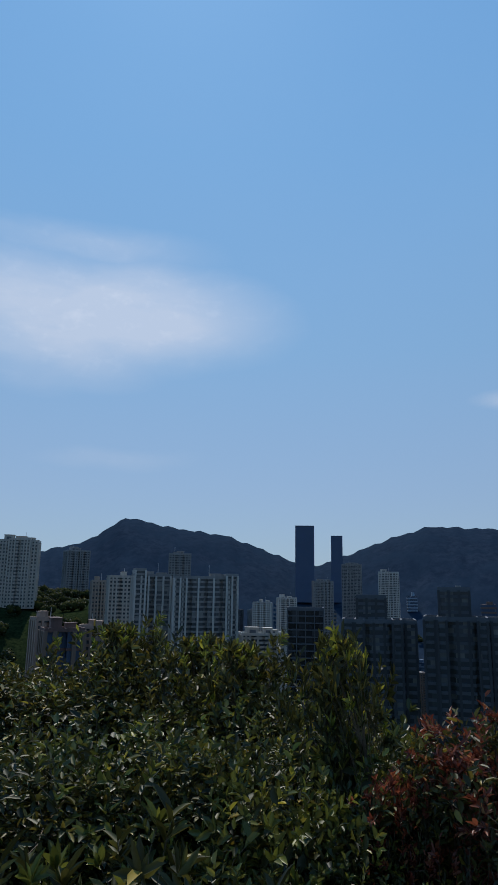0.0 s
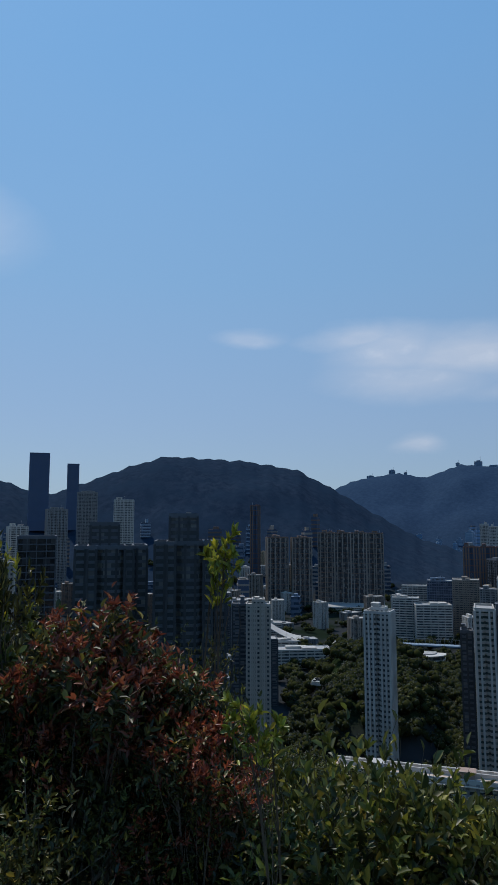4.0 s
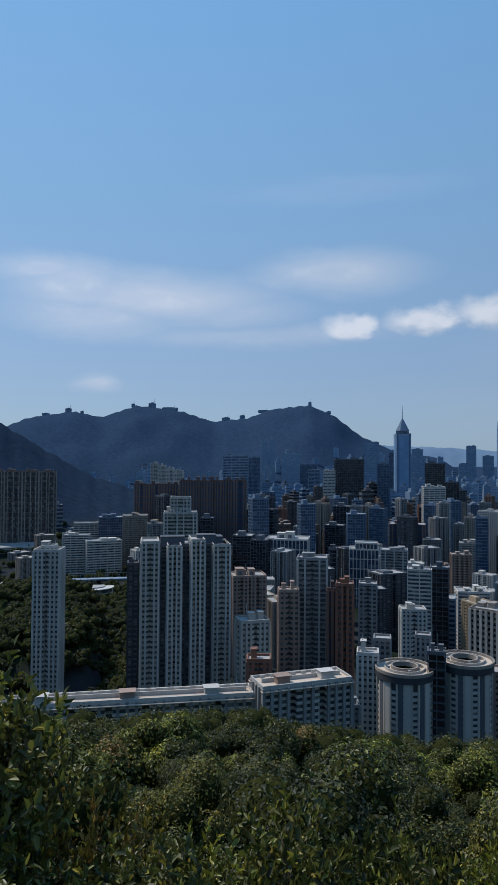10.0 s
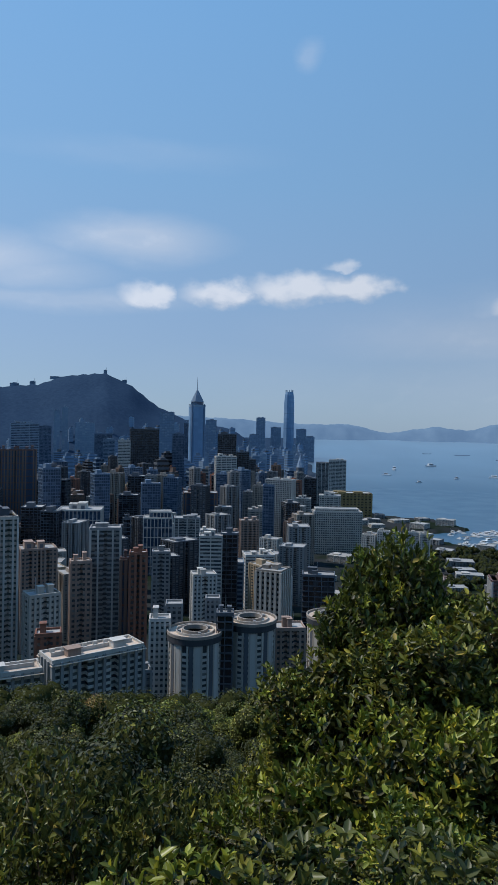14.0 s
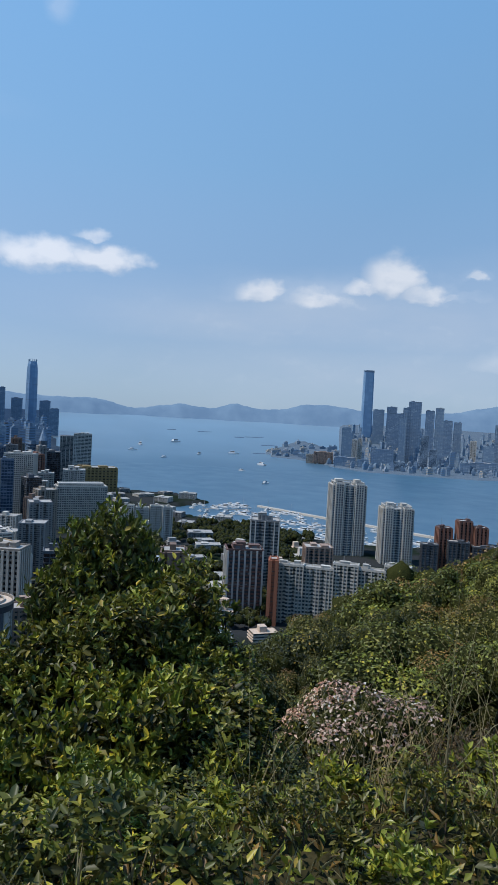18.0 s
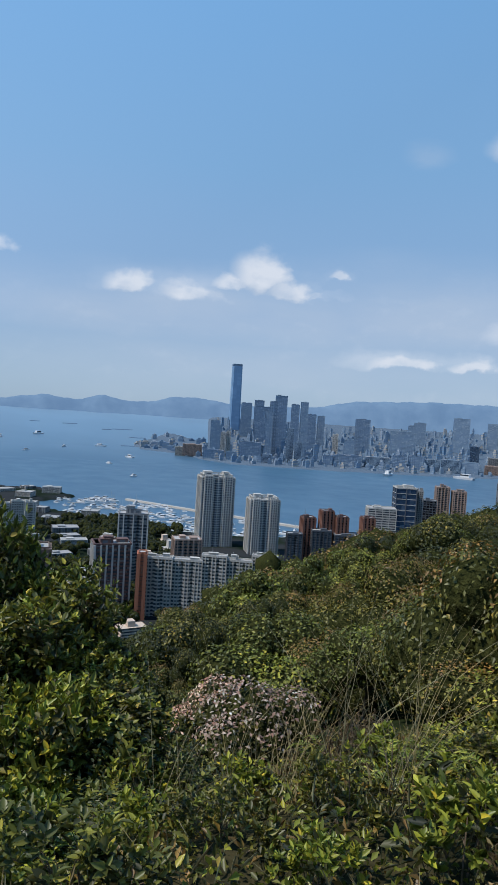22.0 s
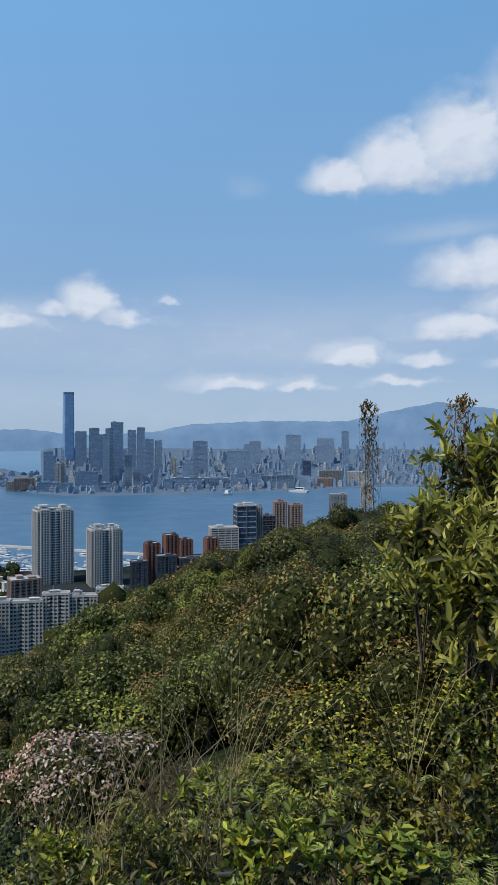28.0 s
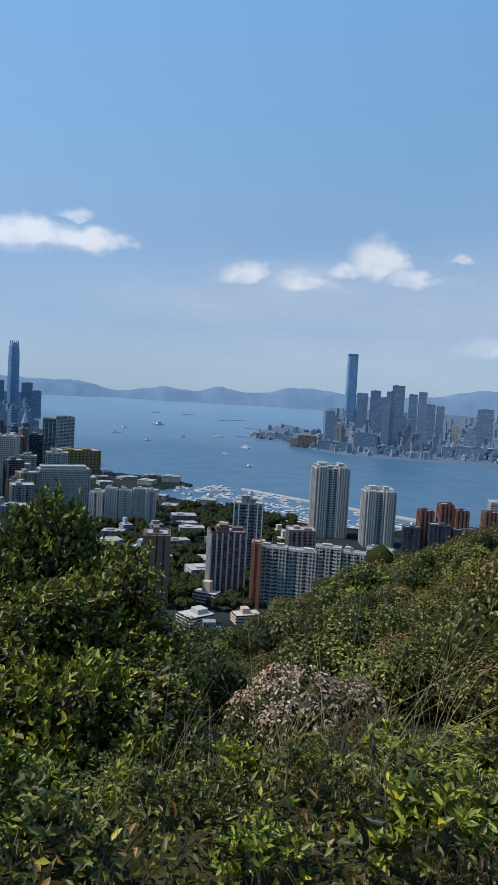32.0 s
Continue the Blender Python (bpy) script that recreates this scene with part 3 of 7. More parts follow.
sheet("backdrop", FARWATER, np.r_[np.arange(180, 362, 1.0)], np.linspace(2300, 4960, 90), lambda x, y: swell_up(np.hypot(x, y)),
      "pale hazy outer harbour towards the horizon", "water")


def far_height(x, y):
    d, c = np.hypot(x, y), np.degrees(np.arctan2(x, y)) % 360
    top = EYE + 4860 * np.tan(np.radians(knots(FAR_RIDGE, c) + 0.03 * np.sin(c * 3.1) + 0.02 * np.sin(c * 8.3)))
    return -30 + (top + 30) * smooth(4450, 4860, d) * (1 - 0.3 * smooth(4860, 4960, d)) * (1 + 0.04 * np.sin(c * 5.0 + d * 0.02) * (1 - smooth(4650, 4800, d)))


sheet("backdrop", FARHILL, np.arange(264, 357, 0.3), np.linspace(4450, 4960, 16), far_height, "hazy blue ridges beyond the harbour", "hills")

# ---- builders ----
class Build:
    """Collects boxes and prisms into one mesh."""

    def __init__(self):
        self.v, self.f = [], []

    def prism(self, outline, z0, z1, top=None):
        n, k = len(self.v), len(outline)
        top = top or outline
        self.v += [(x, y, z0) for x, y in outline] + [(x, y, z1) for x, y in top]
        self.f += [[n + i, n + (i + 1) % k, n + k + (i + 1) % k, n + k + i] for i in range(k)]
        self.f += [list(range(n + k, n + 2 * k)), list(range(n + k - 1, n - 1, -1))]
        return self

    def box(self, x0, x1, y0, y1, z0, z1):
        return self.prism([(x0, y0), (x1, y0), (x1, y1), (x0, y1)], z0, z1)

    def ring(self, outline, inner, z0, z1):
        """A hollow band between two outlines of the same count."""
        n, k = len(self.v), len(outline)
        self.v += [(x, y, z0) for x, y in outline] + [(x, y, z1) for x, y in outline] + [(x, y, z1) for x, y in inner] + [(x, y, z0) for x, y in inner]
        for i in range(k):
            j = (i + 1) % k
            self.f += [[n + i, n + j, n + k + j, n + k + i], [n + k + i, n + k + j, n + 2 * k + j, n + 2 * k + i],
                       [n + 2 * k + i, n + 2 * k + j, n + 3 * k + j, n + 3 * k + i], [n + 3 * k + i, n + 3 * k + j, n + j, n + i]]
        return self

    def mesh(self, name, mat):
        me = bpy.data.meshes.new(name)
        me.from_pydata(self.v, [], self.f)
        me.materials.append(mat)
        me.update()
        return me


def part(name, build, mat, parent, label="", at=None):
    me = build if isinstance(build, bpy.types.Mesh) else build.mesh(name, mat)
    ob = new(name, me)
    ob.parent = parent
    if at:
        ob.location = at
    return tagged(ob, label) if label else ob


def rect(w, d, cx=0.0, cy=0.0):
    return [(cx - w / 2, cy - d / 2), (cx + w / 2, cy - d / 2), (cx + w / 2, cy + d / 2), (cx - w / 2, cy + d / 2)]


def style(wall, pier=None, glass=None, floor=3.0, band=1.5, bay=3.4, post=1.4, proud=0.35, roof=None, slot=None):
    return dict(slot=slot, wall=wall, pier=pier or wall, glass=glass or GLASS, floor=floor, band=band, bay=bay, post=post, proud=proud, roof=roof or ROOF)


def slotted(w, d, cx, cy, slot):
    """A block's outline with deep narrow light slots, and their places along its sides."""
    unit, wide, deep = slot
    pts, marks = [], []
    for (ox, oy), (ax, ay), (ix, iy), run in (((-w / 2, -d / 2), (1, 0), (0, 1), w), ((w / 2, -d / 2), (0, 1), (-1, 0), d), ((w / 2, d / 2), (-1, 0), (0, -1), w), ((-w / 2, d / 2), (0, -1), (1, 0), d)):
        pts.append((cx + ox, cy + oy))
        n = int(round(run / unit))
        for k in range(1, n):
            m = run * k / n
            marks.append((cx + ox + ax * m, cy + oy + ay * m))
            for u, v in ((m - wide / 2, 0), (m - wide / 2, deep), (m + wide / 2, deep), (m + wide / 2, 0)):
                pts.append((cx + ox + ax * u + ix * v, cy + oy + ay * u + iy * v))
    return pts, marks


def shrunk(outline, g):
    """A square-cornered outline drawn in by g."""
    made, n = [], len(outline)
    for i in range(n):
        (xa, ya), (xb, yb), (xc, yc) = outline[i - 1], outline[i], outline[(i + 1) % n]
        p, q = math.hypot(xb - xa, yb - ya), math.hypot(xc - xb, yc - yb)
        made.append((xb - g * ((yb - ya) / p + (yc - yb) / q), yb + g * ((xb - xa) / p + (xc - xb) / q)))
    return made


def storeys(root, s, w, d, h, cx=0.0, cy=0.0, z0=0.0, fine=False):
    """One block: a glass core behind a real grid of floor bands and piers, with a roof slab and parapet."""
    g, n = 0.45, max(2, int(h / s["floor"]))
    step, v, f, mats = h / n, [], [], []
    outer, slots = slotted(w, d, cx, cy, s["slot"]) if s["slot"] else (rect(w, d, cx, cy), [])
    inner, e = shrunk(outer, g), len(outer)
    for i in range(n):  # one folded skin: band, sill, set-back window strip, head
        z = z0 + i * step
        for ring, zz in ((outer, z), (outer, z + s["band"]), (inner, z + s["band"]), (inner, z + step)):
            v += [(px, py, zz) for px, py in ring]
    v += [(px, py, z0 + h) for px, py in outer]
    for k in range(4 * n):
        for j in range(e):
            q = (j + 1) % e
            f.append([e * k + j, e * k + q, e * k + e + q, e * k + e + j])
            mats.append(1 if k % 4 == 2 else 0)
    me = bpy.data.meshes.new("facade")
    me.from_pydata(v, [], f)
    me.materials.append(s["wall"])
    me.materials.append(s["glass"])
    me.polygons.foreach_set("material_index", mats)
    me.update()
    part("facade", me, None, root)
    pr = s["proud"]
    nx, ny = max(1, round(w / s["bay"])), max(1, round(d / s["bay"]))
    spots = []
    for i in range(nx + 1):
        px = cx - w / 2 + w * i / nx
        spots += [(px, cy - d / 2), (px, cy + d / 2)]
    for i in range(1, ny):
        py = cy - d / 2 + d * i / ny
        spots += [(cx - w / 2, py), (cx + w / 2, py)]
    if slots:
        clear = s["slot"][1] / 2 + s["post"] / 2 - 0.1
        spots = [p for p in spots if all(math.hypot(p[0] - a, p[1] - b) > clear for a, b in slots)]
    if fine and len(spots) <= 44:
        half = s["post"] / 2
        me = Build().box(-half, half, -half - pr + 0.35, half + pr - 0.35, 0, h).mesh("pier", s["pier"])
        side = Build().box(-half - pr + 0.35, half + pr - 0.35, -half, half, 0, h).mesh("pier", s["pier"])
        for px, py in spots:
            flank = abs(abs(px - cx) - w / 2) < 0.01 and abs(abs(py - cy) - d / 2) > 0.01
            ob = new("pier", side if flank else me)
            ob.parent, ob.location = root, (px, py, z0)
    else:
        b = Build()
        for px, py in spots:
            half = s["post"] / 2
            b.box(px - half, px + half, py - half, py + half, z0, z0 + h)
        tagged(part("pier_grid", b, s["pier"], root), kind="stuff")
    part("roof_slab", Build().prism(rect(w - 0.5, d - 0.5, cx, cy), z0 + h - 0.5, z0 + h + 0.25), s["roof"], root)
    part("parapet", Build().ring(rect(w + 0.7, d + 0.7, cx, cy), rect(w - 0.6, d - 0.6, cx, cy), z0 + h - 0.6, z0 + h + 1.3), s["wall"], root)


def roof_gear(root, s, w, d, h, seed, cx=0.0, cy=0.0, tall=1.0):
    """Stair heads, tanks, plant and a mast on a roof."""
    r = random.Random(seed)
    for _ in range(2 + (w > 25)):
        a, b, e = r.uniform(0.16, 0.3) * w, r.uniform(0.25, 0.5) * d, r.uniform(2.5, 5.5) * tall
        ox, oy = cx + r.uniform(-0.3, 0.3) * w, cy + r.uniform(-0.18, 0.18) * d
        bb = Build().box(ox - a / 2, ox + a / 2, oy - b / 2, oy + b / 2, h, h + e)
        bb.box(ox - a / 2 - 0.3, ox + a / 2 + 0.3, oy - b / 2 - 0.3, oy + b / 2 + 0.3, h + e, h + e + 0.4)
        room = part("tank_room", bb, s["wall"], root)
        if tall >= 1.0 and w > 18:
            part("louvre", Build().box(ox - a / 4, ox + a / 4, oy - b / 2 - 0.12, oy - b / 2 + 0.1, h + 0.5, h + e * 0.7), SLATE, room, "dark louvred vent")
    px, py = cx + r.uniform(-0.3, 0.3) * w, cy + r.uniform(-0.2, 0.2) * d
    part("mast", Build().prism(rect(0.25, 0.25, px, py), h, h + r.uniform(6, 10)), STEEL, root)


def roof_frame(root, w, d, h, high):
    """An open concrete frame crowning a tower: posts at the corners and middles, and a ring beam."""
    post = Build().box(-0.5, 0.5, -0.5, 0.5, 0, high).mesh("crown_post", WHITE)
    for a in (-0.42, -0.14, 0.14, 0.42):
        for b in (-0.42, 0.42):
            ob = new("crown_post", post)
            ob.parent, ob.location = root, (a * w, b * d, h)
    part("crown_beam", Build().ring(rect(w * 0.9, d * 0.9), rect(w * 0.9 - 2.2, d * 0.9 - 2.2), h + high - 1.2, h + high), WHITE, root)


def facing(x, y, turn):
    return -math.degrees(math.atan2(x, y)) + turn


def tower(name, label, x, y, top, w, d, turn, s, wings=(), fine=False, gear=1.0, group="", wing_style=None):
    """A building whose front looks at the viewpoint but for turn degrees. wings: further blocks (cx, cy, w, d, height as a share)."""
    base = float(ground(x, y)) - 1.0
    root = tagged(new(name), label, "building", group)
    root.matrix_world = pose(x, y, base, 0, 0, facing(x, y, turn))
    h = top - base
    storeys(root, s, w, d, h, fine=fine)
    for cx, cy, ww, dd, share in wings:
        storeys(root, wing_style or s, ww, dd, h * share, cx, cy, fine=fine)
    if gear:
        roof_gear(root, s, w, d, h, int(abs(x * 7 + y * 3)), tall=gear)
    if s is TWIN:
        roof_frame(root, w, d, h, 4.5)
    return root


def circle(r, n=40, cx=0.0, cy=0.0):
    return [(cx + r * math.cos(2 * math.pi * i / n), cy + r * math.sin(2 * math.pi * i / n)) for i in range(n)]


def round_tower(x, y, top, r, label):
    """A hollow drum of flats with an open roof deck and a ring wall."""
    base = float(ground(x, y)) - 1.0
    root = tagged(new("round_tower"), label, "building", "round towers of the estate")
    root.matrix_world = pose(x, y, base, 0, 0, facing(x, y, 0))
    h = top - base
    part("glazing", Build().ring(circle(r - 0.6), circle(r * 0.45), 0, h - 4), GLASS, root)
    n = int((h - 4) / 2.9)
    band_mesh = Build().ring(circle(r), circle(r - 0.7), 0, 1.35).mesh("floor_band", WHITE)
    for i in range(n):
        part("floor_band", band_mesh, None, root, at=(0, 0, i * 2.9))
    k = 24
    pier_mesh = Build().box(-0.5, 0.5, -0.45, 0.45, 0, h - 4).mesh("pier", CREAM)
    # Slate boxes standing proud; their dark colour imitates shaded slots in the drum.
    slot_mesh = Build().box(-1.05, 1.05, -0.4, 0.4, 0, h - 4).mesh("recess", SLATE)
    panel_mesh = Build().box(-1.6, 1.6, -0.3, 0.3, 0, h - 4).mesh("wall_panel", WHITE)
    for i in range(k):
        a = 2 * math.pi * i / k
        ob = new("pier", pier_mesh)
        ob.parent, ob.matrix_basis = root, pose(r * math.cos(a), r * math.sin(a), 0, 0, 0, math.degrees(a) + 90)
        a += math.pi / k
        if i % 3 != 1:
            ob = new("recess" if i % 3 else "wall_panel", slot_mesh if i % 3 else panel_mesh)
            ob.parent, ob.matrix_basis = root, pose(r * math.cos(a), r * math.sin(a), 0, 0, 0, math.degrees(a) + 90)
    part("dark_collar", Build().ring(circle(r + 0.9), circle(r - 0.5), h - 4.2, h - 1.0), DARKTILE, root)
    part("roof_deck", Build().ring(circle(r), circle(r * 0.45), h - 1.2, h - 0.5), TERRACE, root)
    part("parapet", Build().ring(circle(r + 1.1), circle(r + 0.4), h - 1.0, h + 0.6), BEIGE, root)
    part("inner_wall", Build().ring(circle(r * 0.5), circle(r * 0.44), h - 1.0, h + 1.2), BEIGE, root)
    part("screen", Build().ring(circle(r * 0.74, 30), circle(r * 0.71, 30), h - 0.6, h + 0.7), CREAM, root)
    for i in range(4):
        a = 0.5 + i * 1.5
        part("vent_box", Build().box(r * 0.62 * math.cos(a) - 0.8, r * 0.62 * math.cos(a) + 0.8, r * 0.62 * math.sin(a) - 0.6, r * 0.62 * math.sin(a) + 0.6, h - 0.6, h + 1.0), GREY, root)
    return root


FLATS_BROWN = style(BROWN, BROWN, GLASS, band=1.5, bay=2.8, post=1.2, slot=(6.5, 1.6, 1.8))
FLATS_TAN = style(TAN, TAN, GLASS, band=1.6, bay=2.8, post=1.1, slot=(6.0, 1.5, 1.8))
FLATS = style(WHITE, WHITE, GLASS, band=1.5, bay=2.7, post=1.2, slot=(7.0, 1.7, 1.8))
FLATS_CREAM = style(CREAM, CREAM, GLASS, band=1.5, bay=2.8, post=1.2, slot=(7.5, 1.8, 1.8))
RIBBED = style(CREAM, WHITE, GLASSGREEN, band=1.55, bay=2.7, post=1.0, proud=0.9, slot=(4.4, 1.1, 1.5))
# Body between cream wings, slate-dark to stand for shade in its recesses.
RECESS = style(SLATE, SLATE, GLASS, band=1.3, bay=3.7, post=1.0)
FLATS_BEIGE = style(BEIGE, BEIGE, GLASS, band=1.5, bay=2.8, post=1.2, slot=(6.5, 1.6, 1.8))
FLATS_PINK = style(PINK, PINK, GLASS, band=1.5, bay=2.8, post=1.2, slot=(6.0, 1.6, 1.8))
FLATS_GREY = style(GREY, GREY, GLASS, band=1.4, bay=3.0, post=1.2, slot=(7.5, 1.8, 2.0))
FLATS_DARK = style(SLATE, DARKTILE, GLASS, band=1.2, bay=4.2, post=1.0, slot=(9.0, 1.8, 2.0))
FLATS_RED = style(BRICKRED, BRICKRED, GLASS, band=1.4, bay=3.2, post=1.5, slot=(5.0, 1.2, 1.6))
FLATS_MAROON = style(MAROON, BROWN, GLASSNAVY, floor=9.0, band=1.2, bay=4.0, post=1.9, proud=0.8, slot=(9.0, 2.0, 2.5))
STRIPED = style(GREY, WHITE, GLASS, band=1.2, bay=4.6, post=1.1, proud=0.8, slot=(9.2, 1.8, 2.0))
GRID_WHITE = style(WHITE, WHITE, GLASSBLUE, floor=11.0, band=1.0, bay=4.4, post=0.9, proud=0.7)
BANDED = style(PALEBLUE, PALEBLUE, GLASSBLUE, floor=4.0, band=1.7, bay=20, post=1.0)
BANDED_WHITE = style(WHITE, WHITE, GLASS, floor=3.3, band=1.5, bay=9, post=0.8)
OFFICE = style(BLUEGREY, BLUEGREY, GLASSBLUE, floor=4.0, band=0.9, bay=3.6, post=0.6)
OFFICE_DARK = style(SLATE, SLATE, GLASSBLACK, floor=4.0, band=0.7, bay=5.0, post=0.5)
CURTAIN = style(BLUEGREY, SLATE, GLASSBLUE, floor=4.2, band=0.5, bay=6.0, post=0.35)
# Hazy styles: far haze comes from these wall and glass colours.
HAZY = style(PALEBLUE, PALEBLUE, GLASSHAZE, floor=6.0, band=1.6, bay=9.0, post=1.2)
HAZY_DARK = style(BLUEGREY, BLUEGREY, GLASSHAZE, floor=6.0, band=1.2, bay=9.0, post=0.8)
PUNCHED = style(BEIGE, CREAM, GLASSBLACK, floor=3.6, band=1.7, bay=3.6, post=1.8)
NAVY = style(GLASSDEEP, GLASSDEEP, GLASSDEEP, floor=8.0, band=0.8, bay=8.0, post=0.6)
SLAB = style(WHITE, CREAM, GLASS, floor=2.9, band=1.25, bay=2.8, post=0.8, slot=(8.0, 1.8, 2.0))
TWIN = style(WHITE, WHITE, GLASSNAVY, floor=3.1, band=1.3, bay=3.0, post=1.3, proud=0.7, slot=(9.0, 2.4, 2.2))
ESTATE = style(BROWN, BEIGE, GLASS, floor=9.0, band=1.2, bay=4.4, post=1.5, proud=0.8, slot=(9.0, 2.0, 2.5))
HOTEL = style(WHITE, WHITE, GLASS, floor=3.1, band=1.15, bay=3.1, post=0.9)

# first quarter: towers on the wooded side
tower("apartment_tower", "cream apartment tower with rows of small windows on a wooded slope", -145.8, -635.7, 221.0, 33.2, 19.9, -8, FLATS_CREAM, wings=((0.7, -0.6, 18.3, 21.1, 1.02),), fine=True)
tower("apartment_tower", "slender pale apartment tower against the dark hill", -260.9, -834.0, 224.9, 27.3, 21.8, 14, FLATS_GREY)
tower("apartment_block", "beige mid-rise block with stepped white roof", -200.8, -572.0, 185.9, 13.4, 10.7, 8, FLATS_BEIGE)
tower("apartment_block", "beige mid-rise block with white corner piers", -202.8, -530.7, 189.4, 17.5, 14.0, 8, FLATS_CREAM)
tower("apartment_tower", "grey tower with dark glass bays and flat canopy roof", -175.3, -402.7, 188.2, 22.9, 16.1, 6, STRIPED, wings=((-7.6, -1.0, 6.4, 16.1, 1.02),), fine=True, gear=0.5)
tower("apartment_tower", "wide grey tower with pale corner wings and glass bays", -205.6, -387.3, 187.3, 38.5, 23.1, 6, STRIPED, wings=((-16.2, -1.4, 7.7, 23.1, 1.00), (16.2, -1.4, 6.9, 23.1, 1.01),), fine=True, gear=0.5)
tower("apartment_tower", "pale tower behind the twin grey towers", -353.2, -729.0, 220.7, 25.2, 20.1, 0, FLATS_GREY)
tower("low_block", "brown low-rise block with flat roof", -96.5, -353.4, 164.3, 11.6, 9.3, 20, FLATS_PINK)
tower("low_block", "brown low-rise block with projecting balconies", -96.8, -323.8, 160.6, 17.9, 12.5, 12, FLATS_MAROON)
tower("low_block", "brown low-rise block among trees", -116.0, -331.6, 161.3, 14.6, 10.2, -10, FLATS_PINK)
tower("skyscraper", "very slender dark blue glass skyscraper", -1019.9, -1383.5, 341.9, 47.0, 37.6, 0, NAVY, gear=0)
tower("skyscraper", "slender dark skyscraper with flat top", -1080.8, -1330.4, 316.8, 28.1, 28.1, 0, NAVY, gear=0)
tower("office_slab", "dark square slab with blank walls", -254.7, -344.9, 169.2, 21.9, 17.6, 0, OFFICE_DARK, gear=0)
tower("apartment_tower", "dark tiled tower with recessed balconies and roof block", -202.7, -221.8, 167.9, 29.8, 20.9, 0, FLATS_DARK, wings=((-3.0, 0.0, 11.9, 10.4, 1.07), (-8.0, -1.5, 3.6, 20.9, 1.00), (7.4, -1.5, 3.6, 20.9, 1.00),), fine=True, gear=0)
tower("apartment_tower", "dark tiled tower with recessed balconies and roof block", -219.0, -190.5, 169.9, 29.3, 20.5, 0, FLATS_DARK, wings=((-2.9, 0.0, 11.7, 10.3, 1.08), (-7.9, -1.4, 3.5, 20.5, 1.00), (7.3, -1.4, 3.5, 20.5, 1.00),), fine=True, gear=0)
tower("apartment_tower", "tall white tower with fine window grid", -867.3, -920.0, 215.9, 35.9, 28.7, 0, FLATS)
tower("low_block", "small white block with square windows", -208.2, -260.4, 123.7, 7.1, 5.7, 10, FLATS)
tower("apartment_block", "pale block below the hill", -979.8, -1155.5, 239.3, 42.8, 30.0, 0, FLATS_GREY)
tower("apartment_block", "pale wide block below the hill", -838.7, -1078.7, 200.0, 38.0, 26.6, 10, FLATS_GREY)
tower("apartment_block", "white stepped block below the hill", -578.2, -829.6, 169.9, 26.0, 18.2, 10, FLATS)
tower("apartment_block", "white stepped block below the hill", -521.2, -806.6, 163.8, 24.0, 16.8, -10, FLATS)
tower("apartment_block", "cream block with flat roof", -266.9, -414.5, 150.1, 30.1, 21.0, 10, FLATS_CREAM)

# valley with sports ground and schools
tower("apartment_tower", "very slender brown tower", -1066.2, -762.9, 206.8, 18.4, 22.1, 0, FLATS_MAROON)
tower("apartment_tower", "beige twin tower with vertical window strips", -1012.0, -676.0, 148.1, 36.5, 29.2, 8, ESTATE, group="twin towers")
tower("apartment_tower", "beige twin tower with vertical window strips", -1034.5, -638.8, 147.7, 33.9, 27.2, 8, ESTATE, group="twin towers")
tower("apartment_tower", "grey-brown estate tower with tall window strips", -1098.5, -623.8, 155.5, 29.6, 26.6, 0, ESTATE, group="grey-brown estate")
tower("apartment_tower", "grey-brown estate tower with tall window strips", -1112.8, -597.0, 155.3, 28.5, 25.7, 0, ESTATE, group="grey-brown estate")
tower("apartment_tower", "grey-brown estate tower with tall window strips", -1125.9, -570.8, 155.2, 27.4, 24.7, 0, ESTATE, group="grey-brown estate")
tower("apartment_tower", "grey-brown estate tower with tall window strips", -1139.9, -544.4, 155.0, 29.5, 26.5, 0, ESTATE, group="grey-brown estate")
tower("podium", "low white podium below the estate", -1071.9, -563.4, 30.2, 123.8, 61.9, 0, BANDED_WHITE, gear=0)
tower("apartment_tower", "tower with dark bay front and white corner shaft", -381.1, -285.7, 121.4, 10.4, 12.5, 0, FLATS_DARK, fine=True)
tower("apartment_tower", "white tower with rounded balconies up its corners", -385.3, -272.8, 121.7, 15.8, 14.2, 0, FLATS_CREAM, wings=((0.0, -0.7, 7.9, 14.2, 1.03),), fine=True)
tower("school", "long white school block with rows of square windows", -660.3, -409.8, 35.5, 66.1, 23.1, 10, BANDED_WHITE, fine=True, gear=0.6)
tower("school", "white low annexe with terraced roof", -678.7, -450.3, 37.6, 37.9, 22.7, 10, BANDED_WHITE, gear=0.6)
tower("school", "white classroom block with rows of square windows", -531.1, -300.1, 37.0, 28.7, 14.3, -12, FLATS, fine=True, gear=0.6)
tower("school", "white low block with flat roof", -718.9, -378.2, 35.3, 36.9, 18.4, -10, BANDED_WHITE, gear=0.5)
tower("apartment_tower", "narrow white slab tower with blank side wall", -396.8, -187.2, 122.2, 15.7, 14.2, -14, FLATS, wings=((0.0, 0.0, 7.9, 8.5, 1.02),), fine=True)
tower("low_block", "white terraced block by the sports ground", -909.4, -388.6, 70.3, 35.9, 17.9, 0, BANDED_WHITE, gear=0.6)
tower("low_block", "white terraced block by the sports ground", -911.0, -350.3, 63.3, 48.0, 24.0, 10, BANDED_WHITE, gear=0.6)
tower("low_block", "long low white block with dark windows", -1043.3, -429.3, 74.2, 40.9, 16.4, 0, BANDED_WHITE, gear=0)
tower("office_block", "grey office block with window bands", -1043.4, -388.3, 84.5, 38.1, 26.6, 0, OFFICE)
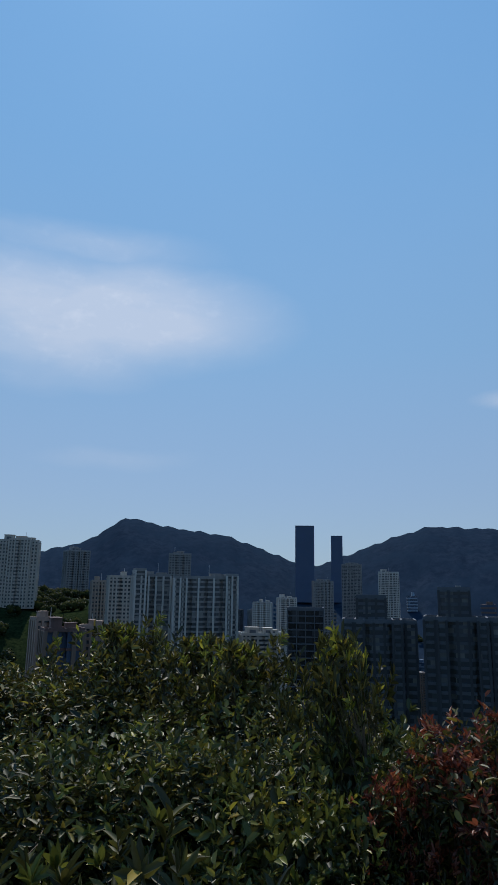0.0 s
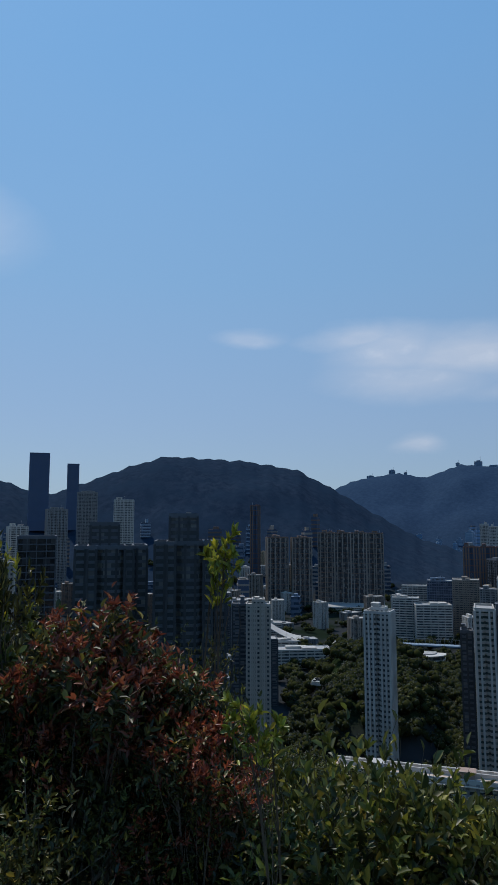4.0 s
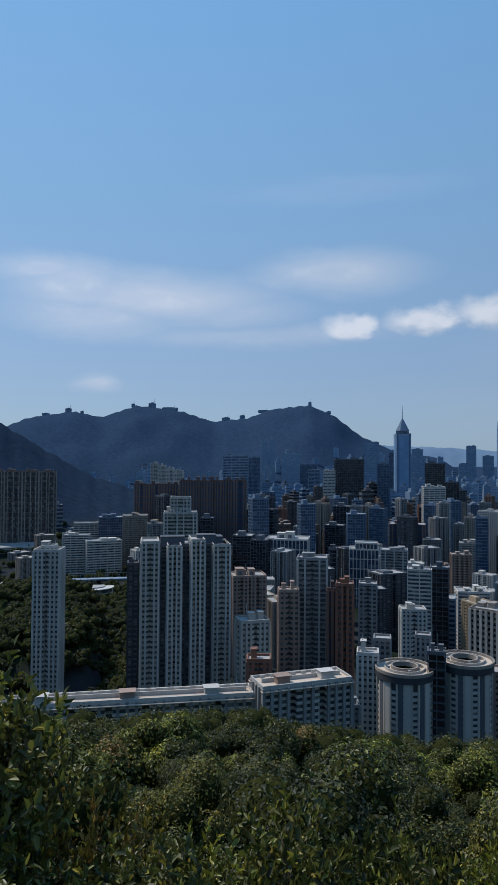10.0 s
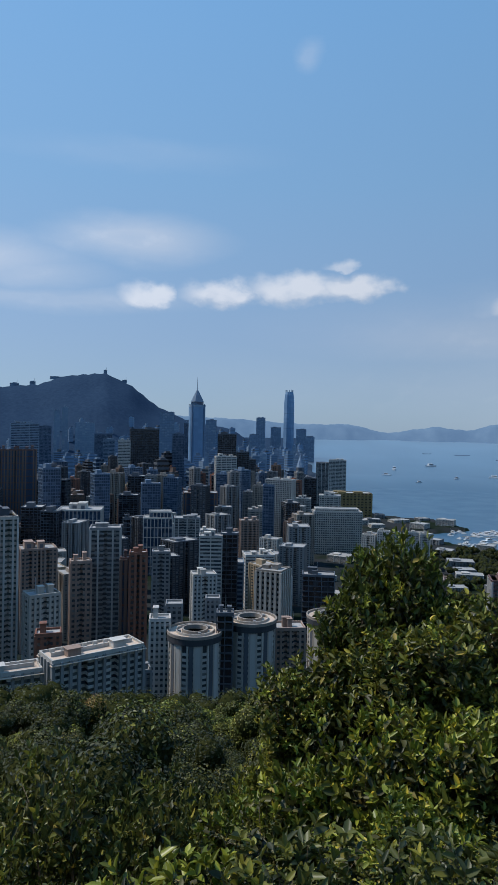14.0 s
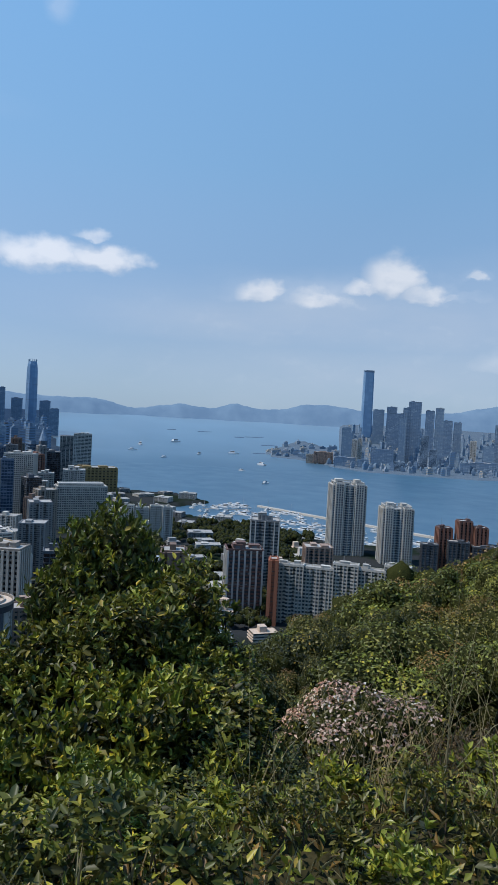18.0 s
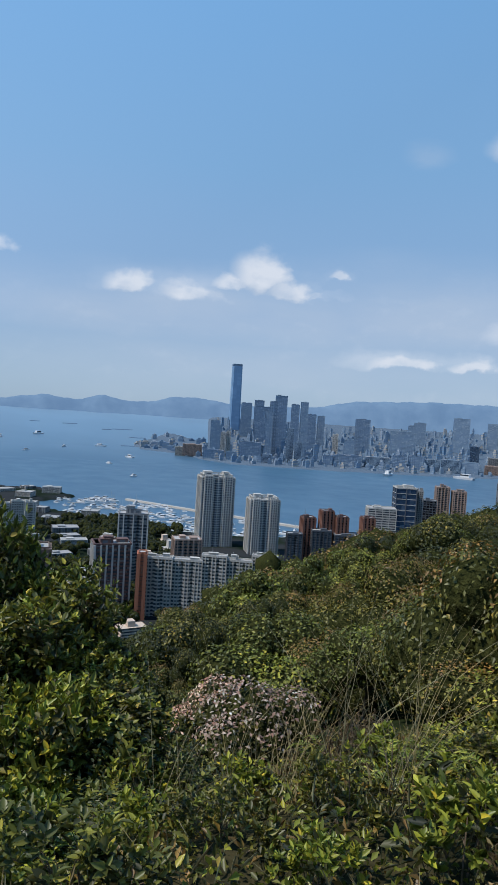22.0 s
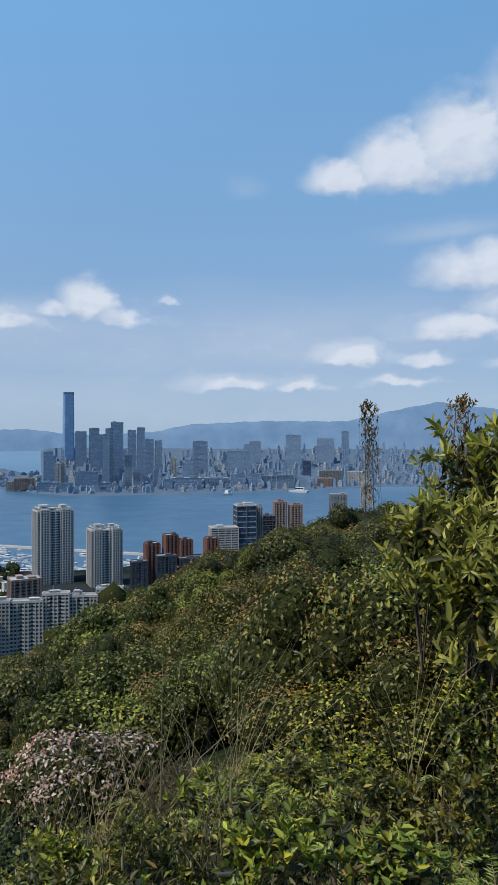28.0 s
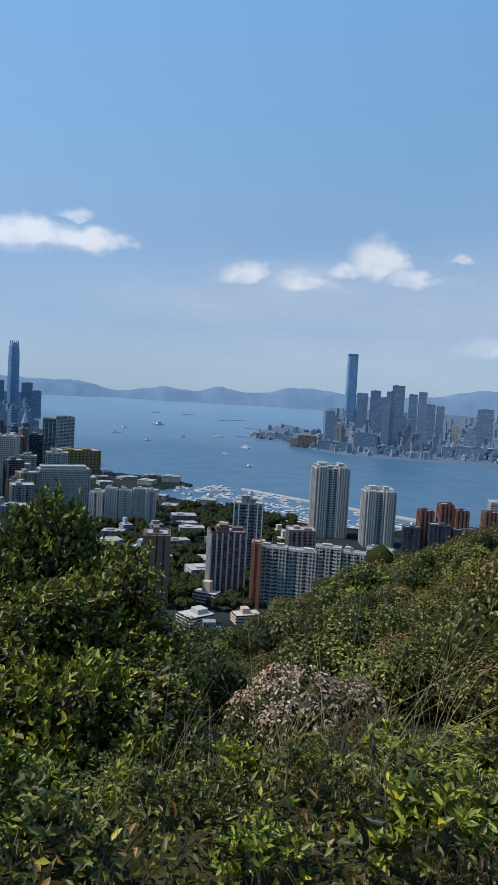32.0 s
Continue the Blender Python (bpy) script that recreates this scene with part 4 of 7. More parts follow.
tower("apartment_tower", "grey-beige tower with close window strips", -962.5, -320.1, 95.1, 35.8, 28.7, 0, FLATS_BEIGE)
tower("apartment_tower", "grey tower with arched roof", -920.2, -273.9, 88.0, 25.2, 20.2, 0, FLATS_GREY)
tower("apartment_tower", "dark maroon estate tower with pale domed tank", -1008.8, -325.5, 139.4, 22.2, 20.0, 0, FLATS_MAROON, gear=1.2, group="maroon estate")
tower("apartment_tower", "dark maroon estate tower with pale domed tank", -1015.6, -303.3, 139.4, 22.0, 19.8, 0, FLATS_MAROON, gear=1.2, group="maroon estate")
tower("apartment_tower", "dark maroon estate tower with pale domed tank", -1021.8, -281.2, 139.5, 21.8, 19.6, 0, FLATS_MAROON, gear=1.2, group="maroon estate")
tower("apartment_tower", "dark maroon estate tower with pale domed tank", -978.6, -245.5, 147.2, 19.8, 17.8, 0, FLATS_MAROON, gear=1.2, group="maroon estate")
tower("apartment_tower", "dark maroon estate tower with pale domed tank", -983.3, -225.4, 147.2, 19.5, 17.6, 0, FLATS_MAROON, gear=1.2, group="maroon estate")
tower("apartment_tower", "dark maroon estate tower with pale domed tank", -987.5, -205.5, 147.3, 19.3, 17.4, 0, FLATS_MAROON, gear=1.2, group="maroon estate")
tower("apartment_tower", "dark maroon estate tower with pale domed tank", -991.3, -185.7, 147.3, 19.1, 17.2, 0, FLATS_MAROON, gear=1.2, group="maroon estate")
tower("apartment_tower", "dark maroon estate tower with pale domed tank", -994.3, -166.4, 147.4, 18.1, 16.3, 0, FLATS_MAROON, gear=1.2, group="maroon estate")
tower("apartment_tower", "white hillside tower with tiny windows", -1443.1, -436.4, 170.2, 17.0, 15.3, 0, FLATS, group="white hillside towers")
tower("apartment_tower", "white hillside tower with tiny windows", -1448.2, -419.0, 165.2, 16.9, 15.2, 0, FLATS, group="white hillside towers")
tower("apartment_tower", "white hillside tower with tiny windows", -1453.1, -401.6, 159.0, 16.8, 15.1, 0, FLATS, group="white hillside towers")
tower("apartment_tower", "white hillside tower with tiny windows", -1459.1, -383.4, 152.8, 19.1, 17.2, 0, FLATS, group="white hillside towers")
tower("office_tower", "pale tower with dark window bands and crown", -1700.0, -297.5, 189.7, 64.5, 51.6, 0, BANDED)

# the great cream tower and its neighbours
tower("apartment_tower", "large cream apartment tower with rippled bays and roof turrets", -401.1, -101.0, 128.0, 52.6, 23.7, 4, RECESS, wings=((-21.2, -4.7, 9.8, 21.3, 1.02), (-7.0, -7.4, 7.6, 21.3, 1.00), (6.8, -7.4, 7.6, 21.3, 1.03), (21.2, -4.7, 9.8, 21.3, 1.00),), wing_style=RIBBED, fine=True, gear=1.4)
tower("apartment_tower", "stepped cream tower crown behind", -552.5, -143.4, 134.3, 27.0, 21.6, 0, RIBBED, wings=((0.0, 0.0, 16.2, 13.0, 1.10),), fine=True)
tower("apartment_tower", "dark grey side slab beside the cream tower", -393.5, -131.2, 116.0, 6.3, 9.5, 0, FLATS_DARK)
tower("apartment_block", "brown-grey block with roof cabins", -525.8, -80.9, 88.3, 25.7, 20.6, 8, FLATS_PINK, fine=True)
tower("apartment_tower", "cream stepped tower with square windows", -384.7, -56.3, 87.1, 16.4, 13.1, 18, FLATS_CREAM, fine=True)
tower("apartment_block", "ochre-brown block with curved front", -331.5, -44.9, 80.8, 11.3, 9.0, 0, FLATS_RED)
tower("office_tower", "tower with white square grid over dark blue glass", -798.4, -74.8, 86.2, 48.7, 39.0, -6, GRID_WHITE, fine=True, gear=1.4)
tower("office_tower", "tower with white square grid over dark blue glass", -813.4, 15.0, 74.4, 33.9, 27.1, 0, GRID_WHITE, wings=((2.7, 0.0, 25.4, 19.0, 1.10),), fine=True, gear=0)
tower("apartment_tower", "grey tower with vertical white strips and glass", -426.5, -24.2, 117.7, 18.0, 14.4, 0, STRIPED, fine=True)
tower("apartment_tower", "pinkish-brown tower with paired windows", -413.5, -38.0, 99.4, 11.7, 9.3, 6, FLATS_PINK, fine=True)
tower("apartment_tower", "brick-red tower with stacked window bays", -404.8, -3.4, 105.9, 9.7, 9.7, 0, FLATS_RED, fine=True)
tower("apartment_tower", "dark maroon slab beside the brick-red tower", -414.1, -10.9, 101.0, 6.0, 8.4, 0, FLATS_MAROON)
tower("apartment_tower", "tall dark glass tower of the town", -1676.6, -7.8, 181.2, 69.2, 48.5, 4, OFFICE_DARK)
tower("apartment_tower", "white-fronted tower with dark side", -1509.7, -50.6, 155.3, 26.5, 21.2, 0, BANDED_WHITE)
tower("office_tower", "dark block with flat roof", -1320.1, 15.2, 73.4, 50.6, 40.5, 0, OFFICE_DARK)
tower("office_tower", "tall slim tower with red sign box", -1710.3, 78.3, 170.8, 30.2, 24.2, 0, OFFICE)
tower("office_tower", "slab with bright horizontal bands and dark crown", -1306.4, 153.3, 130.1, 40.3, 24.2, 10, BANDED_WHITE)
tower("office_tower", "dark glass slab of the town", -1401.8, 166.9, 173.6, 39.0, 23.4, 0, OFFICE_DARK)
tower("office_tower", "dark glass block with flat roof", -1346.7, 193.1, 137.8, 26.1, 20.9, 0, OFFICE_DARK)
tower("office_tower", "dark mirrored tower with flat roof", -654.0, -17.7, 93.6, 7.1, 8.5, 0, OFFICE_DARK)
tower("apartment_tower", "slim dark tower with white edges", -749.9, 46.3, 82.1, 28.2, 22.6, 0, STRIPED)
tower("apartment_tower", "white blank-walled tower with dark glass front", -586.0, 57.6, 87.4, 19.6, 17.7, 0, BANDED_WHITE, fine=True)
tower("apartment_tower", "dark glass flank of the white tower", -592.0, 74.9, 88.6, 14.9, 13.4, 0, OFFICE_DARK)
tower("apartment_tower", "small white tower with blue windows", -486.1, 43.1, 75.2, 16.6, 13.3, 10, FLATS, fine=True)
tower("apartment_tower", "slim grey tower with small windows", -525.8, 12.9, 84.6, 13.2, 11.9, 0, FLATS_GREY, fine=True)
tower("office_block", "grey banded block with planted terraces", -644.1, 110.2, 60.1, 28.1, 22.5, 10, BANDED_WHITE, fine=True)
tower("apartment_block", "pale blue-grey block with window bands", -605.3, 76.9, 60.7, 25.3, 20.2, 0, BANDED, fine=True)
tower("office_block", "wide brown office block with stepped top", -1014.5, 81.6, 86.1, 50.8, 35.6, 0, FLATS_MAROON)
tower("apartment_tower", "beige tower with rows of windows", -820.3, 127.8, 69.5, 21.9, 17.5, 8, FLATS_PINK)
tower("apartment_block", "beige block with balconies", -946.4, 159.5, 68.3, 27.8, 19.5, 0, FLATS_CREAM)
tower("office_tower", "dark glass tower among the shops", -891.6, 164.8, 107.0, 15.0, 13.5, 0, OFFICE)

# old estate below the hill
tower("apartment_tower", "white slab beside the round towers", -354.6, 9.0, 80.2, 10.4, 9.3, 0, FLATS, fine=True, gear=1.2)
tower("lift_core", "dark lift shaft between the round towers", -346.6, 42.7, 84.5, 8.4, 8.4, 0, OFFICE_DARK)
tower("lift_core", "white lift head on the estate roof", -376.0, 17.3, 82.2, 8.8, 8.8, 0, FLATS_GREY, gear=0)
tower("lift_core", "white lift head on the estate roof", -381.8, 39.6, 83.3, 7.7, 7.7, 0, FLATS_GREY, gear=0)
tower("office_block", "beige block with square punched windows and black voids", -473.3, 92.5, 80.5, 18.9, 18.9, -22, PUNCHED, fine=True, gear=0.7)
tower("office_block", "dark glass rear wing of the beige block", -499.9, 133.3, 70.7, 24.4, 14.7, 0, OFFICE_DARK)
tower("apartment_block", "pink tower with narrow windows", -368.8, 81.9, 69.9, 16.3, 13.0, 10, FLATS_PINK, fine=True)
tower("apartment_block", "grey-white old block with cluttered roof", -334.3, -0.4, 60.2, 8.9, 7.1, 10, FLATS_GREY, fine=True)

# shopping district and hotels
tower("hotel_tower", "tall white hotel with close window grid and blank end wall", -1075.9, 218.3, 101.9, 45.4, 22.7, -18, HOTEL, fine=True, gear=0.8)
tower("hotel_tower", "wide white hotel with close window grid and dark roof storey", -938.8, 275.3, 66.8, 68.5, 27.4, 8, HOTEL, wings=((-1.4, 1.4, 61.7, 21.9, 1.06),), fine=True, gear=0)
tower("apartment_tower", "white stepped tower with cylinder bays", -1127.9, 270.2, 66.2, 24.5, 19.6, 0, FLATS)
tower("apartment_tower", "white stepped tower with round turrets", -1023.2, 287.7, 81.7, 32.2, 25.8, 0, FLATS, gear=1.5)
tower("office_tower", "white tower with fins under grey crown", -1608.8, 433.9, 107.1, 36.1, 32.5, 0, STRIPED, gear=0)
tower("office_tower", "white rounded office tower", -1602.2, 467.6, 113.3, 42.4, 38.2, 0, BANDED_WHITE)
tower("office_block", "building wrapped in ochre scaffold netting", -1363.4, 426.1, 55.0, 85.3, 42.6, 10, style(GOLD, GOLD, GLASSBLACK, floor=5.0, band=3.8, bay=8, post=3.0), gear=0.6)
tower("convention_hall", "low white hall with layered curved roof", -2219.1, 431.6, 50.1, 151.8, 121.4, 0, BANDED_WHITE, gear=0)
tower("office_block", "dark glass office block near the shore", -1468.3, 363.9, 78.1, 31.9, 25.5, 0, OFFICE_DARK)
tower("apartment_block", "white block of flats near the waterfront", -847.8, 293.5, 46.4, 16.7, 10.0, -16, FLATS, group="waterfront flats")
tower("apartment_block", "white block of flats near the waterfront", -839.8, 310.6, 52.5, 14.7, 8.8, -8, FLATS, group="waterfront flats")
tower("apartment_block", "white block of flats near the waterfront", -832.8, 327.5, 50.0, 16.3, 9.8, 0, FLATS, group="waterfront flats")
tower("apartment_block", "white block of flats near the waterfront", -826.4, 344.2, 52.5, 14.4, 8.6, 8, FLATS, group="waterfront flats")
tower("apartment_block", "white block of flats near the waterfront", -820.7, 358.2, 50.7, 12.9, 7.8, 16, FLATS, group="waterfront flats")

# towers of the far town
tower("office_tower", "hazy blue-grey tower of the far town", -3469.1, 589.2, 254.6, 46.8, 37.5, 0, HAZY_DARK, gear=0.8)
tower("office_tower", "hazy blue-grey tower of the far town", -3506.4, 677.7, 205.7, 53.1, 42.5, 0, HAZY_DARK, gear=0.8)
tower("office_tower", "hazy blue-grey tower of the far town", -3526.8, 821.9, 198.6, 53.2, 42.6, 0, HAZY_DARK, gear=0.8)
tower("office_tower", "hazy blue-grey tower of the far town", -3417.1, 842.7, 160.7, 48.7, 38.9, 0, HAZY_DARK, gear=0.8)
tower("office_tower", "hazy blue-grey tower of the far town", -2978.3, 476.0, 167.8, 40.2, 32.2, 0, HAZY_DARK, gear=0.8)
tower("office_tower", "hazy blue-grey tower of the far town", -2605.2, 245.0, 222.4, 41.8, 33.4, 0, HAZY_DARK, gear=0.8)
tower("office_tower", "hazy blue-grey tower of the far town", -2520.1, 71.7, 246.4, 52.9, 42.3, 0, HAZY_DARK, gear=0.8)
tower("office_tower", "hazy blue-grey tower of the far town", -2305.4, 135.5, 206.8, 23.4, 18.7, 0, OFFICE, gear=0.8)
tower("office_tower", "hazy blue-grey tower of the far town", -2318.3, -149.1, 164.6, 57.6, 46.1, 0, OFFICE, gear=0.8)
tower("office_tower", "hazy blue-grey tower of the far town", -2517.0, -228.7, 200.3, 68.4, 54.7, 0, HAZY, gear=0.8)
tower("office_tower", "hazy blue-grey tower of the far town", -2590.2, -308.5, 258.7, 21.4, 17.1, 0, HAZY, gear=0.8)
tower("office_tower", "hazy blue-grey tower of the far town", -2586.5, -338.1, 247.4, 21.3, 17.0, 0, HAZY, gear=0.8)
tower("office_tower", "hazy blue-grey tower of the far town", -2010.3, -112.2, 150.0, 33.5, 26.8, 0, BANDED, gear=0.8)
tower("office_tower", "hazy blue-grey tower of the far town", -1992.9, -293.1, 184.8, 35.8, 28.6, 0, OFFICE, gear=0.8)

# east side: marina towers and hillside flats
tower("office_slab", "dark brown slab with blank wall", -483.0, 218.7, 70.2, 17.1, 20.5, 0, style(BROWN, BROWN, GLASSBLACK, band=2.4, bay=6, post=4.5), fine=True)
tower("apartment_tower", "tower of dark red flats with white window edges", -494.2, 289.6, 65.2, 30.8, 21.6, 8, style(MAROON, WHITE, GLASS, band=1.4, bay=5.2, post=1.5), wings=((-12.3, -1.3, 4.9, 21.6, 1.00),), fine=True)
tower("apartment_tower", "grey tower with white shaft and open roof frame", -551.5, 345.8, 78.7, 27.3, 21.8, 0, STRIPED, fine=True, gear=1.3)
tower("apartment_slab", "terracotta end wall of the long white block", -453.2, 294.5, 64.3, 5.5, 11.0, 0, style(ORANGE, ORANGE, GLASS, band=2.6, bay=4, post=3.0), fine=True, gear=0)
tower("apartment_slab", "white balconied section of a long block with roof clutter", -453.8, 311.7, 58.4, 22.0, 8.8, -6, SLAB, fine=True, gear=0.8, group="long white balconied block")
tower("apartment_slab", "white balconied section of a long block with roof clutter", -440.5, 331.3, 57.2, 24.6, 9.8, -6, SLAB, fine=True, gear=0.8, group="long white balconied block")
tower("apartment_slab", "white balconied section of a long block with roof clutter", -426.1, 347.9, 61.9, 20.3, 8.1, -6, SLAB, fine=True, gear=0.8, group="long white balconied block")
tower("apartment_slab", "white balconied section of a long block with roof clutter", -412.6, 364.3, 59.1, 21.4, 8.6, -6, SLAB, fine=True, gear=0.8, group="long white balconied block")
tower("apartment_slab", "white balconied section of a long block with roof clutter", -398.6, 379.2, 63.9, 20.7, 8.3, -6, SLAB, fine=True, gear=0.8, group="long white balconied block")
tower("apartment_block", "pinkish block with pitched roof and round window", -555.8, 414.5, 47.8, 27.7, 22.2, 10, FLATS_PINK, gear=0.6)
tower("apartment_tower", "tall white tower with dark window strips and open crown", -685.9, 553.6, 96.2, 43.3, 34.7, 12, TWIN, wings=((-13.0, -1.7, 9.5, 34.7, 1.02), (13.0, -1.7, 9.5, 34.7, 1.02),), fine=True, gear=1.2)
tower("apartment_tower", "tall white tower with dark window strips and open crown", -619.8, 579.5, 74.3, 37.3, 29.9, 12, TWIN, wings=((-11.2, -1.5, 8.2, 29.9, 1.02), (11.2, -1.5, 8.2, 29.9, 1.02),), fine=True, gear=1.2)
tower("apartment_tower", "dark brick-red tower with black window strips", -523.9, 562.3, 67.0, 13.5, 13.5, 18, style(MAROON, BRICKRED, GLASSBLACK, band=1.4, bay=5, post=2.2), fine=True, gear=0.6, group="brown hillside estate")
tower("apartment_tower", "dark brick-red tower with black window strips", -508.2, 576.1, 76.3, 13.1, 13.1, 18, style(MAROON, BRICKRED, GLASSBLACK, band=1.4, bay=5, post=2.2), fine=True, gear=0.6, group="brown hillside estate")
tower("apartment_tower", "dark brick-red tower with black window strips", -495.3, 586.9, 70.7, 12.7, 12.7, 18, style(MAROON, BRICKRED, GLASSBLACK, band=1.4, bay=5, post=2.2), fine=True, gear=0.6, group="brown hillside estate")
tower("apartment_tower", "dark brick-red tower with black window strips", -472.2, 605.7, 72.2, 12.7, 12.7, 18, style(MAROON, BRICKRED, GLASSBLACK, band=1.4, bay=5, post=2.2), fine=True, gear=0.6, group="brown hillside estate")
tower("apartment_block", "dark lower block of the brown estate", -526.5, 544.2, 49.0, 16.8, 11.8, 10, FLATS_DARK, fine=True, gear=0.4, group="brown hillside estate")
tower("apartment_block", "dark lower block of the brown estate", -506.0, 566.1, 54.6, 21.5, 15.1, 10, FLATS_DARK, fine=True, gear=0.4, group="brown hillside estate")
tower("apartment_block", "dark lower block of the brown estate", -486.0, 588.9, 51.5, 31.4, 22.0, 10, FLATS_DARK, fine=True, gear=0.4, group="brown hillside estate")
tower("office_tower", "glass office tower with sloped white crown frame", -583.6, 831.9, 87.2, 29.8, 26.8, 12, style(WHITE, SLATE, GLASSBLUE, floor=8, band=0.9, bay=16, post=1.2), fine=True, gear=0.8)
tower("office_tower", "grey flank of the crowned office tower", -579.9, 861.4, 82.1, 14.0, 16.7, 0, FLATS_GREY)
tower("office_block", "white stepped terrace block", -598.9, 797.6, 56.2, 40.5, 28.3, 10, BANDED_WHITE, gear=0.6)
tower("office_block", "dark low block behind the trees", -603.2, 929.7, 61.7, 20.5, 16.4, 0, OFFICE_DARK)
tower("apartment_tower", "beige-orange tower with white ribs", -616.3, 984.2, 80.1, 21.3, 19.2, 10, FLATS_PINK)
tower("apartment_tower", "beige-orange tower with white ribs", -593.3, 998.2, 75.1, 21.2, 19.1, 10, FLATS_PINK)
tower("apartment_tower", "pale grey block near the water", -805.6, 1574.5, 49.1, 46.6, 37.3, 0, FLATS_GREY)
tower("apartment_tower", "white slim tower by the water", -805.5, 1727.8, 71.8, 14.1, 12.7, 0, FLATS)
tower("apartment_tower", "white slim tower by the water", -789.9, 1735.0, 73.1, 14.0, 12.6, 0, FLATS)

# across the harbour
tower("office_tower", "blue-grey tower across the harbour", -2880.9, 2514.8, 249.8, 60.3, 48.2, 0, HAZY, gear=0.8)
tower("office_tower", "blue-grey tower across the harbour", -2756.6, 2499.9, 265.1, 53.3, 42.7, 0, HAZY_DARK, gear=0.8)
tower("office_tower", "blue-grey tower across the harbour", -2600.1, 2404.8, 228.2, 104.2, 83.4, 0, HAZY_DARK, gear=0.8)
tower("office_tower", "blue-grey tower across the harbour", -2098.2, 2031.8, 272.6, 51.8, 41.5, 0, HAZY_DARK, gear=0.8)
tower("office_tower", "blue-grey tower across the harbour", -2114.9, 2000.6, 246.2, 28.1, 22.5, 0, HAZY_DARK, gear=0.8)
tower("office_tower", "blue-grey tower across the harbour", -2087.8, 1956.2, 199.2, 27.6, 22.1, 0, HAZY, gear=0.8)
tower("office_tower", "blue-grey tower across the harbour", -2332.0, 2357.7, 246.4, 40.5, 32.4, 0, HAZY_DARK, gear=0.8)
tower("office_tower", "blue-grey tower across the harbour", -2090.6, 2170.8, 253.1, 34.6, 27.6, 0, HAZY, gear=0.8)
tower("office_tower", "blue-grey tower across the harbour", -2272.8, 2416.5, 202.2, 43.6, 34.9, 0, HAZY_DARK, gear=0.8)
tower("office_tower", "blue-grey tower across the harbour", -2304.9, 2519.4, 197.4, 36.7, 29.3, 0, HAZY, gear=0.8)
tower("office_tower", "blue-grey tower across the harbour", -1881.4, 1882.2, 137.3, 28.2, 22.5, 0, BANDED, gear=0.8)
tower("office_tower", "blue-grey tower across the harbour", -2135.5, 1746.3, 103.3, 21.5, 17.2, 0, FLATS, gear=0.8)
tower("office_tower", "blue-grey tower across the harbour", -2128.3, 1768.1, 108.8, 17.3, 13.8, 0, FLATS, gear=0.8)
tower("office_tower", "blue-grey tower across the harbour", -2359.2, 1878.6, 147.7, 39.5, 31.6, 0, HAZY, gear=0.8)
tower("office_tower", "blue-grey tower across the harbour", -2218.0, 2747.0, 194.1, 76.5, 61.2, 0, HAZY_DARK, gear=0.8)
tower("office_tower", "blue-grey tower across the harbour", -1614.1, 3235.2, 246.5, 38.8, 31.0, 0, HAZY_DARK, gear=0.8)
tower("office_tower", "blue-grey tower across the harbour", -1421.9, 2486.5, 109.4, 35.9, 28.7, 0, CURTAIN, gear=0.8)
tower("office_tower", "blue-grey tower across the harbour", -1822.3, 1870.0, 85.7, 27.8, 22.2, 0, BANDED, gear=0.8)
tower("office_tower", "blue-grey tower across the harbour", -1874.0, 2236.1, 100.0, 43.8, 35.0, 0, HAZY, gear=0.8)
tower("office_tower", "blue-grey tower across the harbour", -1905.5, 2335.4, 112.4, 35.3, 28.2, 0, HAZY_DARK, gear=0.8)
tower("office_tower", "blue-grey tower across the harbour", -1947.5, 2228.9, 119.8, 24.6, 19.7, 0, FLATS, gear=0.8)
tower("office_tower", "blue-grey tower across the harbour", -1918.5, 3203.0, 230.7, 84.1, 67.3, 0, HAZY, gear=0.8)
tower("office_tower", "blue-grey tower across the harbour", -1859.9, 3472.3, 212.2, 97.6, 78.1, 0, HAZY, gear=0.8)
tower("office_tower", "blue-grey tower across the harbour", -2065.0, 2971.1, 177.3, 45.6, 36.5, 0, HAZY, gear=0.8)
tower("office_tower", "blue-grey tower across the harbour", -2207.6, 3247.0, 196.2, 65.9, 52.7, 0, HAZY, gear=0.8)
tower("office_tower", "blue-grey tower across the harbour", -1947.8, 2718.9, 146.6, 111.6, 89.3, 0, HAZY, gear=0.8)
tower("waterfront_block", "broad low block along the far waterfront", -1748.4, 1963.7, 41.1, 37.1, 18.6, 0, HAZY_DARK, gear=0.6)
tower("waterfront_block", "broad low block along the far waterfront", -1716.5, 2043.5, 46.7, 115.1, 57.6, 0, HAZY_DARK, gear=0.6)
tower("waterfront_block", "broad low block along the far waterfront", -1634.9, 2129.5, 45.9, 98.8, 49.4, 0, BANDED, gear=0.6)
tower("waterfront_block", "broad low block along the far waterfront", -1559.5, 2171.6, 58.0, 54.0, 27.0, 0, HAZY_DARK, gear=0.6)
tower("waterfront_block", "broad low block along the far waterfront", -1515.8, 2215.8, 61.4, 58.7, 29.4, 0, HAZY_DARK, gear=0.6)
tower("waterfront_block", "broad low block along the far waterfront", -1473.1, 2268.4, 50.9, 59.1, 29.6, 0, BANDED, gear=0.6)
tower("waterfront_block", "broad low block along the far waterfront", -1418.3, 2305.8, 55.2, 68.1, 34.0, 0, BANDED, gear=0.6)
tower("waterfront_block", "broad low block along the far waterfront", -1371.6, 2367.4, 49.4, 64.0, 32.0, 0, HAZY, gear=0.6)
tower("waterfront_block", "broad low block along the far waterfront", -2018.6, 1606.4, 38.0, 79.3, 39.7, 0, HAZY_DARK, gear=0.6)
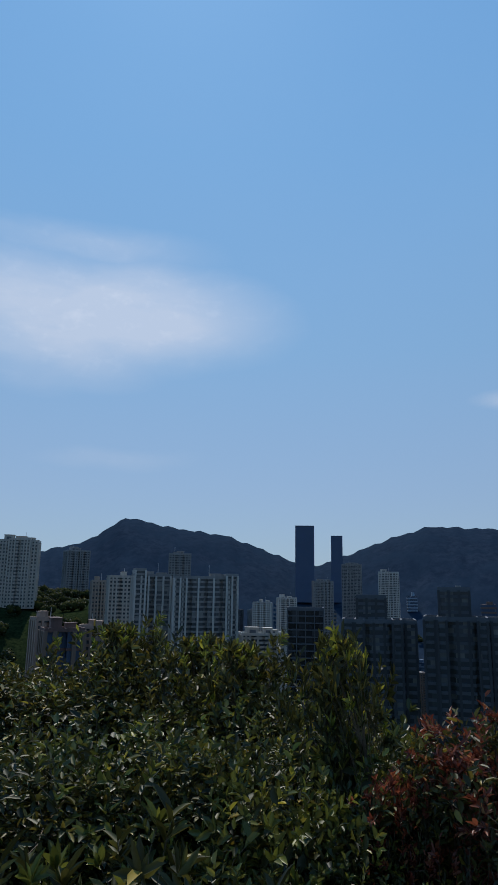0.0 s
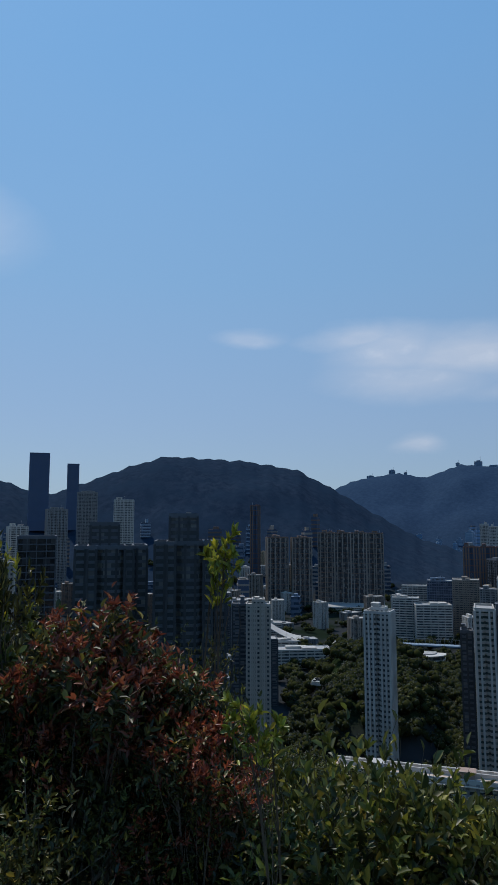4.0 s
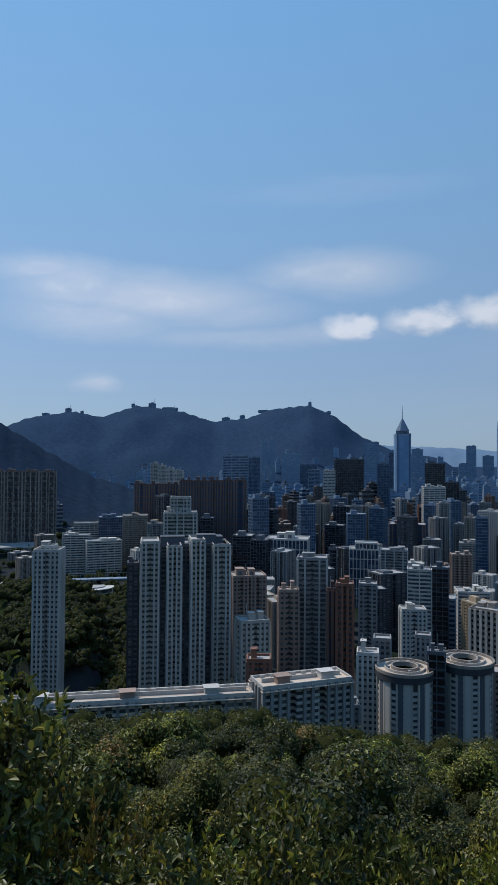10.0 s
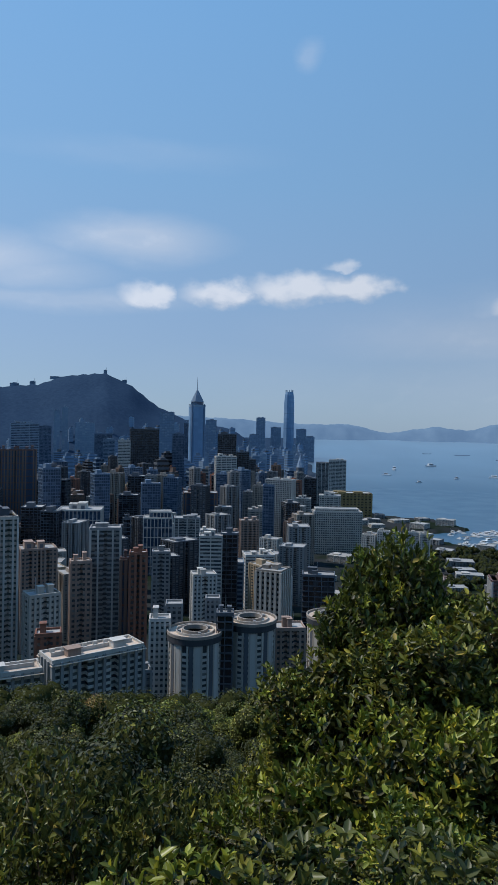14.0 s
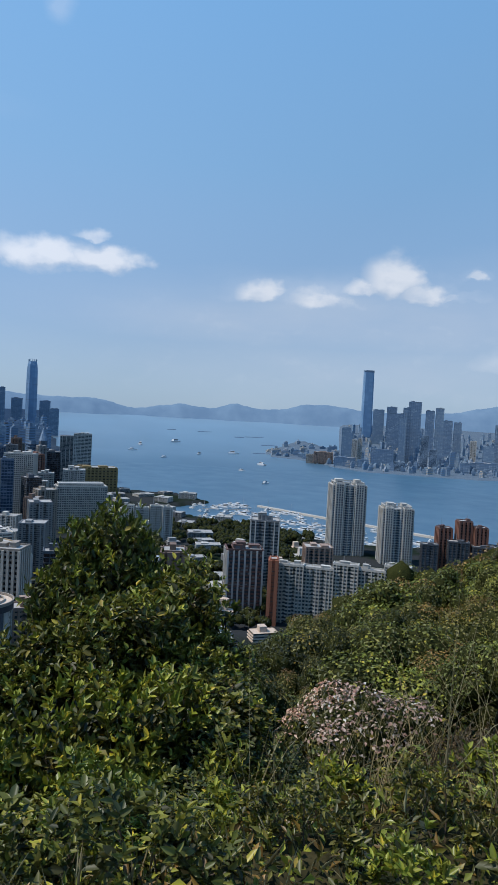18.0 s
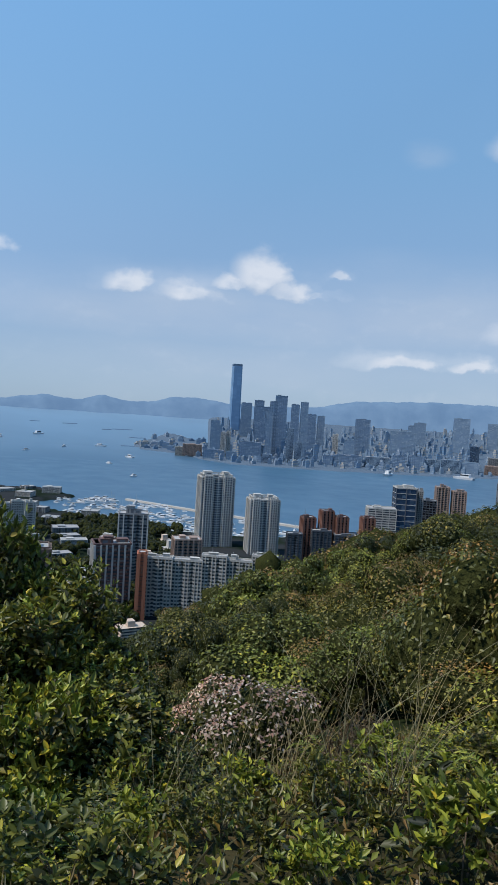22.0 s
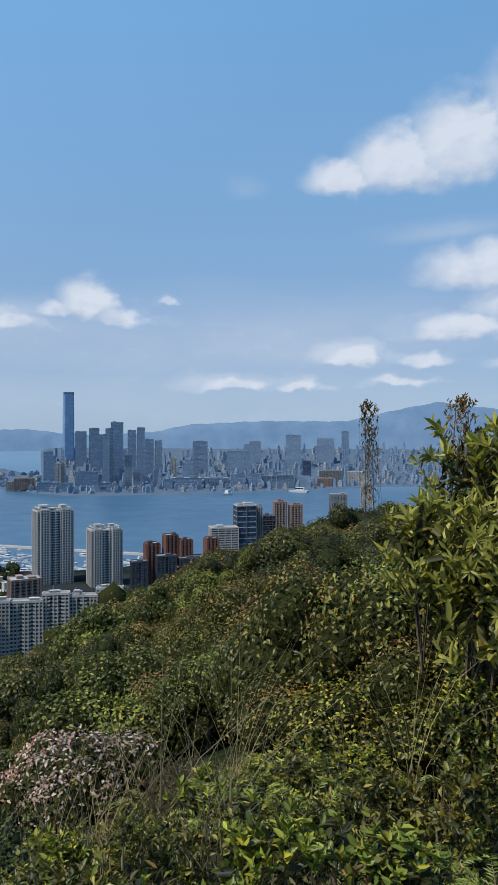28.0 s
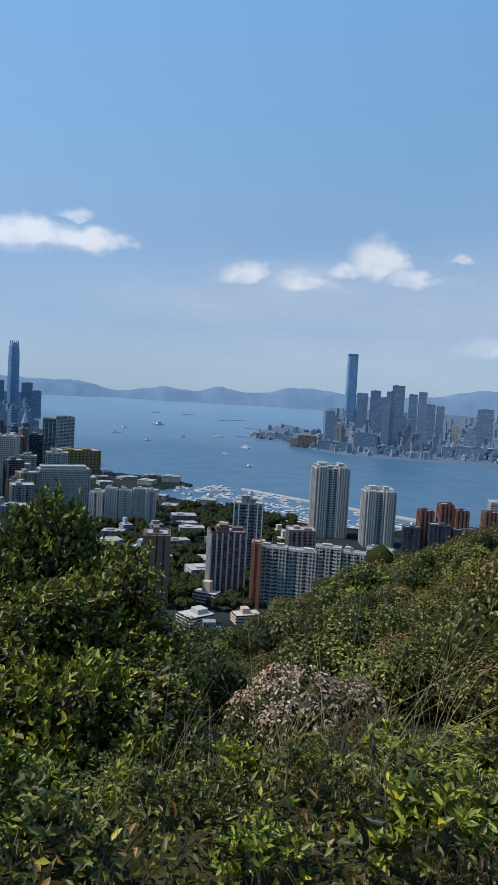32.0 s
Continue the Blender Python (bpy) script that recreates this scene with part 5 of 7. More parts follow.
tower("waterfront_block", "broad low block along the far waterfront", -1967.3, 1654.5, 35.2, 42.3, 21.2, 0, HAZY, gear=0.6)
tower("waterfront_block", "broad low block along the far waterfront", -2019.2, 1794.6, 71.9, 85.6, 42.8, 0, HAZY_DARK, gear=0.6)
tower("waterfront_block", "broad low block along the far waterfront", -1848.4, 1727.8, 35.9, 40.7, 20.4, 0, BANDED, gear=0.6)
tower("waterfront_block", "broad low block along the far waterfront", -2164.6, 1612.7, 48.7, 77.3, 38.7, 0, FLATS_PINK, gear=0.6)
tower("waterfront_block", "broad low block along the far waterfront", -2201.9, 1580.0, 34.5, 40.5, 20.2, 0, FLATS_CREAM, gear=0.6)
tower("waterfront_block", "broad low block along the far waterfront", -1338.4, 2543.1, 67.9, 95.1, 47.5, 0, FLATS_GREY, gear=0.6)
tower("waterfront_block", "broad low block along the far waterfront", -1282.6, 2676.8, 59.3, 73.0, 36.5, 0, FLATS, gear=0.6)
tower("waterfront_block", "broad low block along the far waterfront", -1321.7, 2465.5, 38.6, 69.7, 34.8, 0, FLATS_PINK, gear=0.6)

# round towers and long terraced blocks of the old estate
round_tower(-347.9, 27.1, 75.5, 13.6, "round white tower block with a ring-shaped roof terrace")
round_tower(-357.4, 57.7, 78.5, 13.6, "round white tower block joined to a dark lift core")
round_tower(-384.5, 110.3, 71.5, 13.0, "round white tower block at the wood's edge")


def long_block(x0, y0, x1, y1, top, deep, label):
    """A long slab of flats with a paved roof, low roof walls and a canopy strip along the front."""
    mx, my, w = (x0 + x1) / 2, (y0 + y1) / 2, math.hypot(x1 - x0, y1 - y0)
    base = float(ground(mx, my)) - 1
    root = tagged(new("estate_slab"), label, "building", "long slabs of the estate")
    root.matrix_world = pose(mx, my, base, 0, 0, math.degrees(math.atan2(y1 - y0, x1 - x0)))
    h = top - base
    s = style(WHITE, GREY, GLASS, floor=2.8, band=1.2, bay=3.9, post=1.3, proud=0.8, roof=TERRACE, slot=(15.6, 3.0, 3.0))
    storeys(root, s, w, deep, h, fine=True)
    part("canopy", Build().box(-w / 2 - 1, w / 2 + 1, -deep / 2 - 1.6, -deep / 2 + 1.2, h - 1.2, h - 0.9), TERRACE, root)
    part("canopy", Build().box(-w / 2 - 1, w / 2 + 1, deep / 2 - 1.2, deep / 2 + 1.6, h - 1.2, h - 0.9), TERRACE, root)
    part("roof_wall", Build().box(-w / 2 + 2, w / 2 - 2, -0.3, 0.3, h + 0.25, h + 2.0), WHITE, root)
    step_mesh = Build().box(-1.1, 1.1, -0.25, 0.25, 0, 1.5).mesh("roof_rail", WHITE)
    for i in range(int(w / 5)):
        ob = new("roof_rail", step_mesh)
        ob.parent, ob.location = root, (-w / 2 + 2.5 + i * 5, -deep / 2 + 2.0, h + 0.25)
    for i in range(max(2, int(w / 28))):
        cx = -w / 2 + (i + 0.5) * w / max(2, int(w / 28))
        part("stair_head", Build().box(cx - 3, cx + 3, 0.5, 5, h + 0.25, h + 3.6).box(cx - 3.5, cx + 3.5, 0, 5.5, h + 3.6, h + 3.9), PINK if i % 2 else WHITE, root)
    return root


long_block(-296.8, -43.8, -262.0, -146.0, 77.0, 12, "long white slab of flats with terracotta roof deck")
long_block(-311.0, -3.0, -291.0, -40.0, 82.0, 15, "shorter white slab of flats with paved roof deck")


def landmark(name, label, x, y, turn=0.0):
    base = float(ground(x, y)) - 1
    root = tagged(new(name), label, "skyscraper")
    root.matrix_world = pose(x, y, base, 0, 0, facing(x, y, turn))
    return root, base


def scaled(outline, k):
    return [(px * k, py * k) for px, py in outline]


def octagon(w, cut=0.28):
    a, b = w / 2, w / 2 * (1 - 2 * cut)
    return [(-b, -a), (b, -a), (a, -b), (a, b), (b, a), (-b, a), (-a, b), (-a, -b)]


def rounded_skyscraper():
    root, base = landmark("waterfront_skyscraper", "tall rounded blue-grey skyscraper with a clawed crown", -3677, 784)
    h, w = 419 - base, 58
    b = Build()
    for z0, z1, k0, k1 in ((0, .55, 1, 1), (.55, .8, 1, .96), (.8, .92, .96, .86), (.92, .97, .86, .7)):
        b.prism(scaled(octagon(w), k0), z0 * h, z1 * h, scaled(octagon(w), k1))
    part("shaft", b, SKYGLASS, root)
    for i in range(12):
        a = i * math.pi / 6
        part("crown_fin", Build().box(math.cos(a) * 20 - 1.6, math.cos(a) * 20 + 1.6, math.sin(a) * 20 - 1.6, math.sin(a) * 20 + 1.6, h * 0.955, h), PALEBLUE, root)
    for i in range(3):
        z = h * (0.2 + 0.22 * i)
        part("belt", Build().ring(scaled(octagon(w), 1.01), scaled(octagon(w), 0.97), z, z + 2), BLUEGREY, root)


def slab_skyscraper():
    root, base = landmark("far_skyscraper", "very tall slender blue skyscraper across the harbour", -3128, 2635, 8)
    h, w = 487 - base, 62
    part("shaft", Build().prism(scaled(octagon(w, .12), 1.04), 0, h * .25, octagon(w, .12)).prism(octagon(w, .12), h * .25, h * .985, scaled(octagon(w, .12), .93)), SKYGLASS, root)
    for i in range(4):
        part("crown_panel", Build().box(*((-26, 26, -29, -27.5), (-26, 26, 27.5, 29), (-29, -27.5, -26, 26), (27.5, 29, -26, 26))[i], h * .97, h), BLUEGREY, root)


def spired_skyscraper():
    root, base = landmark("spired_skyscraper", "dark blue skyscraper with a pyramid crown and tall mast", -2214, 161, 12)
    h = 262 - base
    part("shaft", Build().prism(octagon(50, .22), 0, h), SKYGLASS, root)
    for i in range(4):
        a = math.pi / 4 + i * math.pi / 2
        part("corner_rib", Build().box(math.cos(a) * 29 - 2, math.cos(a) * 29 + 2, math.sin(a) * 29 - 2, math.sin(a) * 29 + 2, 0, h + 6), BLUEGREY, root)
    part("collar", Build().ring(scaled(octagon(50, .22), 1.02), scaled(octagon(50, .22), .9), h - 4, h + 4), PALEBLUE, root)
    part("drum", Build().prism(octagon(38, .22), h, h + 14), GLASSBLUE, root)
    part("pyramid", Build().prism(octagon(40, .22), h + 14, h + 52, octagon(6, .22)), BLUEGREY, root)
    part("mast", Build().prism(octagon(4), h + 50, h + 70, octagon(2.4)).prism(octagon(2.2), h + 70, h + 98, octagon(0.8)), STEEL, root)


rounded_skyscraper()
slab_skyscraper()
spired_skyscraper()


def pointed_tower():
    root, base = landmark("pointed_tower", "small dark tower with a pointed glass roof", -1850.6, 430.6)
    h = 82 - base
    part("shaft", Build().prism(octagon(22), 0, h), SLATE, root)
    part("spire", Build().prism(octagon(22), h, h + 34, octagon(1.5)), GLASSHAZE, root)


pointed_tower()


def arc_school():
    """Crescent of classrooms in white bands."""
    x, y = -752.0, -304.0
    base = float(ground(x, y)) - 1
    root = tagged(new("crescent_school"), "white crescent-shaped school block with ribbon windows", "building")
    root.matrix_world = pose(x, y, base, 0, 0, facing(x, y, 0))
    h = 27 - base
    arc = lambda r: [(r * math.cos(a), 6 + r * 0.75 * math.sin(a)) for a in [math.pi + math.pi * i / 20 for i in range(21)]]
    ends = lambda r: arc(r) + [(r, 12), (-r, 12)]
    part("core", Build().prism(ends(26), 0, h - 0.5), GLASS, root)
    for i in range(int(h / 3.4)):
        part("floor_band", Build().ring(ends(26.8), ends(25.4), i * 3.4, i * 3.4 + 1.7), WHITE, root)
    part("roof", Build().prism(ends(27.6), h - 0.6, h + 0.4), WHITE, root)
    part("roof_court", Build().prism(ends(17), h + 0.4, h + 1.6), ROOF, root)


arc_school()


def sports_hall():
    x, y = -752.0, -492.0
    base = float(ground(x, y)) - 1
    root = tagged(new("sports_hall"), "sports hall with a sweeping white sloped roof", "building")
    root.matrix_world = pose(x, y, base, 0, 0, facing(x, y, 0))
    h = 24 - base
    part("walls", Build().box(-18, 20, -12, 14, 0, h), GREY, root)
    b = Build()
    for i in range(8):
        xa, xb = -22 + i * 5.6, -22 + (i + 1) * 5.6
        za, zb = h + 19 * (1 - i / 8) ** 1.6, h + 19 * (1 - (i + 1) / 8) ** 1.6
        b.v += [(xa, -14, za), (xb, -14, zb), (xb, 16, zb + 2), (xa, 16, za + 2), (xa, -14, za + 0.8), (xb, -14, zb + 0.8), (xb, 16, zb + 2.8), (xa, 16, za + 2.8)]
        n = i * 8
        b.f += [[n + 3, n + 2, n + 1, n], [n + 4, n + 5, n + 6, n + 7], [n, n + 1, n + 5, n + 4], [n + 2, n + 3, n + 7, n + 6]]
    part("roof", b, WHITE, root)


sports_hall()


def viaduct():
    """Elevated road with fence posts beside the sports ground."""
    xa, ya, xb, yb = -823.5, -363.0, -862.0, -262.0
    base = min(float(ground(xa, ya)), float(ground(xb, yb)))
    w = math.hypot(xb - xa, yb - ya)
    root = tagged(new("viaduct"), "pale elevated road deck with a tall mesh fence", "viaduct")
    root.matrix_world = pose((xa + xb) / 2, (ya + yb) / 2, base - 1, 0, 0, math.degrees(math.atan2(yb - ya, xb - xa)))
    z = 24 - base
    part("deck", Build().box(-w / 2, w / 2, -6, 6, z - 1.6, z), PALEBLUE, root)
    pillar, post = Build().box(-1, 1, -1.5, 1.5, 0, z - 1.6).mesh("pillar", GREY), Build().box(-0.15, 0.15, -0.15, 0.15, 0, 8).mesh("post", STEEL)
    for i in range(5):
        ob = new("pillar", pillar)
        ob.parent, ob.location = root, (-w / 2 + 8 + i * (w - 16) / 4, 0, 0)
    for i in range(24):
        ob = new("post", post)
        ob.parent, ob.location = root, (-w / 2 + 2 + i * (w - 4) / 23, -5.5, z)
    part("rail", Build().box(-w / 2, w / 2, -5.7, -5.3, z + 7.6, z + 8.0), STEEL, root)


viaduct()

# ---- the rest of the town: plainer buildings in several makes ----
def plain_block(label, s, w, d, h, seed, name="town_block"):
    """A building of bands and window strips with roof huts, for repeats further off."""
    r = random.Random(seed)
    root = tagged(new(name), label, "building", "town blocks")
    storeys(root, s, w, d, h)
    part("roof_hut", Build().box(-w * .3, w * r.uniform(-.1, .1), -d * .25, d * .25, h, h + r.uniform(3, 7)), s["wall"], root)
    return root


MAKES = [
    plain_block("white town block with rows of small windows", FLATS, 22, 20, 78, 1), plain_block("cream town block with rows of small windows", FLATS_CREAM, 20, 18, 66, 2),
    plain_block("beige town block with narrow window strips", FLATS_BEIGE, 24, 20, 84, 3), plain_block("grey town block with rows of windows", FLATS_GREY, 20, 22, 90, 4),
    plain_block("blue-grey office tower with glass bands", OFFICE, 26, 24, 104, 5), plain_block("dark glass office tower with flat roof", OFFICE_DARK, 24, 24, 96, 6),
    plain_block("pale banded office tower of the town", BANDED, 28, 22, 88, 7), plain_block("pinkish town block with paired windows", FLATS_PINK, 18, 18, 60, 8),
    plain_block("low white town block with flat roof", BANDED_WHITE, 30, 22, 34, 11), plain_block("low grey town block with flat roof", FLATS_GREY, 28, 20, 28, 12),
    plain_block("brown tiled town block with light slots", FLATS_BROWN, 20, 20, 82, 13), plain_block("tan town block with close window rows", FLATS_TAN, 18, 20, 70, 14),
    plain_block("dark tiled town tower with light slots", FLATS_DARK, 22, 20, 96, 15), plain_block("brick-red town block with light slots", FLATS_RED, 16, 18, 72, 16),
]
TAKEN = [(o.matrix_world.translation.x, o.matrix_world.translation.y, 26.0) for o in scene.objects if o.parent is None and o.type == "EMPTY" and "town blocks" != o.get("group", "")]
rng = random.Random(11)


def hilltop(bearing, dist, w, h, label):
    x, y = dist * math.sin(radians(bearing)), dist * math.cos(radians(bearing))
    root = tagged(new("hilltop_building"), label, "building", "buildings on the ridge")
    root.matrix_world = pose(x, y, float(ground(x, y)) - 4, 0, 0, facing(x, y, 8))
    storeys(root, HAZY_DARK, w, w * .6, h + 4)
    part("roof_hut", Build().box(-w * .2, w * .25, -w * .15, w * .15, h + 4, h + 4 + h * .3), BLUEGREY, root)
    part("mast", Build().box(w * .3, w * .3 + 1.2, -.6, .6, h + 4, h + 4 + h * 1.2), STEEL, root)


for c, w, h in ((246.0, 34, 20), (247.1, 18, 14), (251.3, 20, 14), (252.9, 42, 26), (254.4, 90, 12), (259.2, 46, 18), (260.6, 30, 16), (266.4, 18, 16), (268.0, 26, 12), (262.4, 60, 10), (244.2, 40, 14)):
    hilltop(c, 4060, w, h, "low pale building on the ridge line")
USED, MASS = set(), {}


def free(bearing, dist, gap):
    """The spot at that bearing and distance, if it is dry and no building stands there."""
    x, y = dist * math.sin(radians(bearing)), dist * math.cos(radians(bearing))
    if any((x - a) ** 2 + (y - b) ** 2 < (gap / 2 + r / 2 + 4) ** 2 for a, b, r in TAKEN):
        return None
    g = float(ground(x, y))
    if g < float(swell_up(dist)) + 3:
        return None
    TAKEN.append((x, y, gap))
    return x, y, g


def settle(bearing, dist, ids, tall, gap=24.0):
    spot = free(bearing, dist, gap)
    if not spot:
        return
    x, y, g = spot
    proto = MAKES[rng.choice(ids)]
    ob = proto if proto.name not in USED else copy_thing(proto, pose(0, 0, 0))
    USED.add(proto.name)
    ob.matrix_basis = pose(x, y, g - 1.5, 0, 0, facing(x, y, rng.choice((-24, -10, 6, 18, 34)))) @ Matrix.Diagonal((rng.uniform(0.7, 1.25), rng.uniform(0.7, 1.2), tall * rng.uniform(0.62, 1.2), 1))


def mass(bearing, dist, skins, high, gap, slim=1.0):
    """A far building, added to the joined mass of its colours."""
    spot = free(bearing, dist, gap)
    if not spot:
        return
    x, y, g = spot
    wall, glass = rng.choice(skins)
    h, w, d = high * rng.uniform(0.55, 1.35), slim * rng.uniform(15, 30), slim * rng.uniform(14, 24)
    turn = radians(facing(x, y, rng.choice((-24, -8, 8, 20, 36))))
    cs, sn = math.cos(turn), math.sin(turn)
    spin = lambda ring: [(x + px * cs - py * sn, y + px * sn + py * cs) for px, py in ring]
    v, f, m = MASS.setdefault((wall, glass), ([], [], []))
    n = max(4, int(h / rng.choice((6.5, 8.0, 9.5))))
    step, band, o = h / n, h / n * rng.uniform(0.3, 0.5), len(v)
    outer, inner = spin(rect(w, d)), spin(rect(w - 1.4, d - 1.4))
    for i in range(n):
        z = g - 1.5 + i * step
        for ring, zz in ((outer, z), (outer, z + band), (inner, z + band), (inner, z + step)):
            v += [(px, py, zz) for px, py in ring]
    v += [(px, py, g - 1.5 + h) for px, py in outer]
    for k in range(4 * n):
        f += [[o + 4 * k + j, o + 4 * k + (j + 1) % 4, o + 4 * k + 4 + (j + 1) % 4, o + 4 * k + 4 + j] for j in range(4)]
        m += [1 if k % 4 == 2 else 0] * 4
    f.append([o + 16 * n + j for j in range(4)])
    m.append(0)
    hut = Build().prism(spin(rect(w * rng.uniform(.25, .55), d * .5, rng.uniform(-.15, .15) * w, 0)), g - 1.5 + h, g - 1.5 + h + rng.uniform(3, 9))
    o = len(v)
    v += hut.v
    f += [[o + q for q in face] for face in hut.f]
    m += [0] * len(hut.f)


for _ in range(700):  # shopping district
    d = 560 + 1150 * rng.random() ** 1.1
    settle(rng.uniform(253, 283.5), d, (0, 1, 2, 3, 3, 4, 5, 5, 7, 10, 10, 11, 11, 12, 12, 13), 0.7 if d < 900 else 1.0, 30)
    if sum(o.get("group", "") == "town blocks" for o in scene.objects) > 190:
        break
for _ in range(120):  # valley side
    settle(rng.uniform(205, 236), rng.uniform(620, 1500), (0, 1, 2, 3, 3, 8, 9, 10, 11, 12), 0.62, 34)
for _ in range(60):
    settle(rng.uniform(236, 256), rng.uniform(900, 1500), (0, 2, 3, 8, 9, 9), 0.5, 40)
for _ in range(110):  # low town by the park and the piers
    settle(rng.uniform(283, 300), rng.uniform(460, 1420), (8, 9, 8, 9), 0.32, 44)
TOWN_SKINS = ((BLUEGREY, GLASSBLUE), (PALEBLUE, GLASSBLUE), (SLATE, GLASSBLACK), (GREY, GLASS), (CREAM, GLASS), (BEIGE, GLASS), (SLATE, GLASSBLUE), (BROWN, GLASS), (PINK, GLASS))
# Haze over the far shore and far town is painted into these colours.
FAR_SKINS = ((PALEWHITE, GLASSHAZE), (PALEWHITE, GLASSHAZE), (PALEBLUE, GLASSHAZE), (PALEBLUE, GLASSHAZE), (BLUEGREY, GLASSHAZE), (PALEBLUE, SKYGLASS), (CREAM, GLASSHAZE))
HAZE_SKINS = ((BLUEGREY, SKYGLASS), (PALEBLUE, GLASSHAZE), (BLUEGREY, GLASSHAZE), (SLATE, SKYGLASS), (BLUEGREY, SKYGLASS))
for _ in range(900):  # the town beyond, below the peak
    d = 1150 + 2200 * rng.random()
    c = rng.uniform(252, 283.5)
    if d < 2380 + 70 * max(c - 259, 0):
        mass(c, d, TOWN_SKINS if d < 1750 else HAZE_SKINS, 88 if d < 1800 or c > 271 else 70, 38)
for _ in range(190):  # terraces up the slopes of the peak
    c = rng.uniform(244, 270)
    mass(c, rng.uniform(2480, 2900 + 20 * max(c - 251, 0)), ((PALEBLUE, GLASSHAZE), (BLUEGREY, GLASSHAZE), (PALEBLUE, SKYGLASS)), 42, 44, 0.85)
for _ in range(170):  # low roofs among the trees of the park side
    mass(rng.uniform(284, 306), rng.uniform(420, 900), ((PALEWHITE, GLASS), (WHITE, GLASS), (GREY, GLASS), (TERRACE, GLASS)), 9, 30, 0.8)
for _ in range(110):  # towers at the foot of the wooded ridge
    mass(rng.uniform(211, 246), rng.uniform(1080, 1600), ((GREY, GLASSBLUE), (BLUEGREY, GLASSBLUE), (PALEBLUE, GLASSBLUE), (BROWN, GLASSNAVY), (BEIGE, GLASSNAVY)), 52, 40)
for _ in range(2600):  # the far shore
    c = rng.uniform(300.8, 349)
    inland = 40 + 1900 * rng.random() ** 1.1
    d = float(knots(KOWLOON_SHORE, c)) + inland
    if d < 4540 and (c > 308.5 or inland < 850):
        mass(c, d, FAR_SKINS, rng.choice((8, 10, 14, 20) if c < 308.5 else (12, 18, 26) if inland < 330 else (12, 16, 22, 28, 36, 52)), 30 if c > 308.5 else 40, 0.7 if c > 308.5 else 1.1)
for (wall, glass), (v, f, m) in MASS.items():
    me = bpy.data.meshes.new("distant_town")
    me.from_pydata(v, [], f)
    me.materials.append(wall)
    me.materials.append(glass)
    me.polygons.foreach_set("material_index", m)
    me.update()
    tagged(new("distant_town", me), "mass of distant town blocks with window bands", "buildings", kind="stuff")


# ---- harbour ----
def shore_wall(name, label, pts, wide, z):
    for (xa, ya), (xb, yb) in zip(pts, pts[1:]):
        w = math.hypot(xb - xa, yb - ya)
        ob = new(name, Build().prism([(-w / 2, -wide / 2), (w / 2, -wide / 2), (w / 2, wide / 2), (-w / 2, wide / 2)], -3, z, [(-w / 2, -wide / 2 + 1), (w / 2, -wide / 2 + 1), (w / 2, wide / 2 - 1), (-w / 2, wide / 2 - 1)]).mesh(name, CREAM))
        ob.matrix_world = pose((xa + xb) / 2, (ya + yb) / 2, 0, 0, 0, math.degrees(math.atan2(yb - ya, xb - xa)))
        tagged(ob, label, "breakwater", "breakwater of the marina")


shore_wall("breakwater", "pale stone breakwater sheltering the marina", ((-1124, 686), (-1030, 712), (-948, 735), (-840, 768), (-720, 802)), 10, 3.2)
for k in range(4):
    shore_wall("jetty", "low floating jetty with moored boats", ((-1120 + k * 75, 560 + k * 12), (-1090 + k * 75, 640 + k * 14)), 4, 1.0)

for c, d, w in ((300.7, 3900, 120), (299.4, 3860, 60), (302.0, 3540, 90), (296.4, 4050, 90), (293.6, 4080, 60), (301.4, 3130, 90)):
    x, y = d * math.sin(radians(c)), d * math.cos(radians(c))
    far_wall = new("breakwater", Build().prism(rect(w, 14), -4, 2.5, rect(w - 8, 9)).mesh("breakwater", BLUEGREY))
    far_wall.matrix_world = pose(x, y, float(swell_up(d)), 0, 0, facing(x, y, 6))
    tagged(far_wall, "low dark stone breakwater out in the harbour", "breakwater")


def boat(label, length, mast):
    root = tagged(new("boat"), label, "boat", "boats in the harbour")
    w = length * 0.26
    hull = [(-length / 2, -w / 2), (length * .25, -w / 2), (length / 2, 0), (length * .25, w / 2), (-length / 2, w / 2)]
    part("hull", Build().prism(scaled(hull, .86), -0.6, length * .1, hull), WHITEBOAT, root)
    cabin = part("cabin", Build().box(-length * .3, length * .1, -w * .34, w * .34, length * .1, length * .24), WHITEBOAT, root)
    part("cabin_window", Build().box(-length * .27, length * .11, -w * .36, w * .36, length * .16, length * .21), GLASSBLACK, cabin, "dark window strip")
    if mast:
        part("mast", Build().box(-.12, .12, -.12, .12, length * .2, length * 1.1), STEEL, root)
    return root


WHITEBOAT = plaster("white gelcoat", (0.6, 0.6, 0.6), dirt=0.1, rough=0.35)
motor, sail = boat("white motor yacht moored in the marina", 18, False), boat("white sailing boat with bare mast", 13, True)
spots = []
for _ in range(1500):
    c, d = rng.uniform(295.5, 317), rng.uniform(930, 1330)
    x, y = d * math.sin(radians(c)), d * math.cos(radians(c))
    wall_y = 686 + (x + 1124) * 0.287
    if float(ground(x, y)) < -4 and y < wall_y - 12 and all((x - a) ** 2 + (y - b) ** 2 > 12 ** 2 for a, b in spots):
        spots.append((x, y))
for k, (x, y) in enumerate(spots[:150]):
    ob = (motor if k == 0 else sail if k == 1 else copy_thing(motor if rng.random() < .68 else sail, pose(0, 0, 0)))
    ob.matrix_basis = pose(x, y, 0, 0, 0, rng.choice((20, 24, 200, 110)) + rng.uniform(-8, 8)) @ Matrix.Scale(rng.uniform(0.75, 1.4), 4)
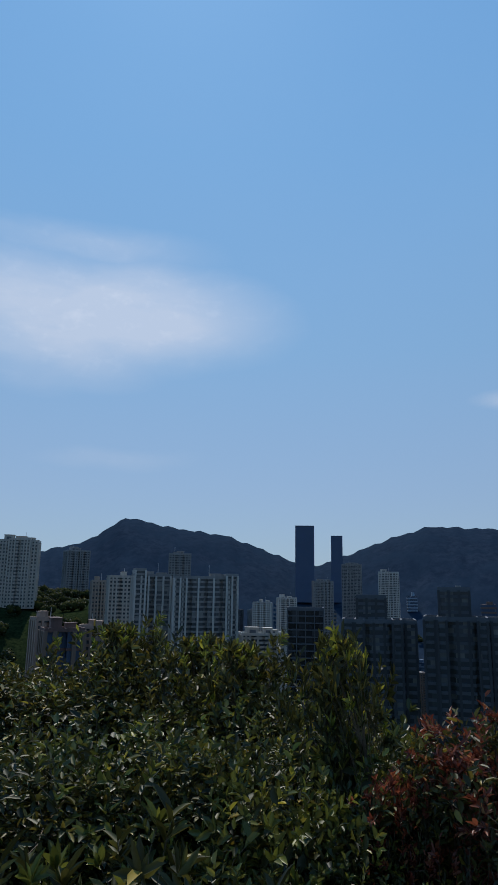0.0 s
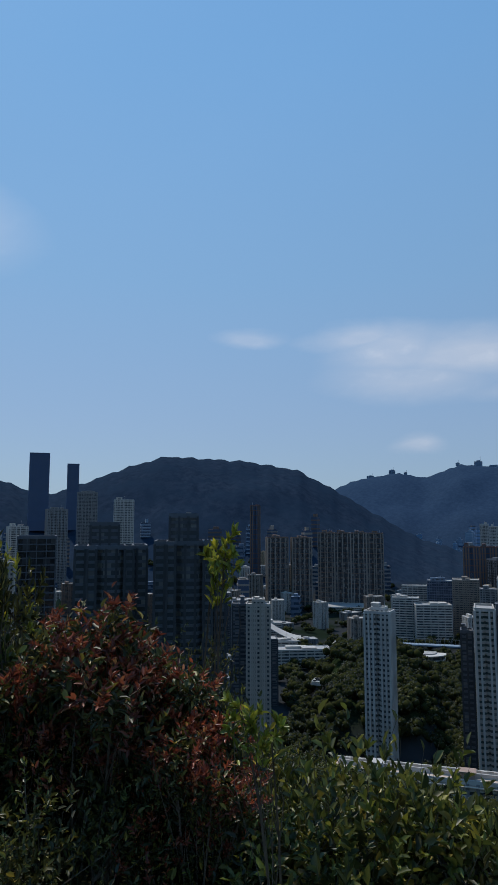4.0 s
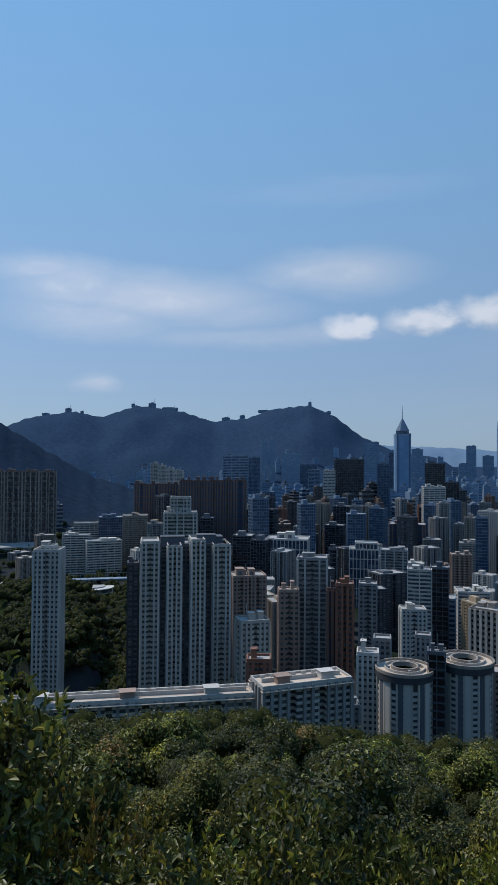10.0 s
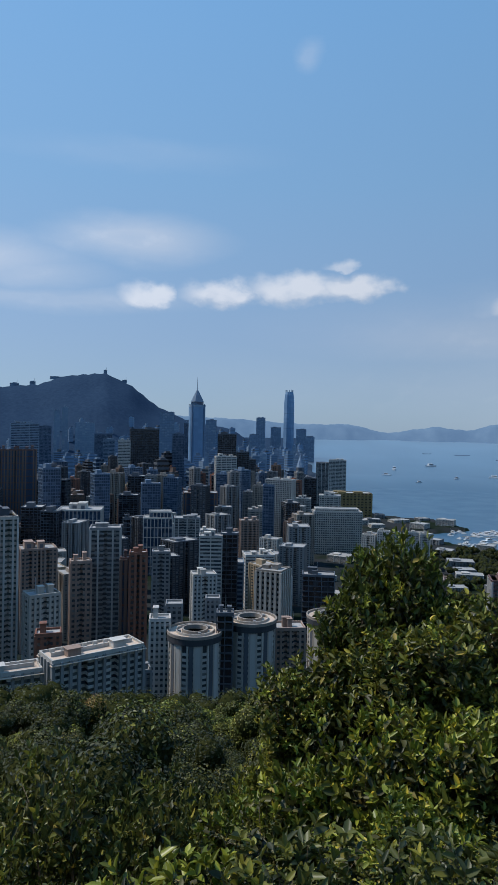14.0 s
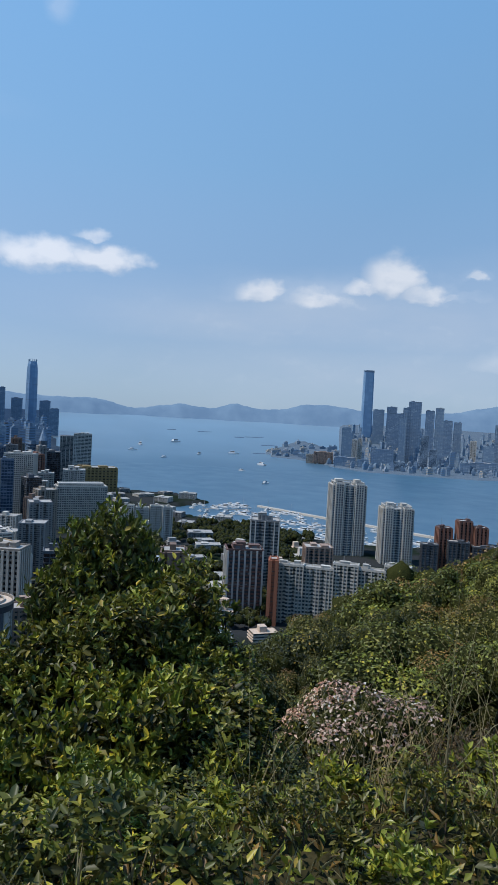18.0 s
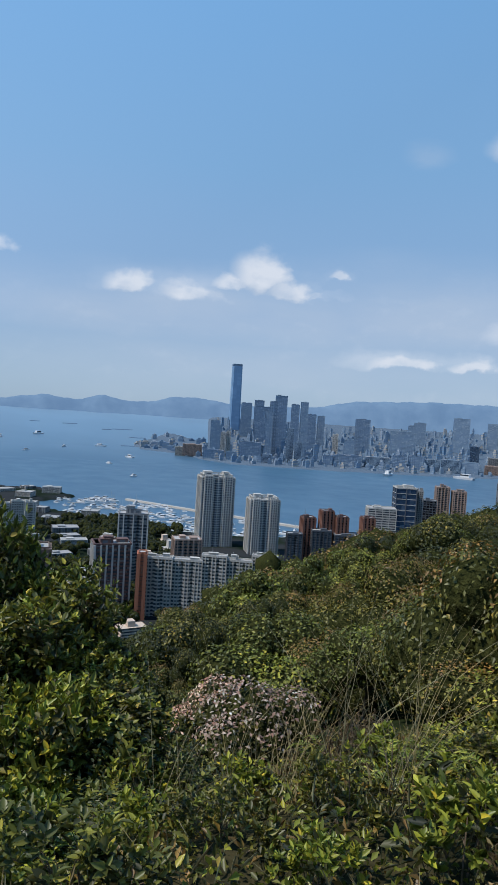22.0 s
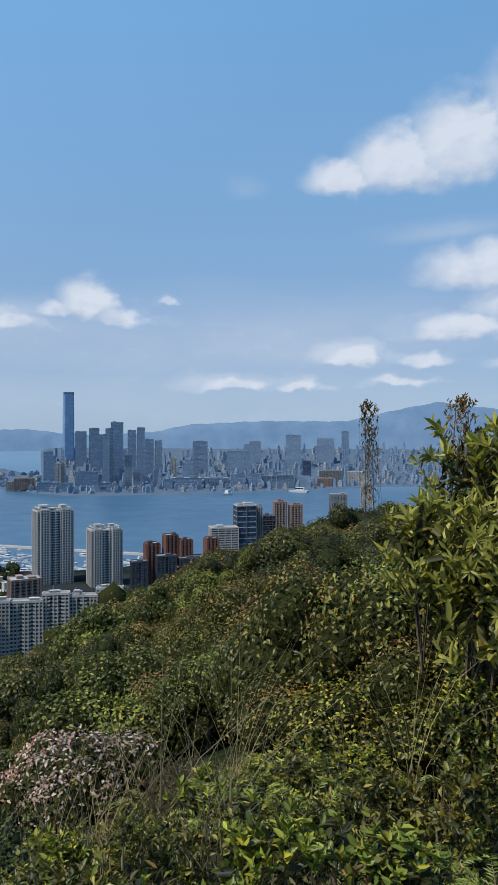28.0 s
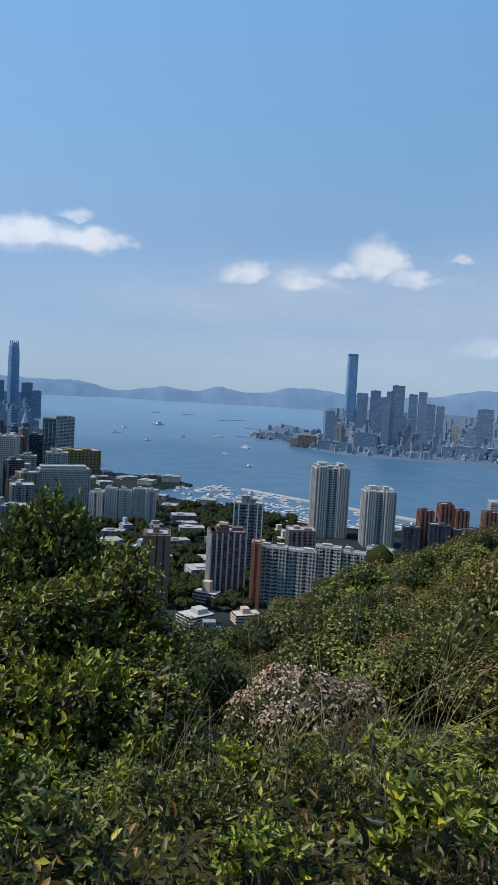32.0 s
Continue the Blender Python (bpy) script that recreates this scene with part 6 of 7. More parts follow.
for c, d, k in ((291.0, 3300, 3.5), (301.4, 2450, 2.6), (299.8, 2150, 1.5), (299.0, 3050, 3.0), (296, 2900, 2.2), (301.9, 1780, 1.6), (290.4, 3000, 2.4), (323.5, 2380, 4.0), (294, 3500, 3.6), (293, 2600, 1.8), (329.5, 2500, 4.5)):
    ob = copy_thing(motor, pose(0, 0, 0))
    ob.matrix_basis = pose(d * math.sin(radians(c)), d * math.cos(radians(c)), float(swell_up(d)), 0, 0, rng.uniform(0, 360)) @ Matrix.Scale(k, 4)
    tagged(ob, "launch or ferry under way in the harbour", "boat")

# ---- plants ----
def unit(v):
    return v / np.maximum(np.linalg.norm(v, axis=-1, keepdims=True), 1e-9)


def leaf_mesh(name, mat, base, way, length, width, r, fine=True, out=None, core=None):
    """Many leaves: each a small folded blade from its base along its way."""
    n = len(base)
    way = unit(way)
    side = unit(np.cross(way, (r.normal(size=(n, 3)) * 0.55 + np.array([0, 0, 1.0])) if out is None else out + r.normal(size=(n, 3)) * 0.28))
    up = np.cross(side, way)
    L = (length * r.uniform(0.65, 1.25, n))[:, None]
    W = L * width * r.uniform(0.8, 1.2, n)[:, None]
    droop = -up * L * r.uniform(0.02, 0.22, n)[:, None]
    fold = up * W * 0.28
    if fine:
        pts = np.stack([base, base + way * L * .3 + side * W * .42 + fold, base + way * L * .68 + side * W * .36 + fold + droop * .5, base + way * L + droop,
                        base + way * L * .68 - side * W * .36 + fold + droop * .5, base + way * L * .3 - side * W * .42 + fold], 1)
        k, tri = 6, np.array([[0, 5, 4, 3], [0, 3, 2, 1]])
    else:
        pts = np.stack([base, base + way * L * .5 + side * W * .5 + fold, base + way * L + droop, base + way * L * .5 - side * W * .5 + fold], 1)
        k, tri = 4, np.array([[0, 3, 2], [0, 2, 1]])
    faces = (np.arange(n)[:, None, None] * k + tri[None]).reshape(-1, tri.shape[1])
    pts, leaves = pts.reshape(-1, 3), len(faces)
    if core is not None:
        faces = np.concatenate([faces, core[1] + len(pts)])
        pts = np.concatenate([pts, core[0]])
    me = bpy.data.meshes.new(name)
    m, c = len(faces), faces.shape[1]
    me.vertices.add(len(pts))
    me.vertices.foreach_set("co", pts.reshape(-1).astype(np.float32))
    me.loops.add(m * c)
    me.loops.foreach_set("vertex_index", faces.reshape(-1).astype(np.int32))
    me.polygons.add(m)
    me.polygons.foreach_set("loop_start", (np.arange(m) * c).astype(np.int32))
    me.polygons.foreach_set("use_smooth", np.ones(m, bool))
    me.materials.append(mat)
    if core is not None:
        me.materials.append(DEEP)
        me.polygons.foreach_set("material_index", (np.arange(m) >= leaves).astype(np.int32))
    me.update(calc_edges=True)
    return me


def tubes(name, mat, lines, sides=4):
    """Tapered branches: each line is a list of (point, radius)."""
    v, f = [], []
    for line in lines:
        n = len(v)
        for i, (p, rad) in enumerate(line):
            q = line[min(i + 1, len(line) - 1)][0] - line[max(i - 1, 0)][0]
            q = q / max(np.linalg.norm(q), 1e-9)
            a = np.cross(q, (0.3, 0.9, 0.2))
            a /= max(np.linalg.norm(a), 1e-9)
            b = np.cross(q, a)
            v += [tuple(p + rad * (a * math.cos(2 * math.pi * j / sides) + b * math.sin(2 * math.pi * j / sides))) for j in range(sides)]
        for i in range(len(line) - 1):
            for j in range(sides):
                f.append([n + i * sides + j, n + i * sides + (j + 1) % sides, n + (i + 1) * sides + (j + 1) % sides, n + (i + 1) * sides + j])
    me = bpy.data.meshes.new(name)
    me.from_pydata(v, [], f)
    me.materials.append(mat)
    me.update()
    return me


def curve_between(a, b, sag, r0, r1, r, steps=4):
    mid = (a + b) / 2 + r.normal(size=3) * sag * np.linalg.norm(b - a)
    return [((1 - u) ** 2 * a + 2 * u * (1 - u) * mid + u * u * b, r0 + (r1 - r0) * u) for u in np.linspace(0, 1, steps)]


def ball(cuts):
    bm = bmesh.new()
    bmesh.ops.create_icosphere(bm, subdivisions=cuts, radius=1.0)
    bm.verts.ensure_lookup_table()
    v, f = np.array([q.co[:] for q in bm.verts]), np.array([[q.index for q in face.verts] for face in bm.faces])
    bm.free()
    return v, f


BALLS = {1: ball(1), 2: ball(2)}


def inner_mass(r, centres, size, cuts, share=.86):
    """Dark lumps added inside a crown's lobes to stand for shade between leaves."""
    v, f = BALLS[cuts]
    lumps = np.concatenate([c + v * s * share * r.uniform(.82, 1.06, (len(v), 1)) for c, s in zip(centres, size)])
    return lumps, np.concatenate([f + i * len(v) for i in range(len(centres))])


def shrub(seed, name, label, height, radius, twigs, per, length, width, mats, tips=0.0, lobes=7, stem=0.012, upright=0.5, category="shrub", fine=True, low=0.12, bare=3, crest=-2.0, core=.22, whorl=0.0, span=(.35, .82)):
    """A shrub: stems and twigs, leaves along the twigs' ends; some twigs carry young leaves of another colour."""
    r = np.random.default_rng(seed)
    root = tagged(new(name), label, category)
    centres = np.stack([r.uniform(-.6, .6, lobes) * radius, r.uniform(-.6, .6, lobes) * radius, r.uniform(*span, lobes) * height], 1)
    centres[0] = (0, 0, height * (span[1] - .04))
    size = r.uniform(.34, .58, lobes) * min(radius, height * 0.6)
    lines, stems = [], []
    for c in centres:
        foot = np.array([*(r.normal(size=2) * radius * 0.08), -0.1])
        line = curve_between(foot, c, 0.12, stem, stem * .45, r, 5)
        lines.append(line)
        stems.append(line)
    which = r.integers(0, lobes, twigs)
    out = unit(r.normal(size=(twigs, 3)) + np.array([0, 0, 0.35]))
    ends = centres[which] + out * (size[which] * r.uniform(.55, 1.12, twigs))[:, None]
    ends[:, 2] = np.maximum(ends[:, 2], height * low * r.uniform(0.3, 1.3, twigs))
    young = r.random(twigs) < tips * np.clip((ends[:, 2] / height - .35) * 2.2, 0, 1.4)
    young &= out[:, 2] > crest
    sets = {0: [[], [], []], 1: [[], [], []]}
    face = unit(ends - centres[which] + np.array([0, 0, .75]) * size[which][:, None])
    for i in range(twigs):
        line = stems[which[i]]
        start = line[r.integers(2, 5)][0]
        tw = curve_between(start, ends[i], 0.12, stem * .3, stem * .1, r, 4)
        if i % bare == 0:
            lines.append([tw[0], tw[2], tw[3]])
        axis = ends[i] - tw[2][0]
        axis = axis / max(np.linalg.norm(axis), 1e-6)
        u = np.sort(r.uniform(0.25, 1.0, per))
        u = 1 - (1 - u) * (1 - whorl)
        pts = np.array([(1 - a) * tw[1][0] + a * ends[i] for a in u])
        ang = np.arange(per) * 2.4 + r.uniform(0, 6)
        a1 = np.cross(axis, (0.2, 0.3, 0.9))
        a1 /= max(np.linalg.norm(a1), 1e-6)
        a2 = np.cross(axis, a1)
        ways = (np.cos(ang)[:, None] * a1 + np.sin(ang)[:, None] * a2) + axis * (upright + 0.5 * u[:, None]) + np.array([0, 0, 0.25])
        s = sets[1 if young[i] else 0]
        s[0].append(pts)
        s[1].append(ways)
        s[2].append(np.repeat(face[i:i + 1], per, 0) + r.normal(size=(per, 3)) * .35)
    tagged(part("stem", tubes("stem", TWIG, lines, 3), None, root), kind="stuff")
    # Dark leaves inside the lobes stand in for shade between the twigs.
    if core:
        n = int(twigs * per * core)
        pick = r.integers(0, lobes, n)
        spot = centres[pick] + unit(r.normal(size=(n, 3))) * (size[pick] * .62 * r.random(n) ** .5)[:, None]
        tagged(part("inner_foliage", leaf_mesh("inner_foliage", LEAF_SHADE, spot, r.normal(size=(n, 3)), length * 1.1, width * 1.1, r, True), None, root, "inner leaves darkened to stand for shade"), kind="stuff")
    for k, nm in ((0, "foliage"), (1, "young_leaves")):
        if sets[k][0]:
            p, w = np.concatenate(sets[k][0]), np.concatenate(sets[k][1])
            tagged(part(nm, leaf_mesh(nm, mats[k], p, w, length * (0.85 if k else 1), width, r, fine, np.concatenate(sets[k][2])), None, root), kind="stuff")
    return root


def stand(ob, x, y, turn=0.0, size=1.0, tall=1.0, sink=0.03):
    ob.matrix_basis = pose(x, y, float(ground(x, y)) - sink, 0, 0, turn) @ Matrix.Diagonal((size, size, size * tall, 1))
    return ob


def crown_leaves(r, centres, size, count, up=0.3):
    which = r.choice(len(centres), count, p=size ** 2 / (size ** 2).sum())
    out = unit(r.normal(size=(count, 3)) + np.array([0, 0, up]))
    pts = centres[which] + out * (size[which] * r.uniform(.84, 1.04, count))[:, None]
    along = np.cross(out, r.normal(size=(count, 3)))
    return pts, unit(along) + out * r.uniform(-.1, .6, count)[:, None], unit(out + np.array([0, 0, .55]))


def tree(seed, label, height, spread_, count, length, mat, accent=None, lobes=9, name="tree", share=.14, every=3, category="tree"):
    """A tree: tapered trunk, limbs, and a lumpy crown of many leaves with gaps."""
    r = np.random.default_rng(seed)
    root = tagged(new(name), label, category)
    a = r.uniform(0, 2 * math.pi, lobes)
    rad = np.sqrt(r.uniform(0.02, 1, lobes)) * spread_ * .62
    centres = np.stack([rad * np.cos(a), rad * np.sin(a), height * (0.76 - 0.46 * (rad / spread_) ** 1.5 + r.uniform(-.16, .1, lobes))], 1)
    size = r.uniform(.26, .40, lobes) * spread_
    fork = np.array([r.normal() * .1, r.normal() * .1, height * .32])
    lines = [curve_between(np.array([0, 0, -0.4]), fork, .06, .045 * height * .5, .03 * height * .5, r, 4)]
    lines += [curve_between(fork, c, .14, .02 * height * .5, .006 * height * .5, r, 4) for c in centres]
    part("trunk", tubes("trunk", BARK, lines, 5), None, root)
    p, w, o = crown_leaves(r, centres, size, count)
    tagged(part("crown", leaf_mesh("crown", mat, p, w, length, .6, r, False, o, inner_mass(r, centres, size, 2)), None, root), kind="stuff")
    if accent:
        p, w, o = crown_leaves(r, centres[::every] + np.array([0, 0, size.mean() * .2]), size[::every], int(count * share), .9)
        tagged(part("young_leaves", leaf_mesh("young_leaves", accent, p, w, length, .55, r, False, o), None, root), kind="stuff")
    return root


# makes of trees for the slope: nearer ones with finer leaves
NEAR_TREES = [
    tree(1, "dark green broadleaf tree on the slope", 4.2, 2.2, 4800, .095, LEAF_WOOD, LEAF_GREEN), tree(2, "bushy green tree with pale new leaves", 3.8, 2.3, 4800, .095, LEAF_GREEN, LEAF_YELLOW),
    tree(3, "olive-green scrub tree with fine leaves", 3.6, 2.2, 5200, .085, LEAF_OLIVE, LEAF_GREEN), tree(4, "rust-tinged scrub tree with fine leaves", 3.6, 2.2, 5200, .085, LEAF_OLIVE, LEAF_RUST),
    tree(5, "glossy dark green tree", 4.4, 2.1, 4800, .095, LEAF_WOOD, LEAF_OLIVE),
]
MID_TREES = [
    tree(11, "dark green tree of the hillside wood", 5.0, 3.4, 2600, .22, LEAF_WOOD, LEAF_GREEN), tree(12, "green tree of the hillside wood", 4.6, 3.4, 2600, .21, LEAF_GREEN, LEAF_YELLOW),
    tree(13, "olive tree of the hillside wood", 4.4, 3.4, 2600, .20, LEAF_OLIVE, LEAF_RUST), tree(14, "dense dark tree of the hillside wood", 5.2, 3.2, 2600, .22, LEAF_WOOD, LEAF_OLIVE),
    tree(15, "yellow-green tree of the hillside wood", 4.4, 3.3, 2600, .21, LEAF_GREEN, LEAF_YELLOW),
]
grow = random.Random(5)
grown, planted = set(), []


def slope_edge(c):
    return float(knots(HILL_EDGE, c)) + 2.3


def plant(makes, c, d, size, gap, group):
    x, y = d * math.sin(radians(c)), d * math.cos(radians(c))
    if any((x - a) ** 2 + (y - b) ** 2 < gap * gap for a, b in planted):
        return False
    west = c < 298
    order = (0, 4, 0, 4, 0, 4, 2, 1, 4, 0) if west else (2, 3, 2, 1, 0, 3, 4)
    proto = makes[grow.choice(order)]
    room = EYE + d * math.tan(radians(slope_edge(c))) - float(ground(x, y))
    size = min(size, room / 4.2)
    if size < .38:
        return False
    planted.append((x, y))
    ob = proto if proto.name not in grown else copy_thing(proto, pose(0, 0, 0))
    grown.add(proto.name)
    tagged(ob, group=group)
    stand(ob, x, y, grow.uniform(0, 360), size, grow.uniform(.85, 1.15), 0.2)
    return True


count = 0
for _ in range(2600):
    d = math.sqrt(grow.uniform(12 ** 2, 42 ** 2))
    c = grow.uniform(222, 348) if d > 16 else grow.uniform(242, 346)
    count += plant(NEAR_TREES, c, d, grow.uniform(.42, 1.15), 3.3, "trees on the near slope")
    if count >= 110:
        break
count = 0
for _ in range(3600):
    count += plant(MID_TREES, grow.uniform(228, 350), math.sqrt(grow.uniform(42 ** 2, 84 ** 2)), grow.uniform(.6, 1.3), 5.0, "trees on the lower slope")
    if count >= 145:
        break


def wood(name, label, spots, mat_pick, leaves, length):
    """Distant trees as one mass for each leaf colour: crowns of leaf clumps and short trunks."""
    r = np.random.default_rng(77)
    for mat in (LEAF_FAR, LEAF_WOOD, LEAF_GREEN, LEAF_OLIVE, LEAF_RUST):
        ps, ws, outs, lines, cores, sizes = [], [], [], [], [], []
        for x, y, high, wide in spots:
            if mat_pick(x, y) is not mat:
                continue
            g = float(ground(x, y))
            k = 6
            centres = np.stack([x + r.normal(size=k) * wide * .3, y + r.normal(size=k) * wide * .3, g + high * r.uniform(.42, .78, k)], 1)
            big = r.uniform(.26, .44, k) * wide
            p, w, o = crown_leaves(r, centres, big, leaves, .5)
            cores.append(centres)
            sizes.append(big)
            ps.append(p)
            ws.append(w)
            outs.append(o)
            lines.append([(np.array([x, y, g - .5]), .14), (np.array([x, y, g + high * .55]), .07)])
        if ps:
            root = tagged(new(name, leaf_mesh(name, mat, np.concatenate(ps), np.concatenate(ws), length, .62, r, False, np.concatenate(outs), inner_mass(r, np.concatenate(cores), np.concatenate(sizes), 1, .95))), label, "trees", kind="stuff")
            tagged(part("trunk", tubes("trunk", BARK, lines, 3), None, root), kind="stuff")


far_spots = []
for _ in range(5000):
    d, c = math.sqrt(grow.uniform(80 ** 2, 262 ** 2)), grow.uniform(236, 352)
    if d > 150 and c < 300 or d > 185 and c < 312:
        continue
    x, y = d * math.sin(radians(c)), d * math.cos(radians(c))
    room = EYE + d * math.tan(radians(slope_edge(c) - .9)) - float(ground(x, y))
    high = min(grow.uniform(3.8, 6.5), room)
    if high > 1.5 and all((x - a) ** 2 + (y - b) ** 2 > 26 for a, b, _, _ in far_spots):
        far_spots.append((x, y, high, grow.uniform(5.0, 7.5)))


def pick_slope(x, y):
    c = math.degrees(math.atan2(x, y)) % 360
    v = noise.noise((x * .03, y * .03, 2.0)) + 0.35 * noise.noise((x * .2, y * .2, 5.0))
    if c < 300:
        return LEAF_WOOD if v < .2 else LEAF_OLIVE if v < .34 else LEAF_GREEN
    return LEAF_WOOD if v < -.22 else LEAF_OLIVE if v < .1 else LEAF_GREEN if v < .26 else LEAF_RUST


wood("hillside_wood", "dense wood covering the lower hillside", far_spots, pick_slope, 420, .42)
park_spots = []
for _ in range(5600):
    pick = grow.random()
    if pick < .45:
        c, d = grow.uniform(289, 306), grow.uniform(520, 1040)
    elif pick < .7:
        c, d = grow.uniform(237, 252), grow.uniform(360, 860)
    elif pick < .88:
        c, d = grow.uniform(222, 252), grow.uniform(700, 1500)
    else:
        c, d = grow.uniform(186, 214), grow.uniform(420, 1100)
    x, y = d * math.sin(radians(c)), d * math.cos(radians(c))
    if float(ground(x, y)) > 3 and all((x - a) ** 2 + (y - b) ** 2 > 36 for a, b, _, _ in park_spots) and all((x - a) ** 2 + (y - b) ** 2 > (q * .55 + 3) ** 2 for a, b, q in TAKEN):
        park_spots.append((x, y, grow.uniform(8, 13), grow.uniform(9, 13)))
wood("park_trees", "dark trees of the town's parks and banks", park_spots[:1550], lambda x, y: LEAF_FAR if noise.noise((x * .02, y * .02, 0)) < .3 else LEAF_WOOD, 110, 1.8)

# ---- shrubs round the viewpoint ----
BUSHES = [
    shrub(21, "green_shrub", "green leafy shrub on the summit bank", 1.1, .75, 200, 12, .062, .52, (LEAF_GREEN, LEAF_FRESH), .5),
    shrub(22, "dark_shrub", "dark glossy-leaved shrub on the summit bank", 1.2, .8, 220, 12, .060, .50, (LEAF_DARK, LEAF_GREEN), .3),
    shrub(23, "olive_shrub", "olive shrub with small leaves", .95, .75, 240, 13, .040, .54, (LEAF_OLIVE, LEAF_RUST), .2, fine=False),
    shrub(24, "yellow_green_shrub", "shrub with bright yellow-green young leaves", 1.0, .7, 190, 12, .066, .54, (LEAF_FRESH, LEAF_YELLOW), .6),
    shrub(27, "evergreen_shrub", "very dark evergreen shrub with a few pale shoots", 1.1, .75, 300, 12, .040, .42, (LEAF_SHADE, LEAF_DARK), .4),
]


LOW = [
    shrub(71, "low_shrub", "low shrub with fresh yellow-green leaves", .5, .36, 50, 9, .064, .46, (LEAF_FRESH, LEAF_YELLOW), .6, lobes=6, stem=.006, whorl=.3, bare=2),
    shrub(72, "low_shrub", "low shrub with dark glossy leaves", .5, .36, 56, 9, .056, .48, (LEAF_DARK, LEAF_GREEN), .5, lobes=6, stem=.006, bare=2),
    shrub(73, "low_shrub", "low olive shrub with small leaves", .5, .38, 70, 10, .042, .46, (LEAF_OLIVE, LEAF_FRESH), .4, lobes=6, stem=.006, bare=2),
    shrub(74, "low_shrub", "low half-dry shrub with rusty leaves", .55, .3, 50, 10, .040, .36, (LEAF_SIENNA, LEAF_OLIVE), .4, lobes=6, stem=.006, upright=1.0, bare=1, core=0),
]


def again(proto, *where, label="", **more):
    """The first use of a shrub places it; later ones are copies."""
    ob = proto if proto.name not in grown else copy_thing(proto, pose(0, 0, 0))
    grown.add(proto.name)
    if label:
        tagged(ob, label)
    return stand(ob, *where, **more)


def topped(proto, eye, bearing, dist, top, wide):
    """Plants a shrub at a bearing and distance from a standing place, its crown reaching up to the angle top."""
    x, y = eye[0] + dist * math.sin(radians(bearing)), eye[1] + dist * math.cos(radians(bearing))
    high = max(v[2] for child in proto.children for v in child.bound_box) * 0.93
    room = max(eye[2] + dist * math.tan(radians(top)) - float(ground(x, y)), 0.25)
    return again(proto, x, y, grow.uniform(0, 360), wide, tall=room / high / wide)


START, MIDDLE, OUTLOOK = (-.05, .03, EYE - .03), (-.35, .45, EYE - .2), (-.2, 1.15, EYE - .22)
# screen of foliage in the first direction
screens = [
    shrub(25, "screen_shrub", "tall dark leafy shrub screening the city", 2.0, 1.0, 520, 11, .066, .42, (LEAF_SHADE, LEAF_GREEN), .3, lobes=13, core=.3),
    shrub(26, "screen_shrub", "tall olive-brown leafy shrub screening the city", 2.0, 1.0, 520, 11, .060, .45, (LEAF_SHADE, LEAF_OLIVE), .3, lobes=13, crest=.2, core=.3),
    shrub(61, "whorled_shrub", "open shrub with bare twigs and whorled leaves", 2.0, .62, 210, 12, .082, .34, (LEAF_SHADE, LEAF_FRESH), .3, lobes=11, bare=1, upright=.3, core=.12, whorl=.55, stem=.016),
]
for c, d, top, wide, k in ((189, 5.0, -5.2, 1.0, 0), (193.5, 5.0, -5.0, 1.0, 1), (197, 4.5, -5.8, 1.0, 0), (200.8, 5.2, -2.3, .8, 2), (203.6, 4.8, -4.4, .9, 1), (206.5, 5.0, -3.3, .75, 2), (210.8, 4.6, -3.6, .7, 2),
                           (209, 4.3, -6.2, .9, 0), (214.6, 4.2, -7.4, .75, 1), (218.7, 3.3, -3.0, .5, 2), (221.5, 3.8, -11.5, .6, 1), (184, 4.8, -5.5, 1.0, 1)):
    topped(screens[k], START, c, d, top, wide)
glossy = shrub(62, "glossy_shrub", "dense shrub with glossy dark leaves and bare twigs", 1.5, .8, 420, 11, .060, .50, (LEAF_DARK, LEAF_GREEN), .35, lobes=12, bare=2)
rosette = shrub(63, "rosette_shrub", "low shrub with rosettes of long leathery leaves", 1.0, .55, 90, 11, .098, .32, (LEAF_SHADE, LEAF_GREEN), .4, lobes=8, whorl=.7, upright=.25, bare=2, core=.3)
for c, d, top, wide, proto in ((196, 3.4, -9.5, .9, glossy), (201.5, 3.3, -8.8, .9, screens[0]), (207, 3.2, -9.5, .8, glossy), (212, 3.2, -10.5, .7, screens[1]), (217, 3.0, -12, .65, glossy), (221.0, 3.0, -15, .5, screens[1]),
                               (191, 3.2, -10, .8, screens[1]), (194, 2.3, -16, .8, rosette), (198.5, 2.2, -15.5, .85, rosette), (204, 2.3, -18, .8, rosette), (209, 2.4, -18.5, .7, glossy), (213, 2.4, -18.5, .75, rosette),
                               (218, 2.4, -19, .6, BUSHES[4]), (201, 1.95, -21, .6, rosette), (207, 2.0, -23, .6, rosette)):
    topped(proto, START, c, d, top, wide)
red = shrub(31, "red_tipped_shrub", "tall shrub with red young leaves on top", 2.2, .5, 420, 12, .054, .40, (LEAF_SHADE, LEAF_RED), 2.2, lobes=14, crest=-.1, upright=.55, whorl=.3, core=.3)
for x, y, top, turn, wide in ((-2.23, -1.81, 179.74, 0, .8), (-2.07, -2.03, 179.62, 130, .6), (-2.42, -1.62, 179.42, 240, .66), (-2.25, -1.44, 179.26, 60, .55)):
    again(red, x, y, turn, wide, tall=(top - float(ground(x, y))) / 2.05 / wide)
sapling = shrub(44, "sapling", "slender sapling with pale green leaf whorls", 2.2, .26, 22, 9, .075, .42, (LEAF_FRESH, LEAF_YELLOW), .5, lobes=2, stem=.012, low=.8, whorl=.5, bare=1, core=0, span=(.8, .97))
topped(sapling, MIDDLE, 227.7, 3.2, -.6, .6)
topped(sapling, MIDDLE, 231.2, 2.3, -12.8, .55)
